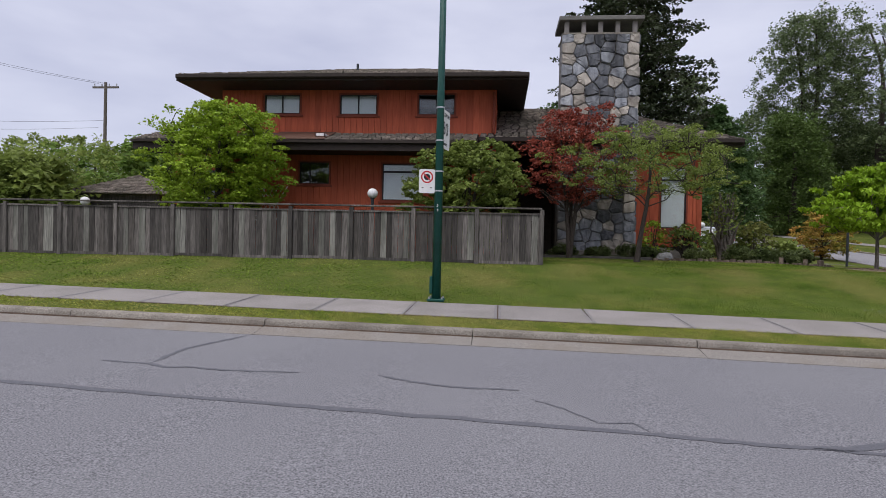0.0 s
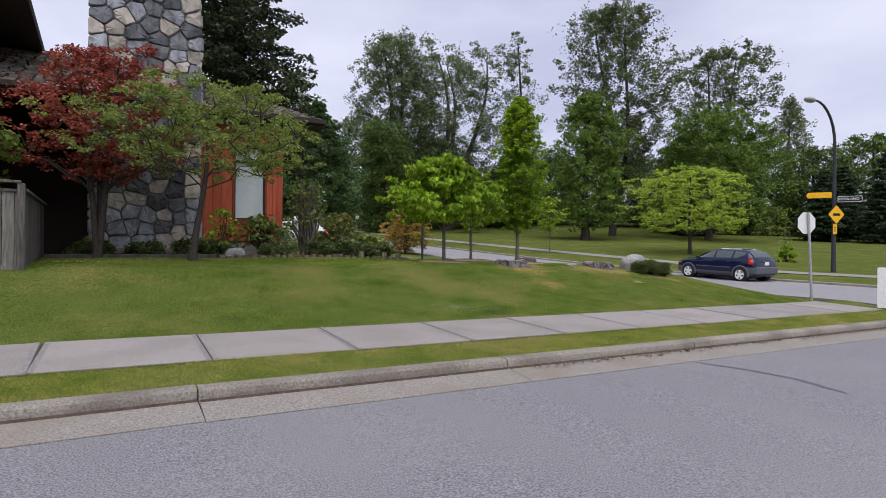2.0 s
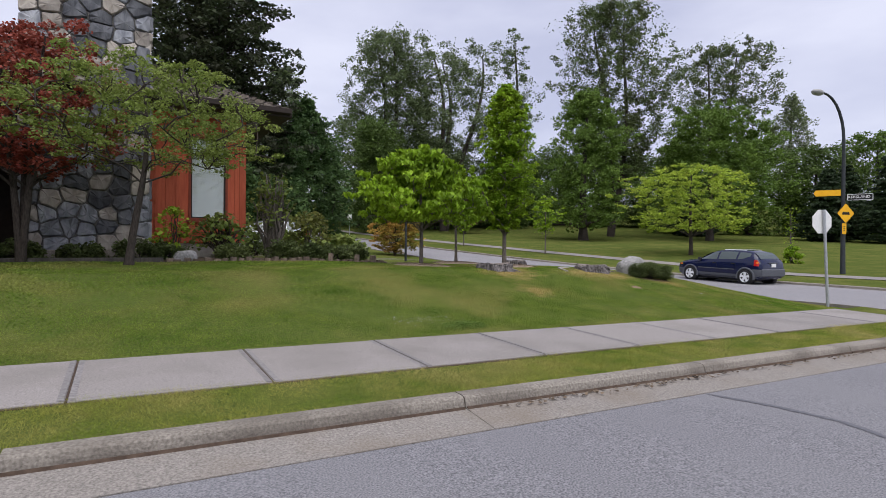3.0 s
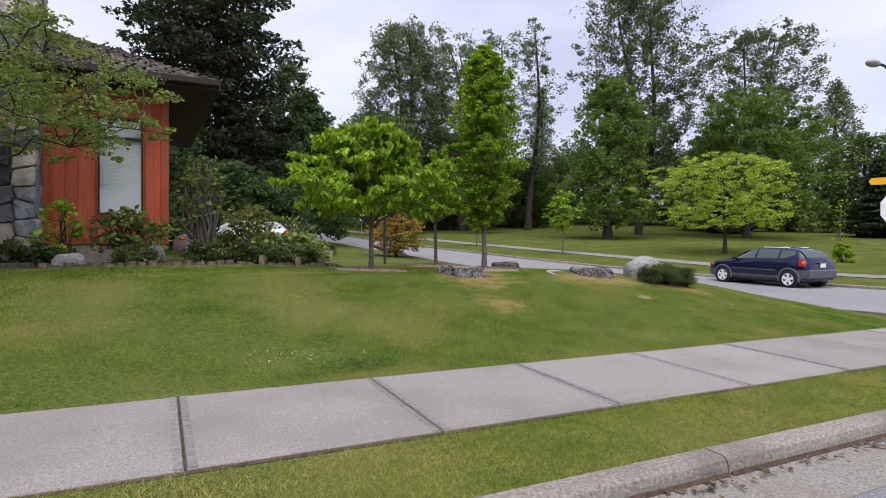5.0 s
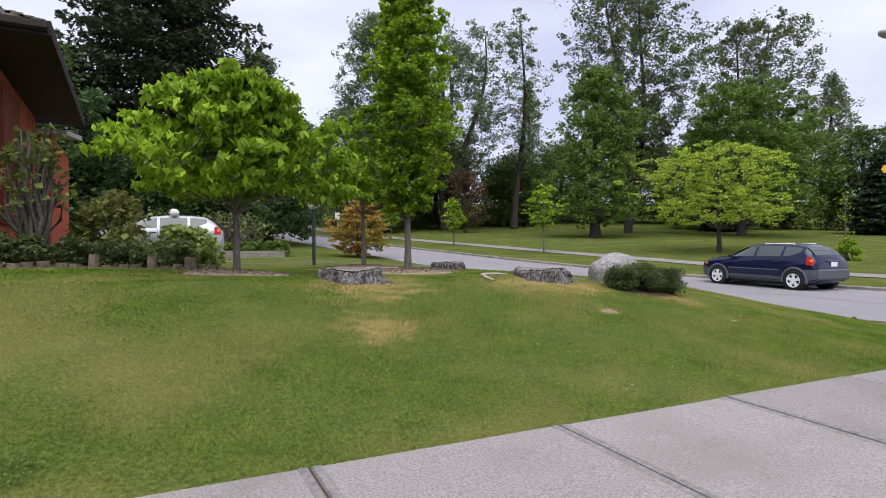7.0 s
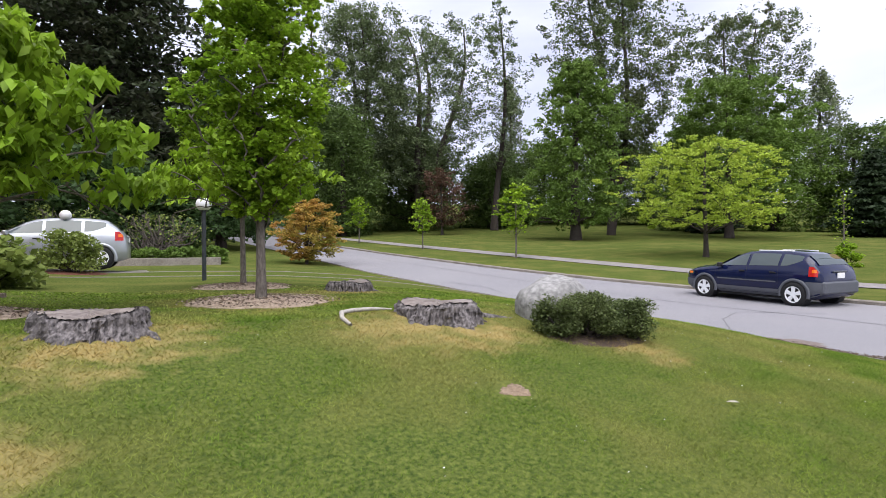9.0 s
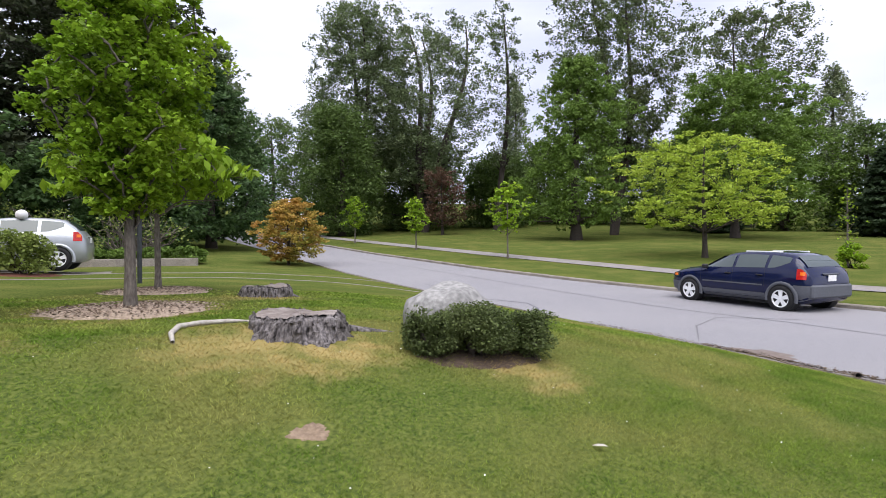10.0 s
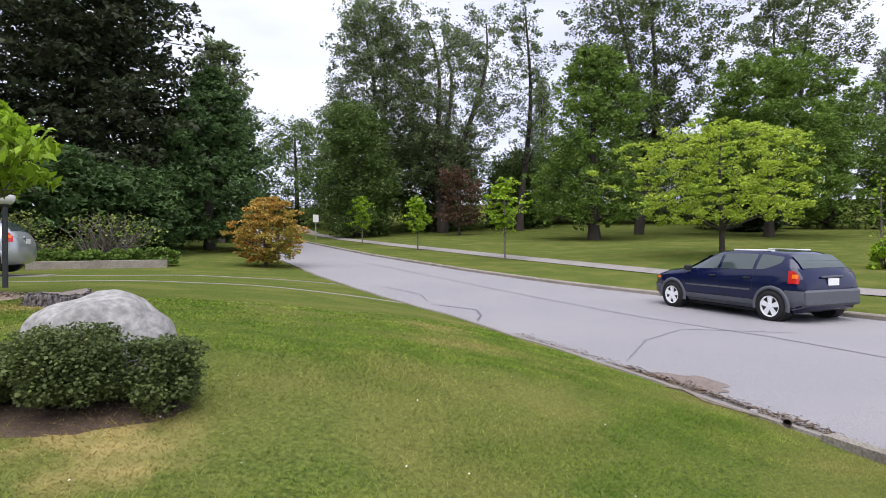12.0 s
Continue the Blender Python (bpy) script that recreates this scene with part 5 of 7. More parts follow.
def stump(x, y, r, h, seed, label, roots):
    """A sawn stump: fissured bark that flares to the roots, and a weathered top with a split edge."""
    rng = np.random.default_rng(seed)
    h += 0.09
    root = base("tree_stump", x, y, gz(x, y) - 0.12, label, "tree stump")
    n, rows = 150, 14
    ph = rng.uniform(0, 6.28, 6)

    def rim(a, q=1.0):
        return 1 + q * (0.06 * math.sin(2 * a + ph[4]) + 0.03 * math.sin(3 * a + ph[0]) + 0.08 * noise.noise(Vector((3 * q * math.cos(a), 3 * q * math.sin(a), seed))))

    bm = bmesh.new()
    grid = []
    for k in range(rows):
        f = k / (rows - 1)
        row = []
        for i in range(n):
            a = 2 * math.pi * i / n
            flare = 1 + 0.36 * (1 - f) ** 2.2 * (0.6 + 0.7 * math.cos(3 * a + ph[0]) ** 2)
            ridge = 0.06 * abs(math.sin(9 * a + ph[1] + f)) + 0.02 * math.sin(23 * a + ph[2] - 2 * f) + 0.05 * math.sin(5 * a + ph[3]) + 0.05 * math.sin(2 * a + ph[5])
            bark_n = 0.17 * noise.noise(Vector((math.cos(a) * 8, math.sin(a) * 8, f * 1.6 + seed))) + 0.09 * noise.noise(Vector((math.cos(a) * 22, math.sin(a) * 22, f * 6 + seed)))
            rr = r * (flare + ridge + bark_n + rng.uniform(-0.02, 0.02)) * (1.0 if f < 0.9 else 0.93)
            top = h * (rim(a) + (rng.uniform(-0.10, 0.02) if k == rows - 1 else 0))
            row.append(bm.verts.new((rr * math.cos(a), rr * math.sin(a), f * top)))
        grid.append(row)
    for k in range(rows - 1):
        for i in range(n):
            j = (i + 1) % n
            bm.faces.new((grid[k][i], grid[k][j], grid[k + 1][j], grid[k + 1][i]))
    part("bark", bm, M["stump"], root, "deeply fissured grey bark")
    bm = bmesh.new()
    c = bm.verts.new((0, 0, h * 0.97))
    rings = []
    for q in (0.35, 0.7, 0.985):
        rings.append([bm.verts.new((v.co.x * q, v.co.y * q, h + (v.co.z - h) * q - 0.012 + rng.uniform(-0.006, 0.006))) for v in []] or
                     [bm.verts.new((r * q * 0.97 * (1 + 0.05 * math.sin(5 * 2 * math.pi * i / n + ph[3]) + 0.05 * math.sin(2 * 2 * math.pi * i / n + ph[5])) * math.cos(2 * math.pi * i / n),
                                    r * q * 0.97 * (1 + 0.05 * math.sin(5 * 2 * math.pi * i / n + ph[3]) + 0.05 * math.sin(2 * 2 * math.pi * i / n + ph[5])) * math.sin(2 * math.pi * i / n),
                                    h * rim(2 * math.pi * i / n, q) - 0.008 + rng.uniform(-0.007, 0.005))) for i in range(n)])
    for i in range(n):
        j = (i + 1) % n
        bm.faces.new((c, rings[0][i], rings[0][j]))
        for a, b in zip(rings, rings[1:]):
            bm.faces.new((a[i], b[i], b[j], a[j]))
    part("cut_top", bm, M["cut_wood"], root, "weathered grey sawn top")
    for pts in roots:
        line = []
        for k, (dx, dy) in enumerate(pts):
            f = k / (len(pts) - 1)
            line.append((dx, dy, gz(x + dx, y + dy) - gz(x, y) + 0.10 + 0.03 * (1 - f), 0.05 * (1 - 0.6 * f)))
        v, q = tubes([line], 8)
        ob = new("root", array_mesh("root", v, q, M["stump"], True))
        ob.parent = root
    return root


stump(10.6, 14.08, 0.33, 1.10 - gz(10.6, 14.08) - 0.04, 1, "wide weathered tree stump with dark fissured bark on the lawn", (((0.26, -0.2), (0.38, -0.3), (0.42, -0.42)), ((-0.26, -0.15), (-0.38, -0.26))))
stump(13.32, 13.86, 0.34, 1.01 - gz(13.32, 13.86) + 0.0, 2, "flat-topped tree stump with spreading roots in dry grass", (((0.04, -0.26), (0.10, -0.40), (0.06, -0.52)), ((0.27, -0.05), (0.5, -0.10), (0.75, -0.14)), ((-0.26, -0.1), (-0.36, -0.18), (-0.4, -0.25))))
stump(13.76, 17.35, 0.29, 1.03 - gz(13.76, 17.35) + 0.0, 3, "low old tree stump further back on the lawn", (((0.3, -0.1), (0.42, -0.2)),))
ROOT_LINE = ((13.05, 14.28, 0.0, 0.010), (12.85, 14.25, 0.018, 0.018), (12.62, 14.20, 0.02, 0.021), (12.47, 14.07, 0.018, 0.022), (12.41, 13.88, 0.018, 0.020), (12.41, 13.68, 0.012, 0.014))
v, q = tubes([[(px, py, gz(px, py) + up, rad) for px, py, up, rad in ROOT_LINE]], 8)
tagged(new("bare_root", array_mesh("bare_root", v, q, M["root_pale"], True)), "pale bare root snaking over the dry grass", "root")


# ---- lamps, poles and signs ----
def globe_lamp(x, y, h, r=0.15, z0=None):
    z = gz(x, y) if z0 is None else z0
    root = base("globe_lamp", x, y, z, "white globe lamp on a dark post", "lamp", "globe lamps")
    bm = bmesh.new()
    cyl(bm, (0, 0, -0.05), (0, 0, h - r * 0.85), 0.042, n=14)
    part("post", bm, M["pole_dark"], root)
    bm = bmesh.new()
    cyl(bm, (0, 0, h - r * 0.98), (0, 0, h - r * 0.8), 0.07, 0.08, 14)
    part("collar", bm, M["pole_dark"], root)
    bm = bmesh.new()
    ball(bm, (0, 0, h), r, (1, 1, 0.96), 3)
    part("globe", bm, M["globe"], root, "white opal globe", True)
    return root


globe_lamp(12.28, 21.5, 1.52)
globe_lamp(9.55, 28.2, 1.55)
globe_lamp(-3.62, 15.9, 1.72, 0.15)
globe_lamp(-12.6, 16.2, 1.42, 0.14)


def words(text, size, material, parent, m):
    cu = bpy.data.curves.new("lettering", "FONT")
    cu.body, cu.size, cu.align_x, cu.align_y, cu.extrude = text, size, "CENTER", "CENTER", 0.001
    tmp = bpy.data.objects.new("lettering", cu)
    scene.collection.objects.link(tmp)
    me = bpy.data.meshes.new_from_object(tmp.evaluated_get(bpy.context.evaluated_depsgraph_get()))
    bpy.data.objects.remove(tmp)
    me.materials.clear()
    me.materials.append(material)
    ob = new("lettering", me)
    ob.parent = parent
    ob.matrix_local = m
    return ob


def plate(name, w, h, material, parent, m, label="", corner=0.03, thick=0.004):
    """A thin sign plate with rounded corners, facing its own -y."""
    bm = bmesh.new()
    pts = []
    for cx, cz, a0 in ((w / 2 - corner, h / 2 - corner, 0), (-w / 2 + corner, h / 2 - corner, 90), (-w / 2 + corner, -h / 2 + corner, 180), (w / 2 - corner, -h / 2 + corner, 270)):
        for k in range(4):
            a = radians(a0 + 30 * k)
            pts.append((cx + corner * math.cos(a), cz + corner * math.sin(a)))
    prism(bm, pts, "y", 0, thick)
    ob = part(name, bm, material, parent, label)
    ob.matrix_local = m
    return ob


PX, PY = -1.17, 10.72
pz = gz(PX, PY)
pole = base("street_pole", PX, PY, pz, "dark green steel street pole carrying traffic signs", "pole")
bm = bmesh.new()
cyl(bm, (0, 0, 0), (0, 0, 8.2), 0.088, 0.05, 10)
part("shaft", bm, M["pole_green"], pole, smooth=True)
bm = bmesh.new()
box(bm, -0.16, 0.16, -0.16, 0.16, -0.02, 0.03, 0.008)
part("base_plate", bm, M["pole_green"], pole)
for k in range(4):
    bm = bmesh.new()
    cyl(bm, (0.12 * (-1) ** k, 0.12 * (-1) ** (k // 2), 0.02), (0.12 * (-1) ** k, 0.12 * (-1) ** (k // 2), 0.07), 0.018, n=6)
    part("bolt", bm, M["galvanised"], pole)
bm = bmesh.new()
box(bm, -0.13, -0.075, -0.05, 0.03, 0.12, 0.45, 0.01)
part("hand_hole_cover", bm, M["pole_green"], pole)
for zz in (2.05, 2.42, 3.0, 3.62):
    bm = bmesh.new()
    cyl(bm, (0, 0, zz), (0, 0, zz + 0.025), 0.083, n=12)
    part("band", bm, M["galvanised"], pole)
np_sign = plate("no_parking_sign", 0.30, 0.45, M["white"], pole, pose(-0.22, -0.06, 2.24, 0, 0, 14), "white no parking sign with a red barred circle")
bm = bmesh.new()
bmesh.ops.create_circle(bm, segments=28, radius=0.115, cap_ends=False)
inner = bmesh.ops.create_circle(bm, segments=28, radius=0.09, cap_ends=False)
bmesh.ops.bridge_loops(bm, edges=bm.edges[:])
bmesh.ops.rotate(bm, verts=bm.verts[:], cent=(0, 0, 0), matrix=Matrix.Rotation(radians(90), 3, "X"))
bmesh.ops.translate(bm, verts=bm.verts[:], vec=(0, -0.003, 0.08))
part("ring", bm, M["sign_red"], np_sign)
bm = bmesh.new()
cyl(bm, (0, -0.002, 0.08), (0, -0.0005, 0.08), 0.06, n=20)
part("disc", bm, M["black"], np_sign)
bm = bmesh.new()
box(bm, -0.1, 0.1, -0.0045, -0.0035, -0.011, 0.011)
ob = part("bar", bm, M["sign_red"], np_sign)
ob.matrix_local = Matrix.Translation((0, 0, 0.08)) @ Matrix.Rotation(radians(45), 4, "Y")
for sx in (-0.08, 0.08):
    bm = bmesh.new()
    prism(bm, ((sx - 0.022, -0.12), (sx, -0.105), (sx + 0.022, -0.12), (sx, -0.135)), "y", -0.002, -0.0005)
    part("arrow", bm, M["black"], np_sign)
limit = plate("speed_sign", 0.60, 0.75, M["white"], pole, pose(0.07, 0.30, 3.28, 0, 0, 79), "white maximum speed 30 sign")
words("MAXIMUM", 0.11, M["black"], limit, pose(0, -0.003, 0.27, 90, 0, 0))
words("30", 0.36, M["black"], limit, pose(0, -0.003, 0.0, 90, 0, 0))
words("km/h", 0.11, M["black"], limit, pose(0, -0.003, -0.28, 90, 0, 0))
words("3", 0.07, M["white"], pole, pose(-0.005, -0.0825, 1.78, 90, 0, 0))
words("4", 0.07, M["white"], pole, pose(-0.005, -0.0825, 1.70, 90, 0, 0))

SX, SY = 18.3, 10.95
stop = base("stop_sign", SX, SY, gz(SX, SY), "back of an octagonal stop sign on a thin steel post", "sign")
bm = bmesh.new()
cyl(bm, (0, 0, -0.1), (-0.10, 0.06, 2.36), 0.033, n=10)
part("post", bm, M["galvanised"], stop)
bm = bmesh.new()
prism(bm, [(0.31 * math.cos(radians(22.5 + 45 * k)), 0.31 * math.sin(radians(22.5 + 45 * k))) for k in range(8)], "y", 0, 0.005)
ob = part("plate", bm, M["white"], stop, "pale unpainted aluminium back of the plate")
ob.matrix_local = pose(-0.10, 0.10, 2.07, 0, 0, -17)

LX, LY = 32.6, 16.9
lamp = base("street_lamp", LX, LY, gz(LX, LY), "tall dark street lamp with a curved arm and road signs", "street lamp")
arc = [(0, 0, 0, 0.12), (0, 0, 0.5, 0.105), (0, 0, 3.0, 0.085), (0, 0, 6.2, 0.07)]
for k in range(1, 8):
    a = radians(90 * k / 7)
    arc.append((-1.5 * (1 - math.cos(a)), 0.2 * (1 - math.cos(a)), 6.2 + 2.0 * math.sin(a), 0.07 - 0.003 * k))
v, q = tubes([arc], 10)
ob = new("pole", array_mesh("pole", v, q, M["pole_dark"], True))
ob.parent = lamp
bm = bmesh.new()
ball(bm, (-1.85, 0.25, 8.18), 0.36, (1.15, 0.55, 0.38), 3)
part("lamp_head", bm, mat("lamp_grey", (0.28, 0.28, 0.28), (0.36, 0.36, 0.36), 8, 0.5), lamp, "grey cobra-head luminaire", True)
bm = bmesh.new()
prism(bm, ((-0.5, 0), (-0.42, 0.14), (0.55, 0.14), (0.55, -0.14), (-0.42, -0.14)), "y", 0, 0.006)
ob = part("arrow_board", bm, M["yellow"], lamp, "yellow street name board pointing away")
ob.matrix_local = pose(-0.40, 0.53, 3.76, 0, 0, -62)
bl = plate("name_blade", 0.92, 0.24, M["black"], lamp, pose(0.11, -0.63, 3.53, 0, 0, -62), "black street name blade with white letters")
plate("edge", 0.96, 0.28, M["white"], bl, pose(0, 0.002, 0), corner=0.03, thick=0.003)
words("KERSLAND", 0.17, M["white"], bl, pose(-0.04, -0.003, 0, 90, 0, 0))
bump = plate("bump_sign", 0.64, 0.64, M["yellow"], lamp, pose(-0.09, -0.15, 2.80, 0, 0, -22) @ pose(0, 0, 0, 0, 45, 0), "yellow diamond speed bump sign", 0.05)
for k in range(3):
    bm = bmesh.new()
    cyl(bm, (0, -0.004, 0), (0, -0.001, 0), 0.07, n=14)
    ob = part("hump", bm, M["black"], bump)
    ob.matrix_local = pose(0, 0, 0, 0, -45, 0) @ pose(-0.12 + 0.12 * k, 0, 0.0)
bm = bmesh.new()
box(bm, -0.2, 0.2, -0.004, -0.001, -0.06, -0.01)
ob = part("road_bar", bm, M["black"], bump)
ob.matrix_local = pose(0, 0, 0, 0, -45, 0)
tab = plate("tab_sign", 0.22, 0.5, M["yellow"], lamp, pose(-0.11, -0.10, 2.10, 0, 0, -22), "small yellow tab plate")
for k in range(3):
    bm = bmesh.new()
    box(bm, -0.05, 0.05, -0.003, -0.001, -0.12 + 0.09 * k, -0.08 + 0.09 * k)
    part("mark", bm, M["black"], tab)
# low white board beside the kerb
WX, WY = 16.35, 8.35
board = base("site_board", WX, WY, gz(WX, WY), "low white board on a dark post beside the kerb", "sign")
b1 = plate("panel", 0.62, 0.86, M["white"], board, pose(0.02, 0.03, 0.50, 0, 0, -55), "plain white panel")
bm = bmesh.new()
cyl(bm, (0, -0.03, -0.1), (0, -0.03, 0.72), 0.032, n=10)
part("post", bm, mat("blue_post", (0.03, 0.025, 0.09), (0.04, 0.035, 0.11), 8, 0.5), board)

# utility pole far behind the garden
upole = base("utility_pole", -33.3, 45.0, gz(-33.3, 45), "tall wooden utility pole with a crossarm", "pole")
uz = gz(-33.3, 45)
bm = bmesh.new()
cyl(bm, (0, 0, -0.2), (0, 0, 14.1 - uz), 0.17, 0.12, 10)
part("shaft", bm, M["bark_light"], upole)
bm = bmesh.new()
box(bm, -1.15, 1.15, -0.06, 0.06, 13.6 - uz, 13.75 - uz)
part("crossarm", bm, M["bark_light"], upole)
for k in range(4):
    bm = bmesh.new()
    cyl(bm, (-1.0 + 0.66 * k, 0, 13.75 - uz), (-1.0 + 0.66 * k, 0, 13.98 - uz), 0.05, n=8)
    part("insulator", bm, M["galvanised"], upole)
for k, (dz, ex, ez) in enumerate(((0.2, -62, 22.0), (0.2, -60, 21.5), (-2.9, -62, 13.0), (-3.5, -62, 12.2))):
    pts = [(-33.3 - 0.6 * (k % 2) + (ex + 33.3) * f, 45 - 4 * f, 13.8 + dz + (ez - 13.8 - dz) * f - 1.2 * math.sin(math.pi * f), 0.011) for f in np.linspace(0, 1, 16)]
    v, q = tubes([pts], 5)
    tagged(new("overhead_wire", array_mesh("overhead_wire", v, q, M["wire"], True)), "thin dark overhead wire from the utility pole", "wire", "overhead wires")

# hut roof and trellis behind the fence
hut = base("garden_hut", -14.35, 21.5, gz(-14.35, 21.5), "low garden hut with a weathered shingle roof", "hut")
hz = gz(-14.35, 21.5)
bm = bmesh.new()
box(bm, -1.7, 1.7, -1.4, 1.4, 0, 2.95 - hz)
part("wall", bm, M["fence"], hut)
bm = bmesh.new()
v5 = [bm.verts.new(p) for p in ((-2.1, -1.8, 2.9 - hz), (2.1, -1.8, 2.9 - hz), (2.1, 1.8, 2.9 - hz), (-2.1, 1.8, 2.9 - hz), (0, 0, 3.75 - hz))]
for f in ((0, 1, 4), (1, 2, 4), (2, 3, 4), (3, 0, 4), (3, 2, 1, 0)):
    bm.faces.new([v5[i] for i in f])
hroof = part("roof", bm, M["shingle"], hut)
hv, hf = shingle_face(np.random.default_rng(8), (-2.1, -1.82, 2.91 - hz), (2.1, -1.82, 2.91 - hz), (0, 0, 3.77 - hz), (0, 0, 3.77 - hz), 0.16, 0.2)
ob = new("shingles", array_mesh("shingles", hv, hf, M["shingle"]))
ob.parent = hroof
tagged(ob, kind="stuff")
trellis = base("trellis", -7.45, 17.0, gz(-7.45, 17), "white diagonal lattice screen", "trellis")
for k in range(9):
    for s in (-1, 1):
        bm = bmesh.new()
        x = -0.55 + 0.137 * k
        z0, z1 = 0.9, 2.0
        bm2 = 0.35
        prism(bm, ((x - s * bm2, z0), (x - s * bm2 + 0.025, z0), (x + s * bm2 + 0.025, z1), (x + s * bm2, z1)), "y", 0.006 * s, 0.006 * s + 0.005)
        part("slat", bm, M["white"], trellis)


# ---- cars ----
def car(name, label, paint, m, clad=None):
    """A small five-door wagon, nose along +x: lofted body, glass, arches, bumpers, lamps, wheels."""
    root = new(name)
    root.matrix_world = m
    tagged(root, label, "car")
    xs = np.array([-2.19, -2.16, -2.08, -1.98, -1.85, -1.7, -1.5, -1.3, -1.0, -0.6, -0.2, 0.15, 0.4, 0.6, 0.85, 1.1, 1.3, 1.55, 1.8, 1.98, 2.09, 2.16, 2.18])
    top = lambda x: np.interp(x, [-2.19, -2.16, -2.10, -2.0, -1.85, -1.62, -1.45, -1.0, -0.4, 0.05, 0.28, 0.46, 1.0, 1.55, 1.9, 2.06, 2.15, 2.19], [0.72, 0.86, 0.97, 1.09, 1.25, 1.41, 1.47, 1.515, 1.525, 1.495, 1.43, 1.345, 1.015, 0.945, 0.87, 0.81, 0.70, 0.55])
    belt = lambda x: np.minimum(np.interp(x, [-2.2, -1.9, -1.0, 0.8, 1.3, 2.2], [1.12, 1.11, 1.05, 0.985, 0.945, 0.85]), top(x) - 0.07)
    half = lambda x: np.interp(x, [-2.19, -2.12, -1.95, -1.5, 0, 1.4, 1.85, 2.05, 2.18], [0.72, 0.80, 0.855, 0.885, 0.89, 0.88, 0.84, 0.75, 0.60])
    roofw = lambda x: np.interp(x, [-2.2, -1.9, -1.5, -0.5, 0.5, 1.15, 1.6, 2.1], [0.70, 0.66, 0.60, 0.61, 0.62, 0.70, 0.72, 0.60])

    def ring(x):
        w, b, t, r = float(half(x)), float(belt(x)), float(top(x)), float(roofw(x))
        r = min(r, w * 0.93)
        lo = 0.20 if abs(x) < 1.9 else 0.20 + (abs(x) - 1.9) * 0.35
        return [(0, lo), (w * 0.80, lo), (w * 0.96, lo + 0.10), (w, 0.52), (w * 0.995, min(0.78, b - 0.06)), (w * 0.955, b), (w * 0.955 + (r - w * 0.955) * 0.5, b + (t - 0.05 - b) * 0.55), (r, t - 0.05), (r - 0.10, t - 0.008), (r * 0.45, t + 0.008), (0, t + 0.012)]

    def side_y(x, z):
        pts = ring(x)[1:9]
        zs = np.maximum.accumulate([p[1] for p in pts])
        return float(np.interp(z, zs, [p[0] for p in pts]))

    bm = bmesh.new()
    rows = []
    for x in xs:
        pts = ring(float(x))
        full = pts + [(-y, z) for y, z in pts[-2:0:-1]]
        rows.append([bm.verts.new((float(x), y, z)) for y, z in full])
    n = len(rows[0])
    for a, b in zip(rows, rows[1:]):
        for i in range(n):
            bm.faces.new((a[i], a[(i + 1) % n], b[(i + 1) % n], b[i]))
    bm.faces.new(rows[0])
    bm.faces.new(rows[-1][::-1])
    body = part("body", bm, paint, root, smooth=True)

    def patch(nm, x0, x1, lo, hi, material, parent, off=0.006, nx=8, nz=4, label="", sides=(1, -1)):
        for s in sides:
            bm = bmesh.new()
            g = []
            for i in range(nx + 1):
                x = x0 + (x1 - x0) * i / nx
                a, b = lo(x), hi(x)
                g.append([bm.verts.new((x, s * (side_y(x, a + (b - a) * k / nz) + off), a + (b - a) * k / nz)) for k in range(nz + 1)])
            for a, b in zip(g, g[1:]):
                for k in range(nz):
                    bm.faces.new((a[k], a[k + 1], b[k + 1], b[k]))
            part(nm, bm, material, parent, label, True)

    lo = lambda x: float(belt(x)) + 0.015
    hi = lambda x: max(float(top(x)) - 0.095, float(belt(x)) + 0.03)
    patch("side_window", 0.02, 0.84, lo, hi, M["car_glass"], body)
    patch("side_window", -0.88, -0.06, lo, hi, M["car_glass"], body)
    patch("side_window", -1.52, -0.96, lambda x: lo(x) + max(0, -x - 1.15) * 0.35, hi, M["car_glass"], body)

    def top_patch(nm, x0, x1, wf, material):
        bm = bmesh.new()
        g = []
        for i in range(7):
            x = x0 + (x1 - x0) * i / 6
            w = (float(roofw(x)) - 0.10) * wf
            g.append([bm.verts.new((x, w * (k / 3 - 1), float(top(x)) + 0.018 - 0.014 * abs(k / 3 - 1))) for k in range(7)])
        for a, b in zip(g, g[1:]):
            for k in range(6):
                bm.faces.new((a[k], a[k + 1], b[k + 1], b[k]))
        part(nm, bm, material, body, "", True)

    top_patch("windscreen", 0.45, 1.04, 1.12, M["car_glass"])
    top_patch("rear_window", -1.98, -1.62, 1.12, M["car_glass"])
    c = clad or paint
    if clad:
        patch("sill_cladding", -0.92, 0.92, lambda x: 0.225, lambda x: 0.42, clad, root, 0.012)
        patch("rear_bumper", -2.17, -1.72, lambda x: 0.27 + max(0, -x - 1.9) * 0.3, lambda x: 0.66, clad, root, 0.014)
        patch("front_bumper", 1.72, 2.15, lambda x: 0.27 + max(0, x - 1.9) * 0.3, lambda x: 0.55, clad, root, 0.014)
        bm = bmesh.new()
        box(bm, -2.235, -2.10, -0.78, 0.78, 0.36, 0.68, 0.04)
        part("bumper_bar", bm, clad, root)
        bm = bmesh.new()
        box(bm, 2.08, 2.20, -0.60, 0.60, 0.30, 0.56, 0.04)
        part("bumper_bar", bm, clad, root)
    patch("side_moulding", -0.86, 0.92, lambda x: 0.60, lambda x: 0.635, c, body, 0.012, 6, 1)
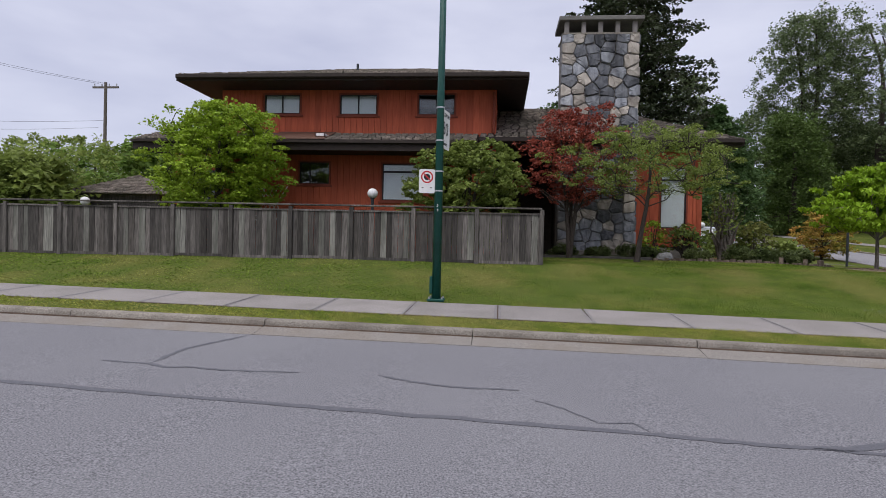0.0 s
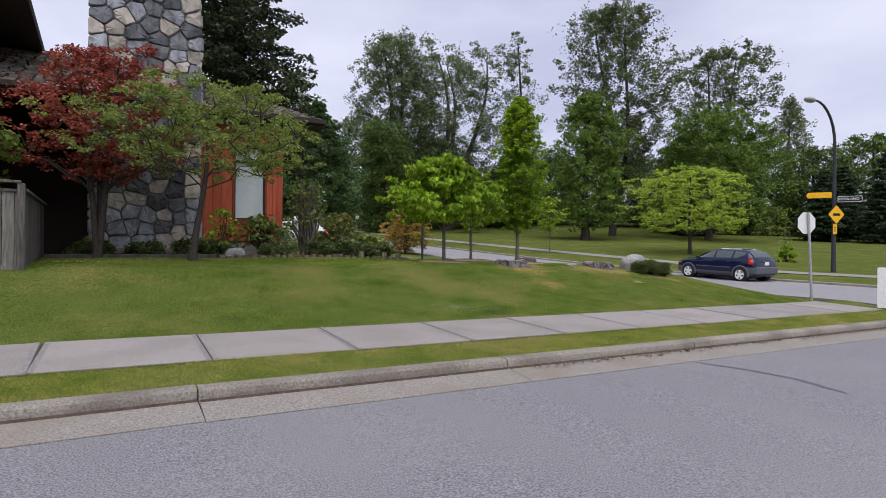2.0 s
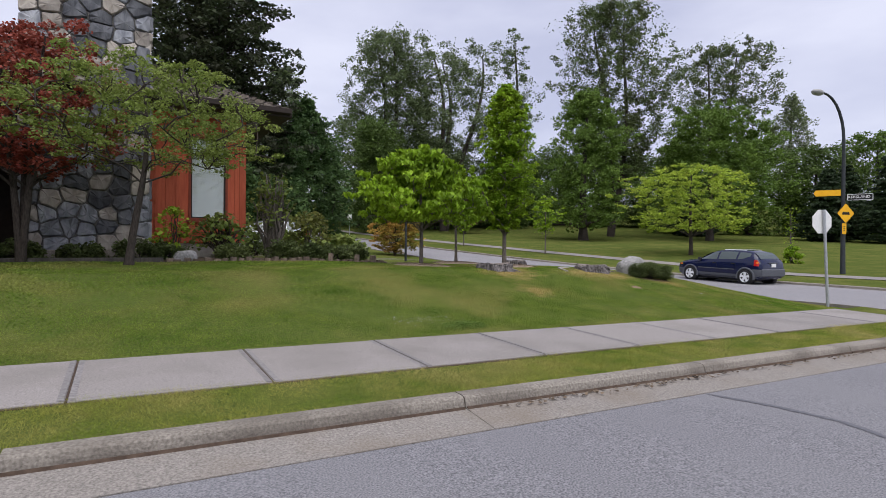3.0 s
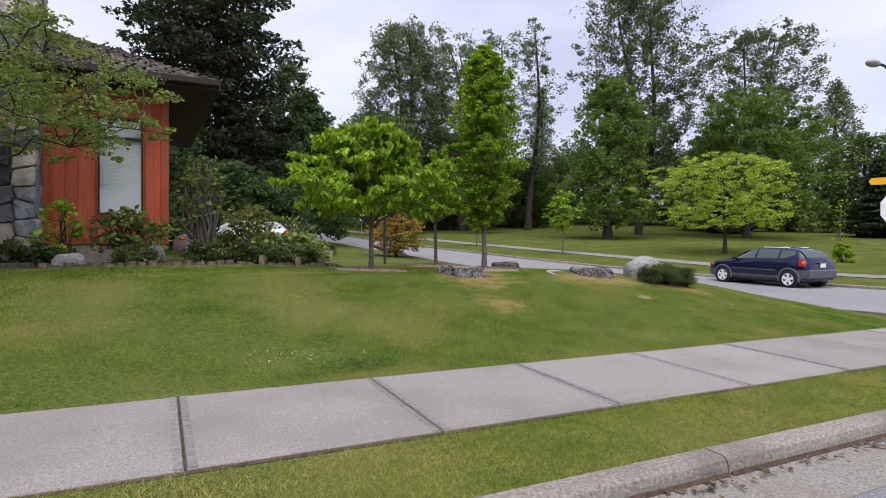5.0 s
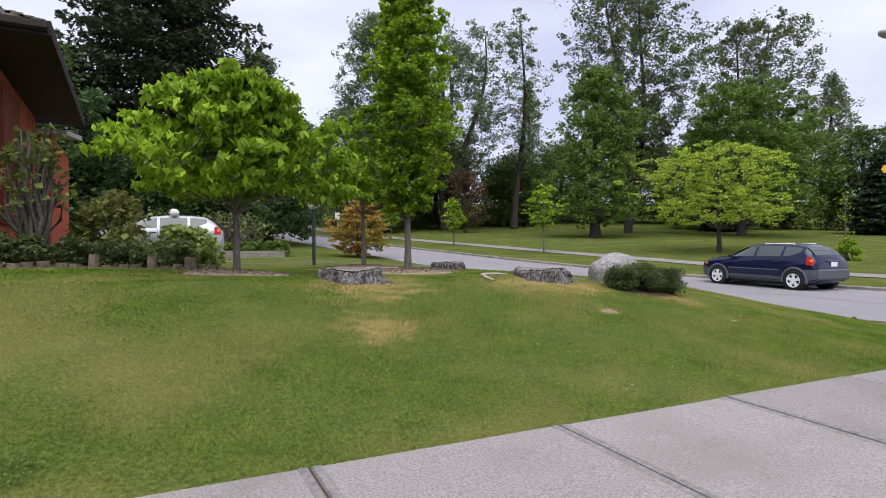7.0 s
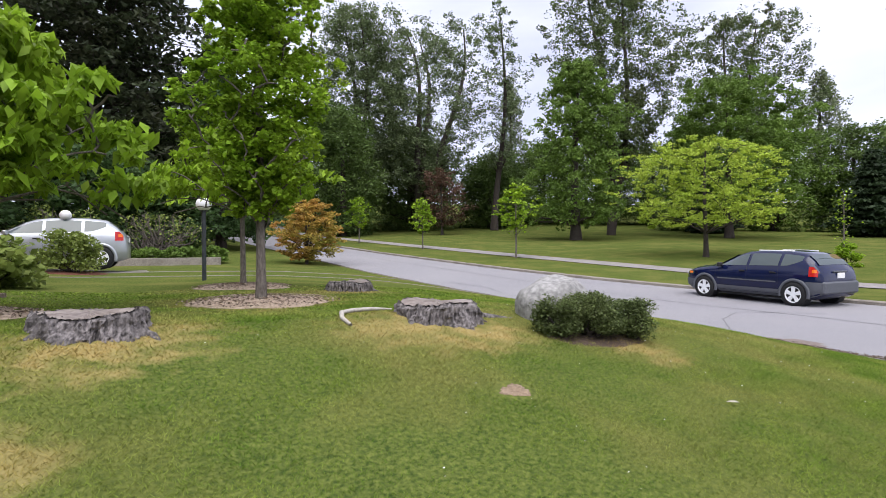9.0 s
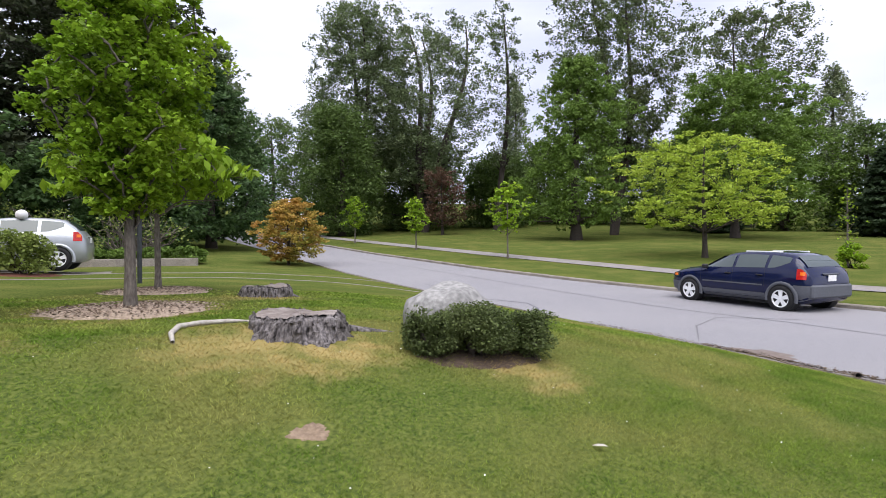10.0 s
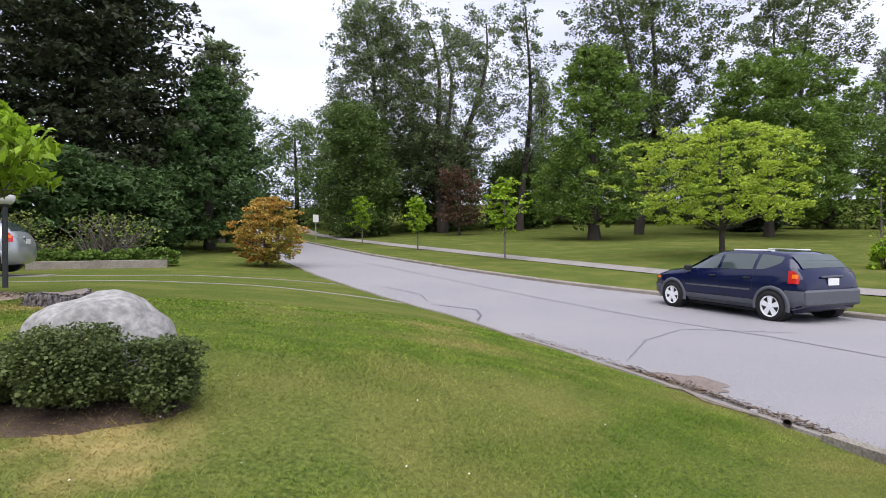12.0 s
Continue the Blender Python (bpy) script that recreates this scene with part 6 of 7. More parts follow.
    for s in (1, -1):
        for nm, x0, x1 in (("front_door", 0.0, 0.99), ("rear_door", -0.90, -0.02)):
            for xx in ((x0, x1) if nm == "front_door" else (x0,)):
                bm = bmesh.new()
                yy = side_y(xx, 0.7)
                for za, zb in ((0.44, 0.6), (0.6, 0.78), (0.78, float(belt(xx)) - 0.01)):
                    ya, yb = s * (side_y(xx, za) + 0.0025), s * (side_y(xx, zb) + 0.0025)
                    f = [bm.verts.new(p) for p in ((xx - 0.004, ya, za), (xx + 0.004, ya, za), (xx + 0.004, yb, zb), (xx - 0.004, yb, zb))]
                    bm.faces.new(f)
                part("door_seam", bm, M["black"], body)
            bm = bmesh.new()
            hx = x0 + 0.13
            yy = s * (side_y(hx, 0.86) + 0.018)
            box(bm, hx - 0.09, hx + 0.09, yy - 0.02, yy + 0.02, 0.845, 0.88, 0.012)
            part("door_handle", bm, M["black"], body)
        bm = bmesh.new()
        yy = s * (side_y(0.8, 0.98) + 0.09)
        box(bm, 0.74, 0.86, yy - 0.09, yy + 0.09, 0.95, 1.09, 0.03)
        part("wing_mirror", bm, M["black"] if clad else paint, body)
        bm = bmesh.new()
        for a, b in ((-1.15, -0.15),):
            yy = s * 0.53
            box(bm, a, b, yy - 0.02, yy + 0.02, 1.49, 1.53, 0.01)
            for xx in (a + 0.04, b - 0.04):
                box(bm, xx - 0.03, xx + 0.03, yy - 0.015, yy + 0.015, 1.46, 1.50)
        if clad:
            part("roof_rail", bm, M["alloy"], body, "silver roof rail")
        else:
            bm.free()
        patch("tail_light", -2.06, -1.80, lambda x: 0.80, lambda x: min(1.07, float(belt(x)) - 0.015), M["tail_red"], body, 0.012, 5, 3, "", (s,))
        patch("indicator", -2.03, -1.90, lambda x: 0.90, lambda x: 0.985, M["amber"], body, 0.017, 4, 2, "", (s,))
        patch("headlight", 1.74, 2.02, lambda x: 0.68, lambda x: min(0.79, float(belt(x)) - 0.01), M["car_glass"], body, 0.012, 4, 2, "", (s,))
        patch("corner_lamp", 1.78, 1.94, lambda x: 0.70, lambda x: min(0.765, float(belt(x)) - 0.02), M["amber"], body, 0.018, 4, 2, "", (s,))
        for wx in (-1.34, 1.35):
            yy = side_y(wx, 0.5)
            bm = bmesh.new()
            outer, inner_r = 0.425, 0.345
            ringv = []
            for k in range(15):
                a = radians(-12 + 204 * k / 14)
                ringv.append([bm.verts.new((wx + r * math.cos(a), s * (yy + o), 0.315 + r * math.sin(a))) for r, o in ((inner_r, -0.03), (inner_r, 0.022), (outer - 0.02, 0.022), (outer, -0.01))])
            for a, b in zip(ringv, ringv[1:]):
                for k in range(3):
                    bm.faces.new((a[k], a[k + 1], b[k + 1], b[k]))
            part("wheel_arch", bm, c, body, "", True)
            bm = bmesh.new()
            cyl(bm, (wx, s * (yy - 0.25), 0.335), (wx, s * (yy + 0.004), 0.335), 0.35, n=28)
            part("wheel_well", bm, M["black"], body)
            wheel = new("wheel")
            wheel.parent = root
            wheel.matrix_local = pose(wx, s * (yy - 0.07), 0.315)
            bm = bmesh.new()
            prof = ((0.20, -0.10), (0.29, -0.10), (0.312, -0.07), (0.315, 0.0), (0.312, 0.07), (0.29, 0.105), (0.215, 0.105), (0.20, 0.09))
            g = [[bm.verts.new((r * math.cos(2 * math.pi * k / 32), s * o, r * math.sin(2 * math.pi * k / 32))) for r, o in prof] for k in range(32)]
            for k in range(32):
                a, b = g[k], g[(k + 1) % 32]
                for j in range(len(prof) - 1):
                    bm.faces.new((a[j], a[j + 1], b[j + 1], b[j]))
            part("tyre", bm, M["tyre"], wheel, "", True)
            bm = bmesh.new()
            cyl(bm, (0, s * 0.03, 0), (0, s * 0.04, 0), 0.2, n=24)
            part("hub_back", bm, M["black"], wheel)
            bm = bmesh.new()
            for k in range(5):
                a = 2 * math.pi * k / 5 + 0.3
                ca, sa = math.cos(a), math.sin(a)
                pts = [(0.03 * ca - 0.035 * sa, 0.03 * sa + 0.035 * ca), (0.205 * ca - 0.062 * sa, 0.205 * sa + 0.062 * ca), (0.205 * ca + 0.052 * sa, 0.205 * sa - 0.052 * ca), (0.03 * ca + 0.035 * sa, 0.03 * sa - 0.035 * ca)]
                prism(bm, pts, "y", min(s * 0.075, s * 0.098), max(s * 0.075, s * 0.098))
            cyl(bm, (0, s * 0.06, 0), (0, s * 0.104, 0), 0.055, n=14)
            gg = [[bm.verts.new((r * math.cos(2 * math.pi * k / 28), s * o, r * math.sin(2 * math.pi * k / 28))) for r, o in ((0.19, 0.05), (0.192, 0.1), (0.214, 0.108), (0.216, 0.05))] for k in range(28)]
            for k in range(28):
                a, b = gg[k], gg[(k + 1) % 28]
                for j in range(3):
                    bm.faces.new((a[j], a[j + 1], b[j + 1], b[j]))
            part("rim", bm, M["alloy"], wheel, "five-spoke alloy rim")
    bm = bmesh.new()
    box(bm, -2.205, -2.18, -0.15, 0.15, 0.76, 0.90)
    part("number_plate", bm, M["white"], root)
    bm = bmesh.new()
    box(bm, -2.19, -2.13, -0.30, 0.30, 0.91, 0.95, 0.01)
    part("plate_lamp_bar", bm, c, root)
    bm = bmesh.new()
    box(bm, -1.55, 1.6, -0.7, 0.7, 0.16, 0.24)
    part("underbody", bm, M["black"], root)
    for o in root.children_recursive:
        if o.type == "MESH" and o.name.split(".")[0] not in ("tyre", "rim", "hub_back", "wheel_arch", "wheel_well"):
            for v in o.data.vertices:
                if v.co.x < -1.3:
                    v.co.x = -1.3 + (v.co.x + 1.3) * 0.80
                if v.co.z > 0.95:
                    v.co.z = 0.95 + (v.co.z - 0.95) * 0.87
    return root


car_y, car_x = 18.34, 26.28
slope = math.degrees(math.atan2(float(z_street(19.85) - z_street(17.25)), 2.6))
car("parked_car", "dark blue five-door wagon with grey cladding parked at the kerb", M["car_blue"], pose(car_x, car_y + 0.14, 0.0, 0, 0, 87) @ Matrix.Scale(0.955, 4) @ pose(0, 0, 0, 0, -slope, 0), M["cladding"])
car("parked_car", "silver hatchback parked in the driveway", M["car_silver"], pose(9.1, 28.8, gz(9.1, 28.8) + 0.02, 0, 0, 176))
car("parked_car", "dark car parked far up beneath the trees", M["black"], pose(17.6, 58.0, gz(17.6, 58.0) + 0.02, 0, 0, 75))

# ---- kerbs, footways, cracks and paths ----
pav = tagged(new("pavement"), "pale broom-finished concrete footway of square slabs", "pavement", kind="structure")
bm = bmesh.new()
box(bm, -0.742, 0.742, -0.705, 0.705, -0.10, 0.0)
topf = max(bm.faces, key=lambda f: f.calc_center_median().z)
bmesh.ops.bevel(bm, geom=list(topf.edges), offset=0.006, segments=1, affect="EDGES")
topf = max(bm.faces, key=lambda f: f.calc_area() * (f.normal.z > 0.9))
bmesh.ops.inset_region(bm, faces=[topf], thickness=0.055)
bmesh.ops.inset_region(bm, faces=[topf], thickness=0.006)
bmesh.ops.translate(bm, verts=topf.verts[:], vec=(0, 0, 0.003))
slab = mesh_of(bm, "slab", M["concrete"])
bm = bmesh.new()
box(bm, -0.024, 0.024, -0.70, 0.70, -0.03, 0.0045, 0.002)
band_mesh = mesh_of(bm, "tooled_band", M["trowelled"])
rng = np.random.default_rng(77)
for k in range(-10, 11):
    cx = 0.75 + 1.5 * k
    cy = (WALK_Y0 + WALK_Y1) / 2 - float(bend_y(cx))
    turn = -1.72 if cx > 2 else 0.0
    ob = new("slab", slab)
    ob.matrix_world = pose(cx, cy, gz(cx, cy) + 0.014 + rng.uniform(-0.003, 0.003), math.degrees(math.atan(0.0376)), math.degrees(math.atan(0.010 if cx < 16 else 0.0)), turn)
    ob.parent = pav
    bm = bmesh.new()
    box(bm, -0.008, 0.008, -0.7, 0.7, -0.03, -0.006)
    jo = part("joint", bm, M["soil"], pav)
    jo.matrix_world = ob.matrix_world @ Matrix.Translation((0.75, 0, 0))
    for side in (-0.715, 0.715):
        band = new("tooled_band", band_mesh)
        band.matrix_world = ob.matrix_world @ Matrix.Translation((side, 0, 0.0))
        band.parent = pav
    # soil-coloured strip: bare soil plus the slab edge's shadow painted dark
    bm = bmesh.new()
    box(bm, -0.75, 0.75, -0.745, -0.704, -0.06, -0.012)
    gap = part("edge_gap", bm, M["soil"], pav, "dark strip for soil and edge shadow along the slab")
    gap.matrix_world = ob.matrix_world
kerb = tagged(new("kerb"), "weathered grey concrete kerb with rounded edge", "kerb", kind="structure")
gutter = tagged(new("gutter"), "stained concrete gutter strip along the kerb", "gutter", kind="structure")
prof = ((7.985, -0.06), (7.985, 0.0), (8.0, 0.10), (8.012, 0.135), (8.035, 0.152), (8.07, 0.156), (8.165, 0.158), (8.175, 0.15), (8.175, -0.06))
bm = bmesh.new()
prism(bm, [(a - 8.08, b) for a, b in prof], "x", -1.517, 1.517)
kerb_mesh = mesh_of(bm, "kerb_stone", M["kerb"])
bm = bmesh.new()
box(bm, -1.519, 1.519, -0.21, 0.21, -0.06, 0.0, 0.003)
gutter_mesh = mesh_of(bm, "gutter_slab", M["gutter"])
for k in range(-6, 5):
    cx = 1.18 + 3.045 * k
    for mesh, parent, cy, dz in ((kerb_mesh, kerb, 8.08, 0.0), (gutter_mesh, gutter, 7.79, 0.034)):
        ob = new("kerb_stone" if parent is kerb else "gutter_slab", mesh)
        ob.matrix_world = pose(cx, cy - float(bend_y(cx)), float(z_road(cx)) + dz + rng.uniform(-0.002, 0.002), 0, math.degrees(math.atan(0.010)), -1.72 if cx > 2.5 else 0.0) @ pose(0, 0, 0, 7.0 if parent is gutter else 0.0)
        ob.parent = parent
    # thin dark wedge where gutter and kerb meet
    bm = bmesh.new()
    prism(bm, ((-0.028, 0.058), (0.0, 0.085), (0.02, 0.085), (0.02, 0.03), (-0.028, 0.03)), "x", -1.51, 1.51)
    dirt = part("dirt_line", bm, M["soil"], gutter, "thin dark line along the foot of the kerb")
    dirt.matrix_world = pose(cx, 7.985 - float(bend_y(cx)), float(z_road(cx)) - 0.012, 0, math.degrees(math.atan(0.010)), -1.72 if cx > 2.5 else 0.0)


def swept(name, parent, path, prof, material):
    """A profile of (outwards, up) drawn along a path of (x, y, z)."""
    p = np.array(path, float)
    d = np.gradient(p[:, :2], axis=0)
    d /= np.linalg.norm(d, axis=1)[:, None]
    nrm = np.stack([-d[:, 1], d[:, 0]], 1)
    bm = bmesh.new()
    rows = [[bm.verts.new((*(p[i, :2] + nrm[i] * a), p[i, 2] + b)) for a, b in prof] for i in range(len(p))]
    for r0, r1 in zip(rows, rows[1:]):
        for j in range(len(prof) - 1):
            bm.faces.new((r0[j], r0[j + 1], r1[j + 1], r1[j]))
    return part(name, bm, material, parent)


ys = np.linspace(7.85, 12.5, 26)
swept("kerb_corner", kerb, [(14.9 + 0.3 * k, 7.99 - float(bend_y(14.9 + 0.3 * k)), float(z_road(15)) + 0.06) for k in range(4)] + [(float(west(y)), y, float(z_road(16)) + 0.06 - 0.05 * (y - 7.85) / 4.65) for y in ys], ((0.0, -0.05), (0.01, 0.07), (0.04, 0.085), (0.16, 0.09), (0.17, -0.05)), M["kerb"])
ys = np.linspace(12.5, 42, 90)
lip = tagged(new("street_lip"), "flush worn concrete lip between lawn and street", "kerb", kind="structure")
swept("lip", lip, [(float(west(y)) + 0.02 * math.sin(y * 3.1), y, float(z_street(y))) for y in ys], ((-0.04, -0.05), (-0.03, 0.015), (0.08, 0.03), (0.11, -0.05)), M["gutter"])
ys = np.linspace(9.5, 110, 160)
far_kerb = tagged(new("far_kerb"), "dark weathered concrete kerb along the park side", "kerb", kind="structure")
swept("kerb_run", far_kerb, [(float(east(y)), y, float(z_street(y)) - 0.03) for y in ys], ((0.02, -0.06), (0.01, 0.11), (-0.02, 0.135), (-0.16, 0.14), (-0.17, -0.06)), M["kerb"])


def far_walk(y):
    x0 = np.interp(y, (9, 17, 24, 33, 44, 57, 80, 110), (31.0, 30.3, 30.0, 28.8, 27.7, 26.8, 27.2, 28.5))
    return x0, x0 + 1.35


sheet("far_pavement", far_walk, np.linspace(9, 110, 120), lambda x, y: ground_z(x, y) + 0.025, M["concrete"], "pale concrete footpath through the park grass", "pavement", 4)


def crack(pts, w, seed, zf, material="tar"):
    r = np.random.default_rng(seed)
    p = np.array(pts, float)
    t = np.linspace(0, len(p) - 1, (len(p) - 1) * 10 + 1)
    x, y = np.interp(t, range(len(p)), p[:, 0]), np.interp(t, range(len(p)), p[:, 1])
    x, y = x + r.normal(0, 0.006, len(x)), y + r.normal(0, 0.008, len(y))
    d = np.stack([np.gradient(x), np.gradient(y)], 1)
    d /= np.linalg.norm(d, axis=1)[:, None] + 1e-9
    ww = w / 2 * r.uniform(0.75, 1.25, len(x)) * np.clip(np.minimum(np.arange(len(x)), np.arange(len(x))[::-1]) / 4 + 0.25, 0, 1)
    a = np.stack([x - d[:, 1] * ww, y + d[:, 0] * ww], 1)
    b = np.stack([x + d[:, 1] * ww, y - d[:, 0] * ww], 1)
    v = np.concatenate([np.column_stack([a, zf(a[:, 0], a[:, 1])]), np.column_stack([b, zf(b[:, 0], b[:, 1])])])
    n = len(x)
    i = np.arange(n - 1)
    ob = new("sealed_crack", array_mesh("sealed_crack", v, np.stack([i, i + n, i + n + 1, i + 1], -1), M[material]))
    return tagged(ob, "dark tar-sealed crack in the asphalt", "crack", "sealed cracks", "structure")


on_road = lambda x, y: z_road(x) + 0.004 + 0 * y
on_street = lambda x, y: z_street(y) + 0.009 + 0 * x
crack(((-9, 4.9), (-6.5, 4.75), (-4.42, 4.67), (-2.6, 4.56), (-0.79, 4.47), (0.95, 4.39), (2.11, 4.29), (2.51, 4.32), (3.4, 4.7)), 0.085, 1, on_road)
crack(((2.27, 4.29), (3.2, 4.22), (4.6, 4.3), (6.5, 4.0)), 0.07, 2, on_road)
crack(((-4.17, 5.64), (-3.62, 5.62), (-3.37, 5.5), (-3.18, 5.57), (-2.73, 5.53), (-2.0, 5.61)), 0.05, 3, on_road)
crack(((-3.62, 5.65), (-3.7, 6.46), (-3.42, 7.46)), 0.06, 4, on_road)
crack(((-1.19, 5.69), (-0.87, 5.53), (-0.41, 5.4), (0.23, 5.42)), 0.05, 5, on_road)
crack(((0.32, 5.13), (0.59, 4.89), (0.81, 4.56), (1.09, 4.62), (1.17, 4.43)), 0.018, 6, on_road)
crack(((8.2, 7.39), (8.34, 6.82), (8.37, 6.3), (8.14, 5.71)), 0.07, 7, on_road)
crack(((20.3, 22.2), (20.9, 21.0), (20.6, 20.2), (20.2, 19.6)), 0.05, 8, on_street)
crack(((20.2, 15.5), (21.6, 16.6), (23.0, 17.2), (24.4, 16.0)), 0.03, 9, on_street, "street_seam")
crack(((23.2, 12.6), (23.6, 16), (23.5, 21), (23.1, 28), (22.4, 38)), 0.035, 10, on_street, "street_seam")
crack(((20.4, 26.0), (20.8, 24.0), (20.4, 22.6)), 0.035, 11, on_street)


def strip(name, pts, w, label, lift=0.012, material="concrete"):
    p = np.array(pts, float)
    t = np.linspace(0, len(p) - 1, (len(p) - 1) * 16 + 1)
    x, y = np.interp(t, range(len(p)), p[:, 0]), np.interp(t, range(len(p)), p[:, 1])
    path = [(a, b, gz(a, b) + lift) for a, b in zip(x, y)]
    ob = tagged(new(name), label, "path", kind="structure")
    swept("strip", ob, path, ((-w / 2, -0.03), (-w / 2, 0), (w / 2, 0), (w / 2, -0.03)), M[material])


strip("garden_path", ((5.5, 24.2), (10.5, 24.0), (14.5, 23.6), (17.2, 23.2), (19.7, 22.5)), 0.22, "narrow pale concrete path across the lawn", 0.008, "gutter")
strip("driveway_edge", ((10.5, 27.4), (15.0, 27.2), (19.3, 26.9)), 0.3, "pale gravelly edge across the lawn", 0.01, "gutter")
strip("driveway", ((2.0, 28.9), (11.6, 28.9)), 2.4, "pale concrete driveway slab under the silver car", 0.006, "gutter")


# ---- grass ----
def grass(name, label, x0, x1, y0, y1, per_m2, height, material, seed, keep):
    """Blades that thin out and widen with the distance from the footway."""
    rng = np.random.default_rng(seed)
    n = int((x1 - x0) * (y1 - y0) * per_m2)
    x, y = rng.uniform(x0, x1, n), rng.uniform(y0, y1, n)
    off = np.maximum(y - 9.5, 0) + 0.7 * np.maximum(5 - x, 0)
    p = np.clip(np.exp(-(off - 2.2) / 2.2), 0.04, 1)
    ok = keep(x, y) & (rng.random(n) < p)
    x, y, p = x[ok], y[ok], p[ok]
    n = len(x)
    z = ground_z(x, y) - 0.004
    tall = 0.85 + 0.3 * np.sin(x * 2.1 + 1.3 * np.sin(y * 1.7)) * np.sin(y * 2.6 + x)
    h = height * rng.uniform(0.5, 1.25, n) * np.clip(tall, 0.6, 1.2)
    a, lean = rng.uniform(0, 2 * np.pi, n), rng.uniform(0.7, 1.38, n)
    w = rng.uniform(0.0016, 0.0036, n) / p ** 0.75
    b = rng.uniform(0, 2 * np.pi, n)
    root = np.column_stack([x, y, z])
    side = np.column_stack([np.cos(b) * w, np.sin(b) * w, 0 * w])
    tip = root + np.column_stack([np.cos(a) * lean * h, np.sin(a) * lean * h, h * np.sqrt(np.maximum(0.12, 1 - 0.5 * lean ** 2))])
    v = np.stack([root - side, root + side, tip], 1).reshape(-1, 3)
    blades = array_mesh(name, v, np.arange(3 * n).reshape(n, 3), M[material])
    ob = new(name, blades)
    return tagged(ob, label, "grass", kind="stuff")


BARE = ((12.15, 15.75, 0.8), (9.5, 15.4, 0.72), (12.49, 18.6, 0.75), (10.6, 14.08, 0.38), (13.32, 13.86, 0.36), (13.76, 17.35, 0.34), (14.57, 13.7, 0.42), (12.95, 12.2, 0.14), (PX, PY, 0.2))


def on_lawn(x, y):
    ok = (x < west(y) - 0.05) & (y + bend_y(x) > WALK_Y1 + 0.03) & ~((x < 10.0) & (((x - 4.6) / 5.2) ** 2 + ((y - 17.7) / 1.05) ** 2 < 1)) & ~((x < 1.1) & (y > FENCE_Y - 0.03))
    for bx, by, br in BARE:
        ok &= np.hypot(x - bx, y - by) > br
    return ok


grass("lawn_grass", "short mown lawn grass, green with dry tips", -14.0, 19.8, 9.9, 18.5, 12000, 0.030, "blade", 1, on_lawn)
grass("verge_grass", "dry yellowish grass strip between kerb and footway", -12.0, 16.5, 7.75, 9.14, 12000, 0.036, "verge", 5, lambda x, y: (x < west(y) - 0.15) & (y + bend_y(x) > 8.17) & (y + bend_y(x) < 9.135))
blob_sheet("bare_patch", 12.95, 12.2, 0.12, 0.09, 0.006, mat("dry_dirt", (0.15, 0.105, 0.075), (0.27, 0.20, 0.14), 30, 0.95, bump=0.5), "small bare patch of dry earth in the lawn", "soil", 21, wob=0.3)
# loose bits on the ground
rng = np.random.default_rng(55)
n = 130
x, y = rng.normal(7.1, 0.24, n), rng.normal(11.0, 0.09, n)
v, q = leaf_quads(rng, np.column_stack([x, y, ground_z(x, y) + 0.03]), 0.009, 0, 0.6, 1.5)
tagged(new("clover_flowers", array_mesh("clover_flowers", v, q, M["white"])), "tiny white clover flowers in the lawn", "flowers", kind="stuff")
n = 420
x = rng.uniform(6.0, 16.0, n)
y = 7.96 - bend_y(x) - np.abs(rng.normal(0, 0.06, n))
v, q = leaf_quads(rng, np.column_stack([x, y, z_road(x) + 0.064]), 0.035, 0, 0.45, 1.8)
tagged(new("gutter_litter", array_mesh("gutter_litter", v, q, M["litter"])), "dry brown leaf litter in the gutter", "leaf litter", kind="stuff")
n = 800
y = rng.uniform(12.2, 18.0, n)
x = west(y) + np.abs(rng.normal(0, 0.1, n)) + 0.02
v, q = leaf_quads(rng, np.column_stack([x, y, z_street(y) + 0.02]), 0.03, 0, 0.3, 1.8)
tagged(new("street_litter", array_mesh("street_litter", v, q, M["litter"])), "dry leaves and twigs along the street edge", "leaf litter", kind="stuff")

# a bare sapling with a leafy foot, and a far post, in the park
tree("sapling", "thin bare-topped sapling with a leafy foot in the park", 37.2, 21.6, 3.4, 0.55, oval, "leaf_hornbeam", "bark_light", 0.1, 22, 2, 0.1, 0.3, 0.03, seed=201, limbs=22, rise=1.6, hollow=0.2)
bush("sapling_suckers", "leafy green suckers at the foot of the sapling", 37.2, 21.45, 1.0, 1.0, 1.15, "leaf_hornbeam", 900, 0.13, 202, 6, 20, leafless_base=0.1)

# ---- bits along the street edge and on the lawn ----
rng = np.random.default_rng(91)
n = 170
x, y = rng.uniform(11.0, 17.5, n), rng.uniform(10.4, 14.5, n)
ok = on_lawn(x, y)
v, q = leaf_quads(rng, np.column_stack([x, y, ground_z(x, y) + 0.03])[ok], 0.009, 0, 0.6, 1.5)
tagged(new("daisies", array_mesh("daisies", v, q, M["white"])), "scattered tiny white daisies in the mown lawn", "flowers", kind="stuff")
n = 1300
f, a = np.sqrt(rng.random(n)), rng.uniform(0, 2 * np.pi, n)
x, y = 7.56 + 0.36 * f ** 1.6 * np.cos(a), 10.66 + 0.20 * f ** 1.6 * np.sin(a)
v, q = leaf_quads(rng, np.column_stack([x, y, ground_z(x, y) + 0.02 + 0.035 * rng.random(n) * (1 - f * f)]), 0.016, 0.0, 0.4, 0.6)
tagged(new("clover_patch", array_mesh("clover_patch", v, q, M["leaf_mid"])), "lush dark green clover patch in the lawn", "clover", kind="stuff")
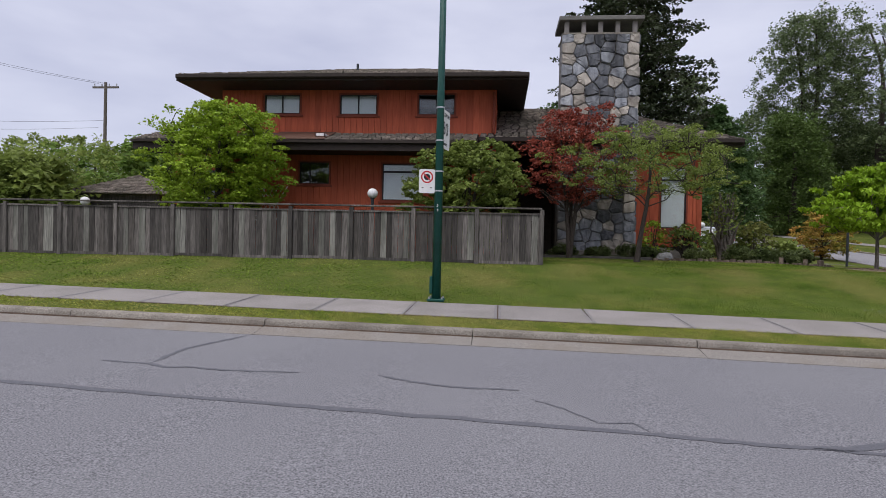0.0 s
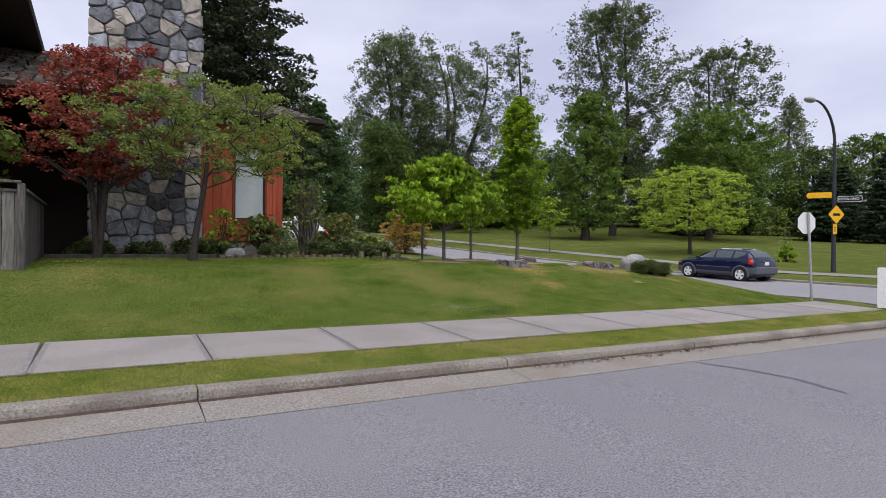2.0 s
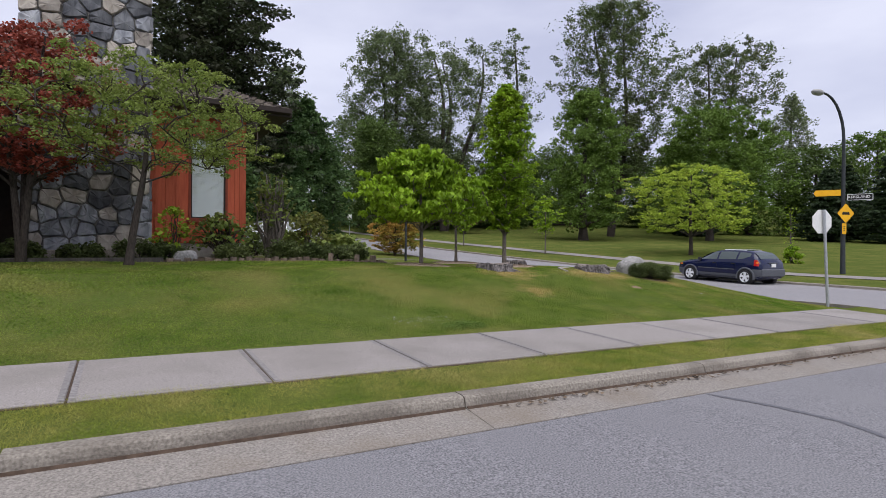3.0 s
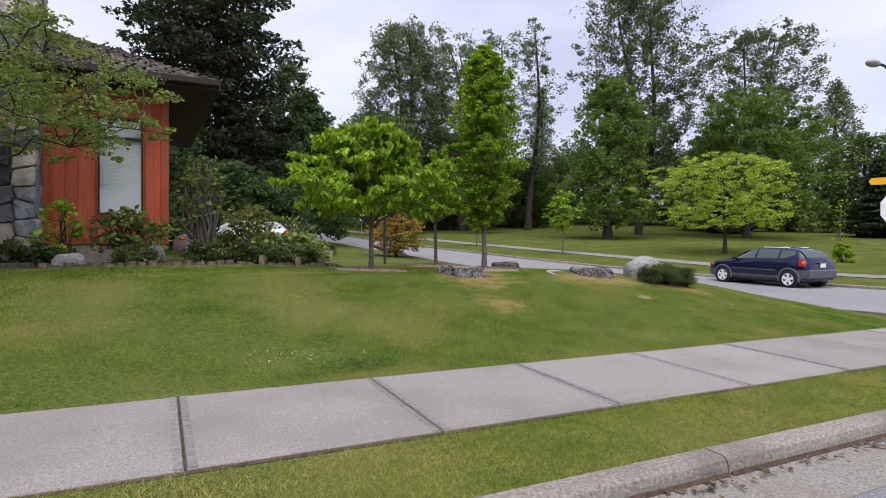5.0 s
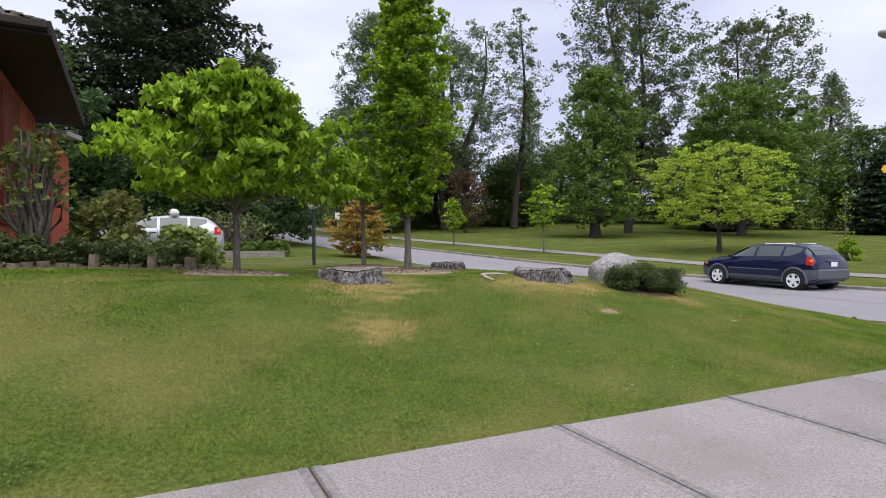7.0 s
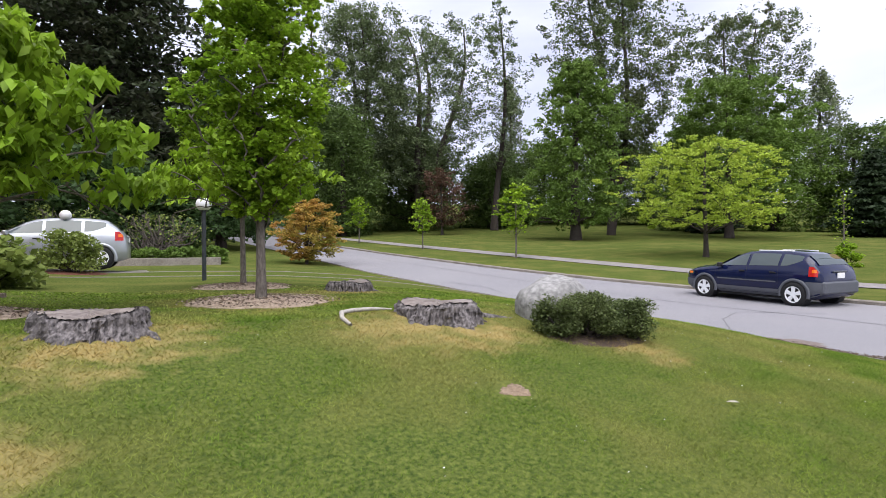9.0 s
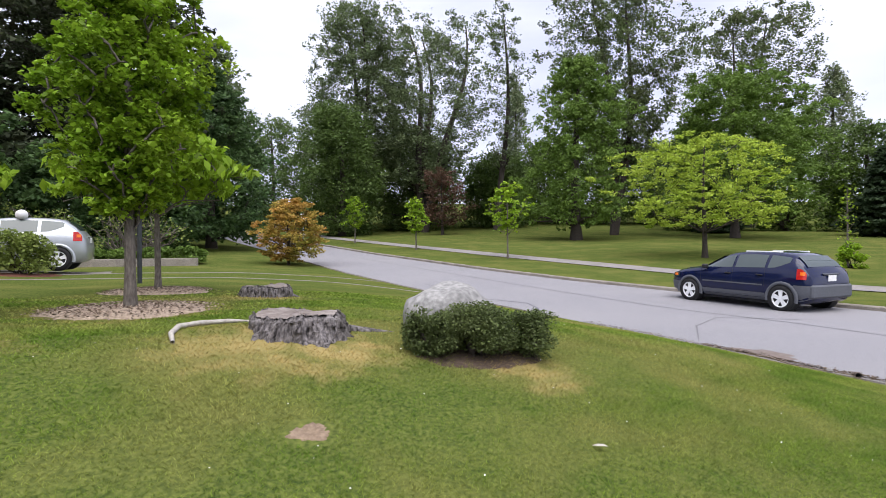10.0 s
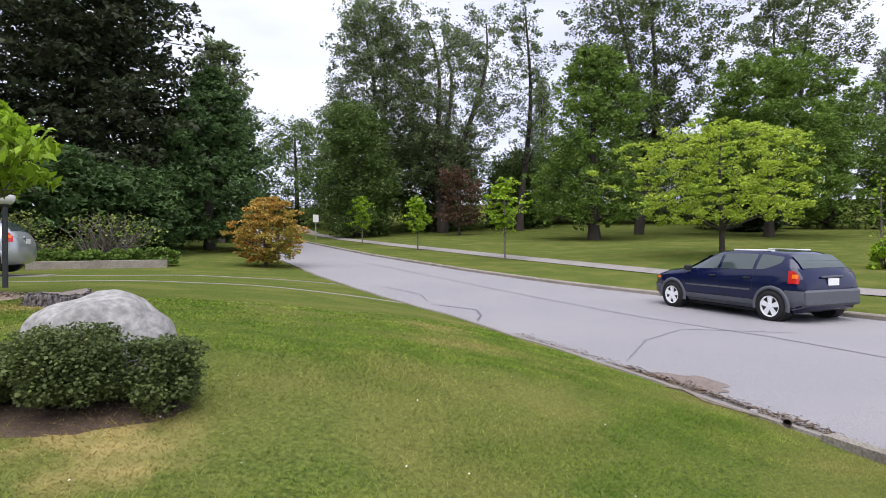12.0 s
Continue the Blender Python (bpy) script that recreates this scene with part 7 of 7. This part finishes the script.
M["mud"] = mat("dried_mud", (0.12, 0.092, 0.08), (0.20, 0.165, 0.15), 25, 0.9, bump=0.3)


def street_stain(cx, cy, rx, ry, seed):
    """A dried mud stain with a ragged rim that lies on the asphalt."""
    r = np.random.default_rng(seed)
    bm = bmesh.new()
    c = bm.verts.new((cx, cy, float(z_street(cy)) + 0.013))
    rim = []
    for k in range(40):
        a = 2 * math.pi * k / 40
        w = 1 + 0.18 * math.sin(3 * a + seed) + 0.12 * math.sin(7 * a) + r.uniform(-0.06, 0.06)
        rim.append(bm.verts.new((cx + rx * w * math.cos(a), cy + ry * w * math.sin(a), float(z_street(cy + ry * w * math.sin(a))) + 0.009)))
    for k in range(40):
        bm.faces.new((c, rim[k], rim[(k + 1) % 40]))
    return thing("mud_stain", bm, M["mud"], "dried brown mud stain on the street edge", "stain", kind="structure")


street_stain(20.05, 14.35, 0.26, 0.5, 2)
n = 700
y = rng.uniform(12.6, 15.2, n)
x = west(y) + np.abs(rng.normal(0, 0.07, n)) + 0.03
v, q = leaf_quads(rng, np.column_stack([x, y, z_street(y) + 0.025]), 0.045, 0, 0.16, 1.6)
tagged(new("twig_litter", array_mesh("twig_litter", v, q, M["litter"])), "dry twigs and needles swept against the street edge", "leaf litter", kind="stuff")
v, q = tubes([[(19.36 + 0.05 * math.sin(k * 1.3), 14.0 - 0.16 * k, gz(19.36, 14.0 - 0.16 * k) + 0.03 + 0.008 * math.sin(k * 2.0), 0.011 - 0.0009 * k) for k in range(9)]], 6)
tagged(new("fallen_branch", array_mesh("fallen_branch", v, q, M["log"], True)), "thin fallen branch on the edge of the lawn", "branch")
can = base("food_can", 19.5, 12.86, float(z_street(12.86)) + 0.03, "rusty open can lying on the kerb edge", "can", turn=35)
bm = bmesh.new()
cyl(bm, (-0.045, 0, 0.032), (0.045, 0, 0.032), 0.032, n=20, caps=False)
cyl(bm, (0.043, 0, 0.032), (-0.043, 0, 0.032), 0.028, n=20, caps=False)
part("shell", bm, M["log"], can, "brown rusted shell")
bm = bmesh.new()
cyl(bm, (0.036, 0, 0.032), (0.040, 0, 0.032), 0.029, n=20)
part("bottom", bm, M["black"], can)
boulder(19.5, 13.16, 0.036, 0.034, 0.034, float(z_street(13.16)) + 0.05, 9.0, "small pale broken stone on the street edge")
bm = bmesh.new()
leaf_v = [bm.verts.new(p) for p in ((-0.07, 0, 0.004), (-0.02, 0.022, 0.012), (0.03, 0.02, 0.014), (0.07, 0, 0.004), (0.03, -0.02, 0.012), (-0.02, -0.022, 0.010), (0, 0, 0.002))]
for k in range(6):
    bm.faces.new((leaf_v[6], leaf_v[k], leaf_v[(k + 1) % 6]))
lf = thing("fallen_leaf", bm, M["root_pale"], "pale dry fallen leaf on the lawn", "leaf")
lf.matrix_world = pose(14.37, 11.66, gz(14.37, 11.66) + 0.022, 6, 4, -30) @ Matrix.Scale(0.65, 4)
far_sign = base("park_sign", 25.2, 58.8, gz(25.2, 58.8), "small white sign on a post beside the upper street", "sign")
bm = bmesh.new()
cyl(bm, (0, 0, -0.1), (0, 0, 2.1), 0.035, n=8)
part("post", bm, M["galvanised"], far_sign)
plate("panel", 0.5, 0.65, M["white"], far_sign, pose(0, -0.05, 1.85, 0, 0, 10), "plain white panel")
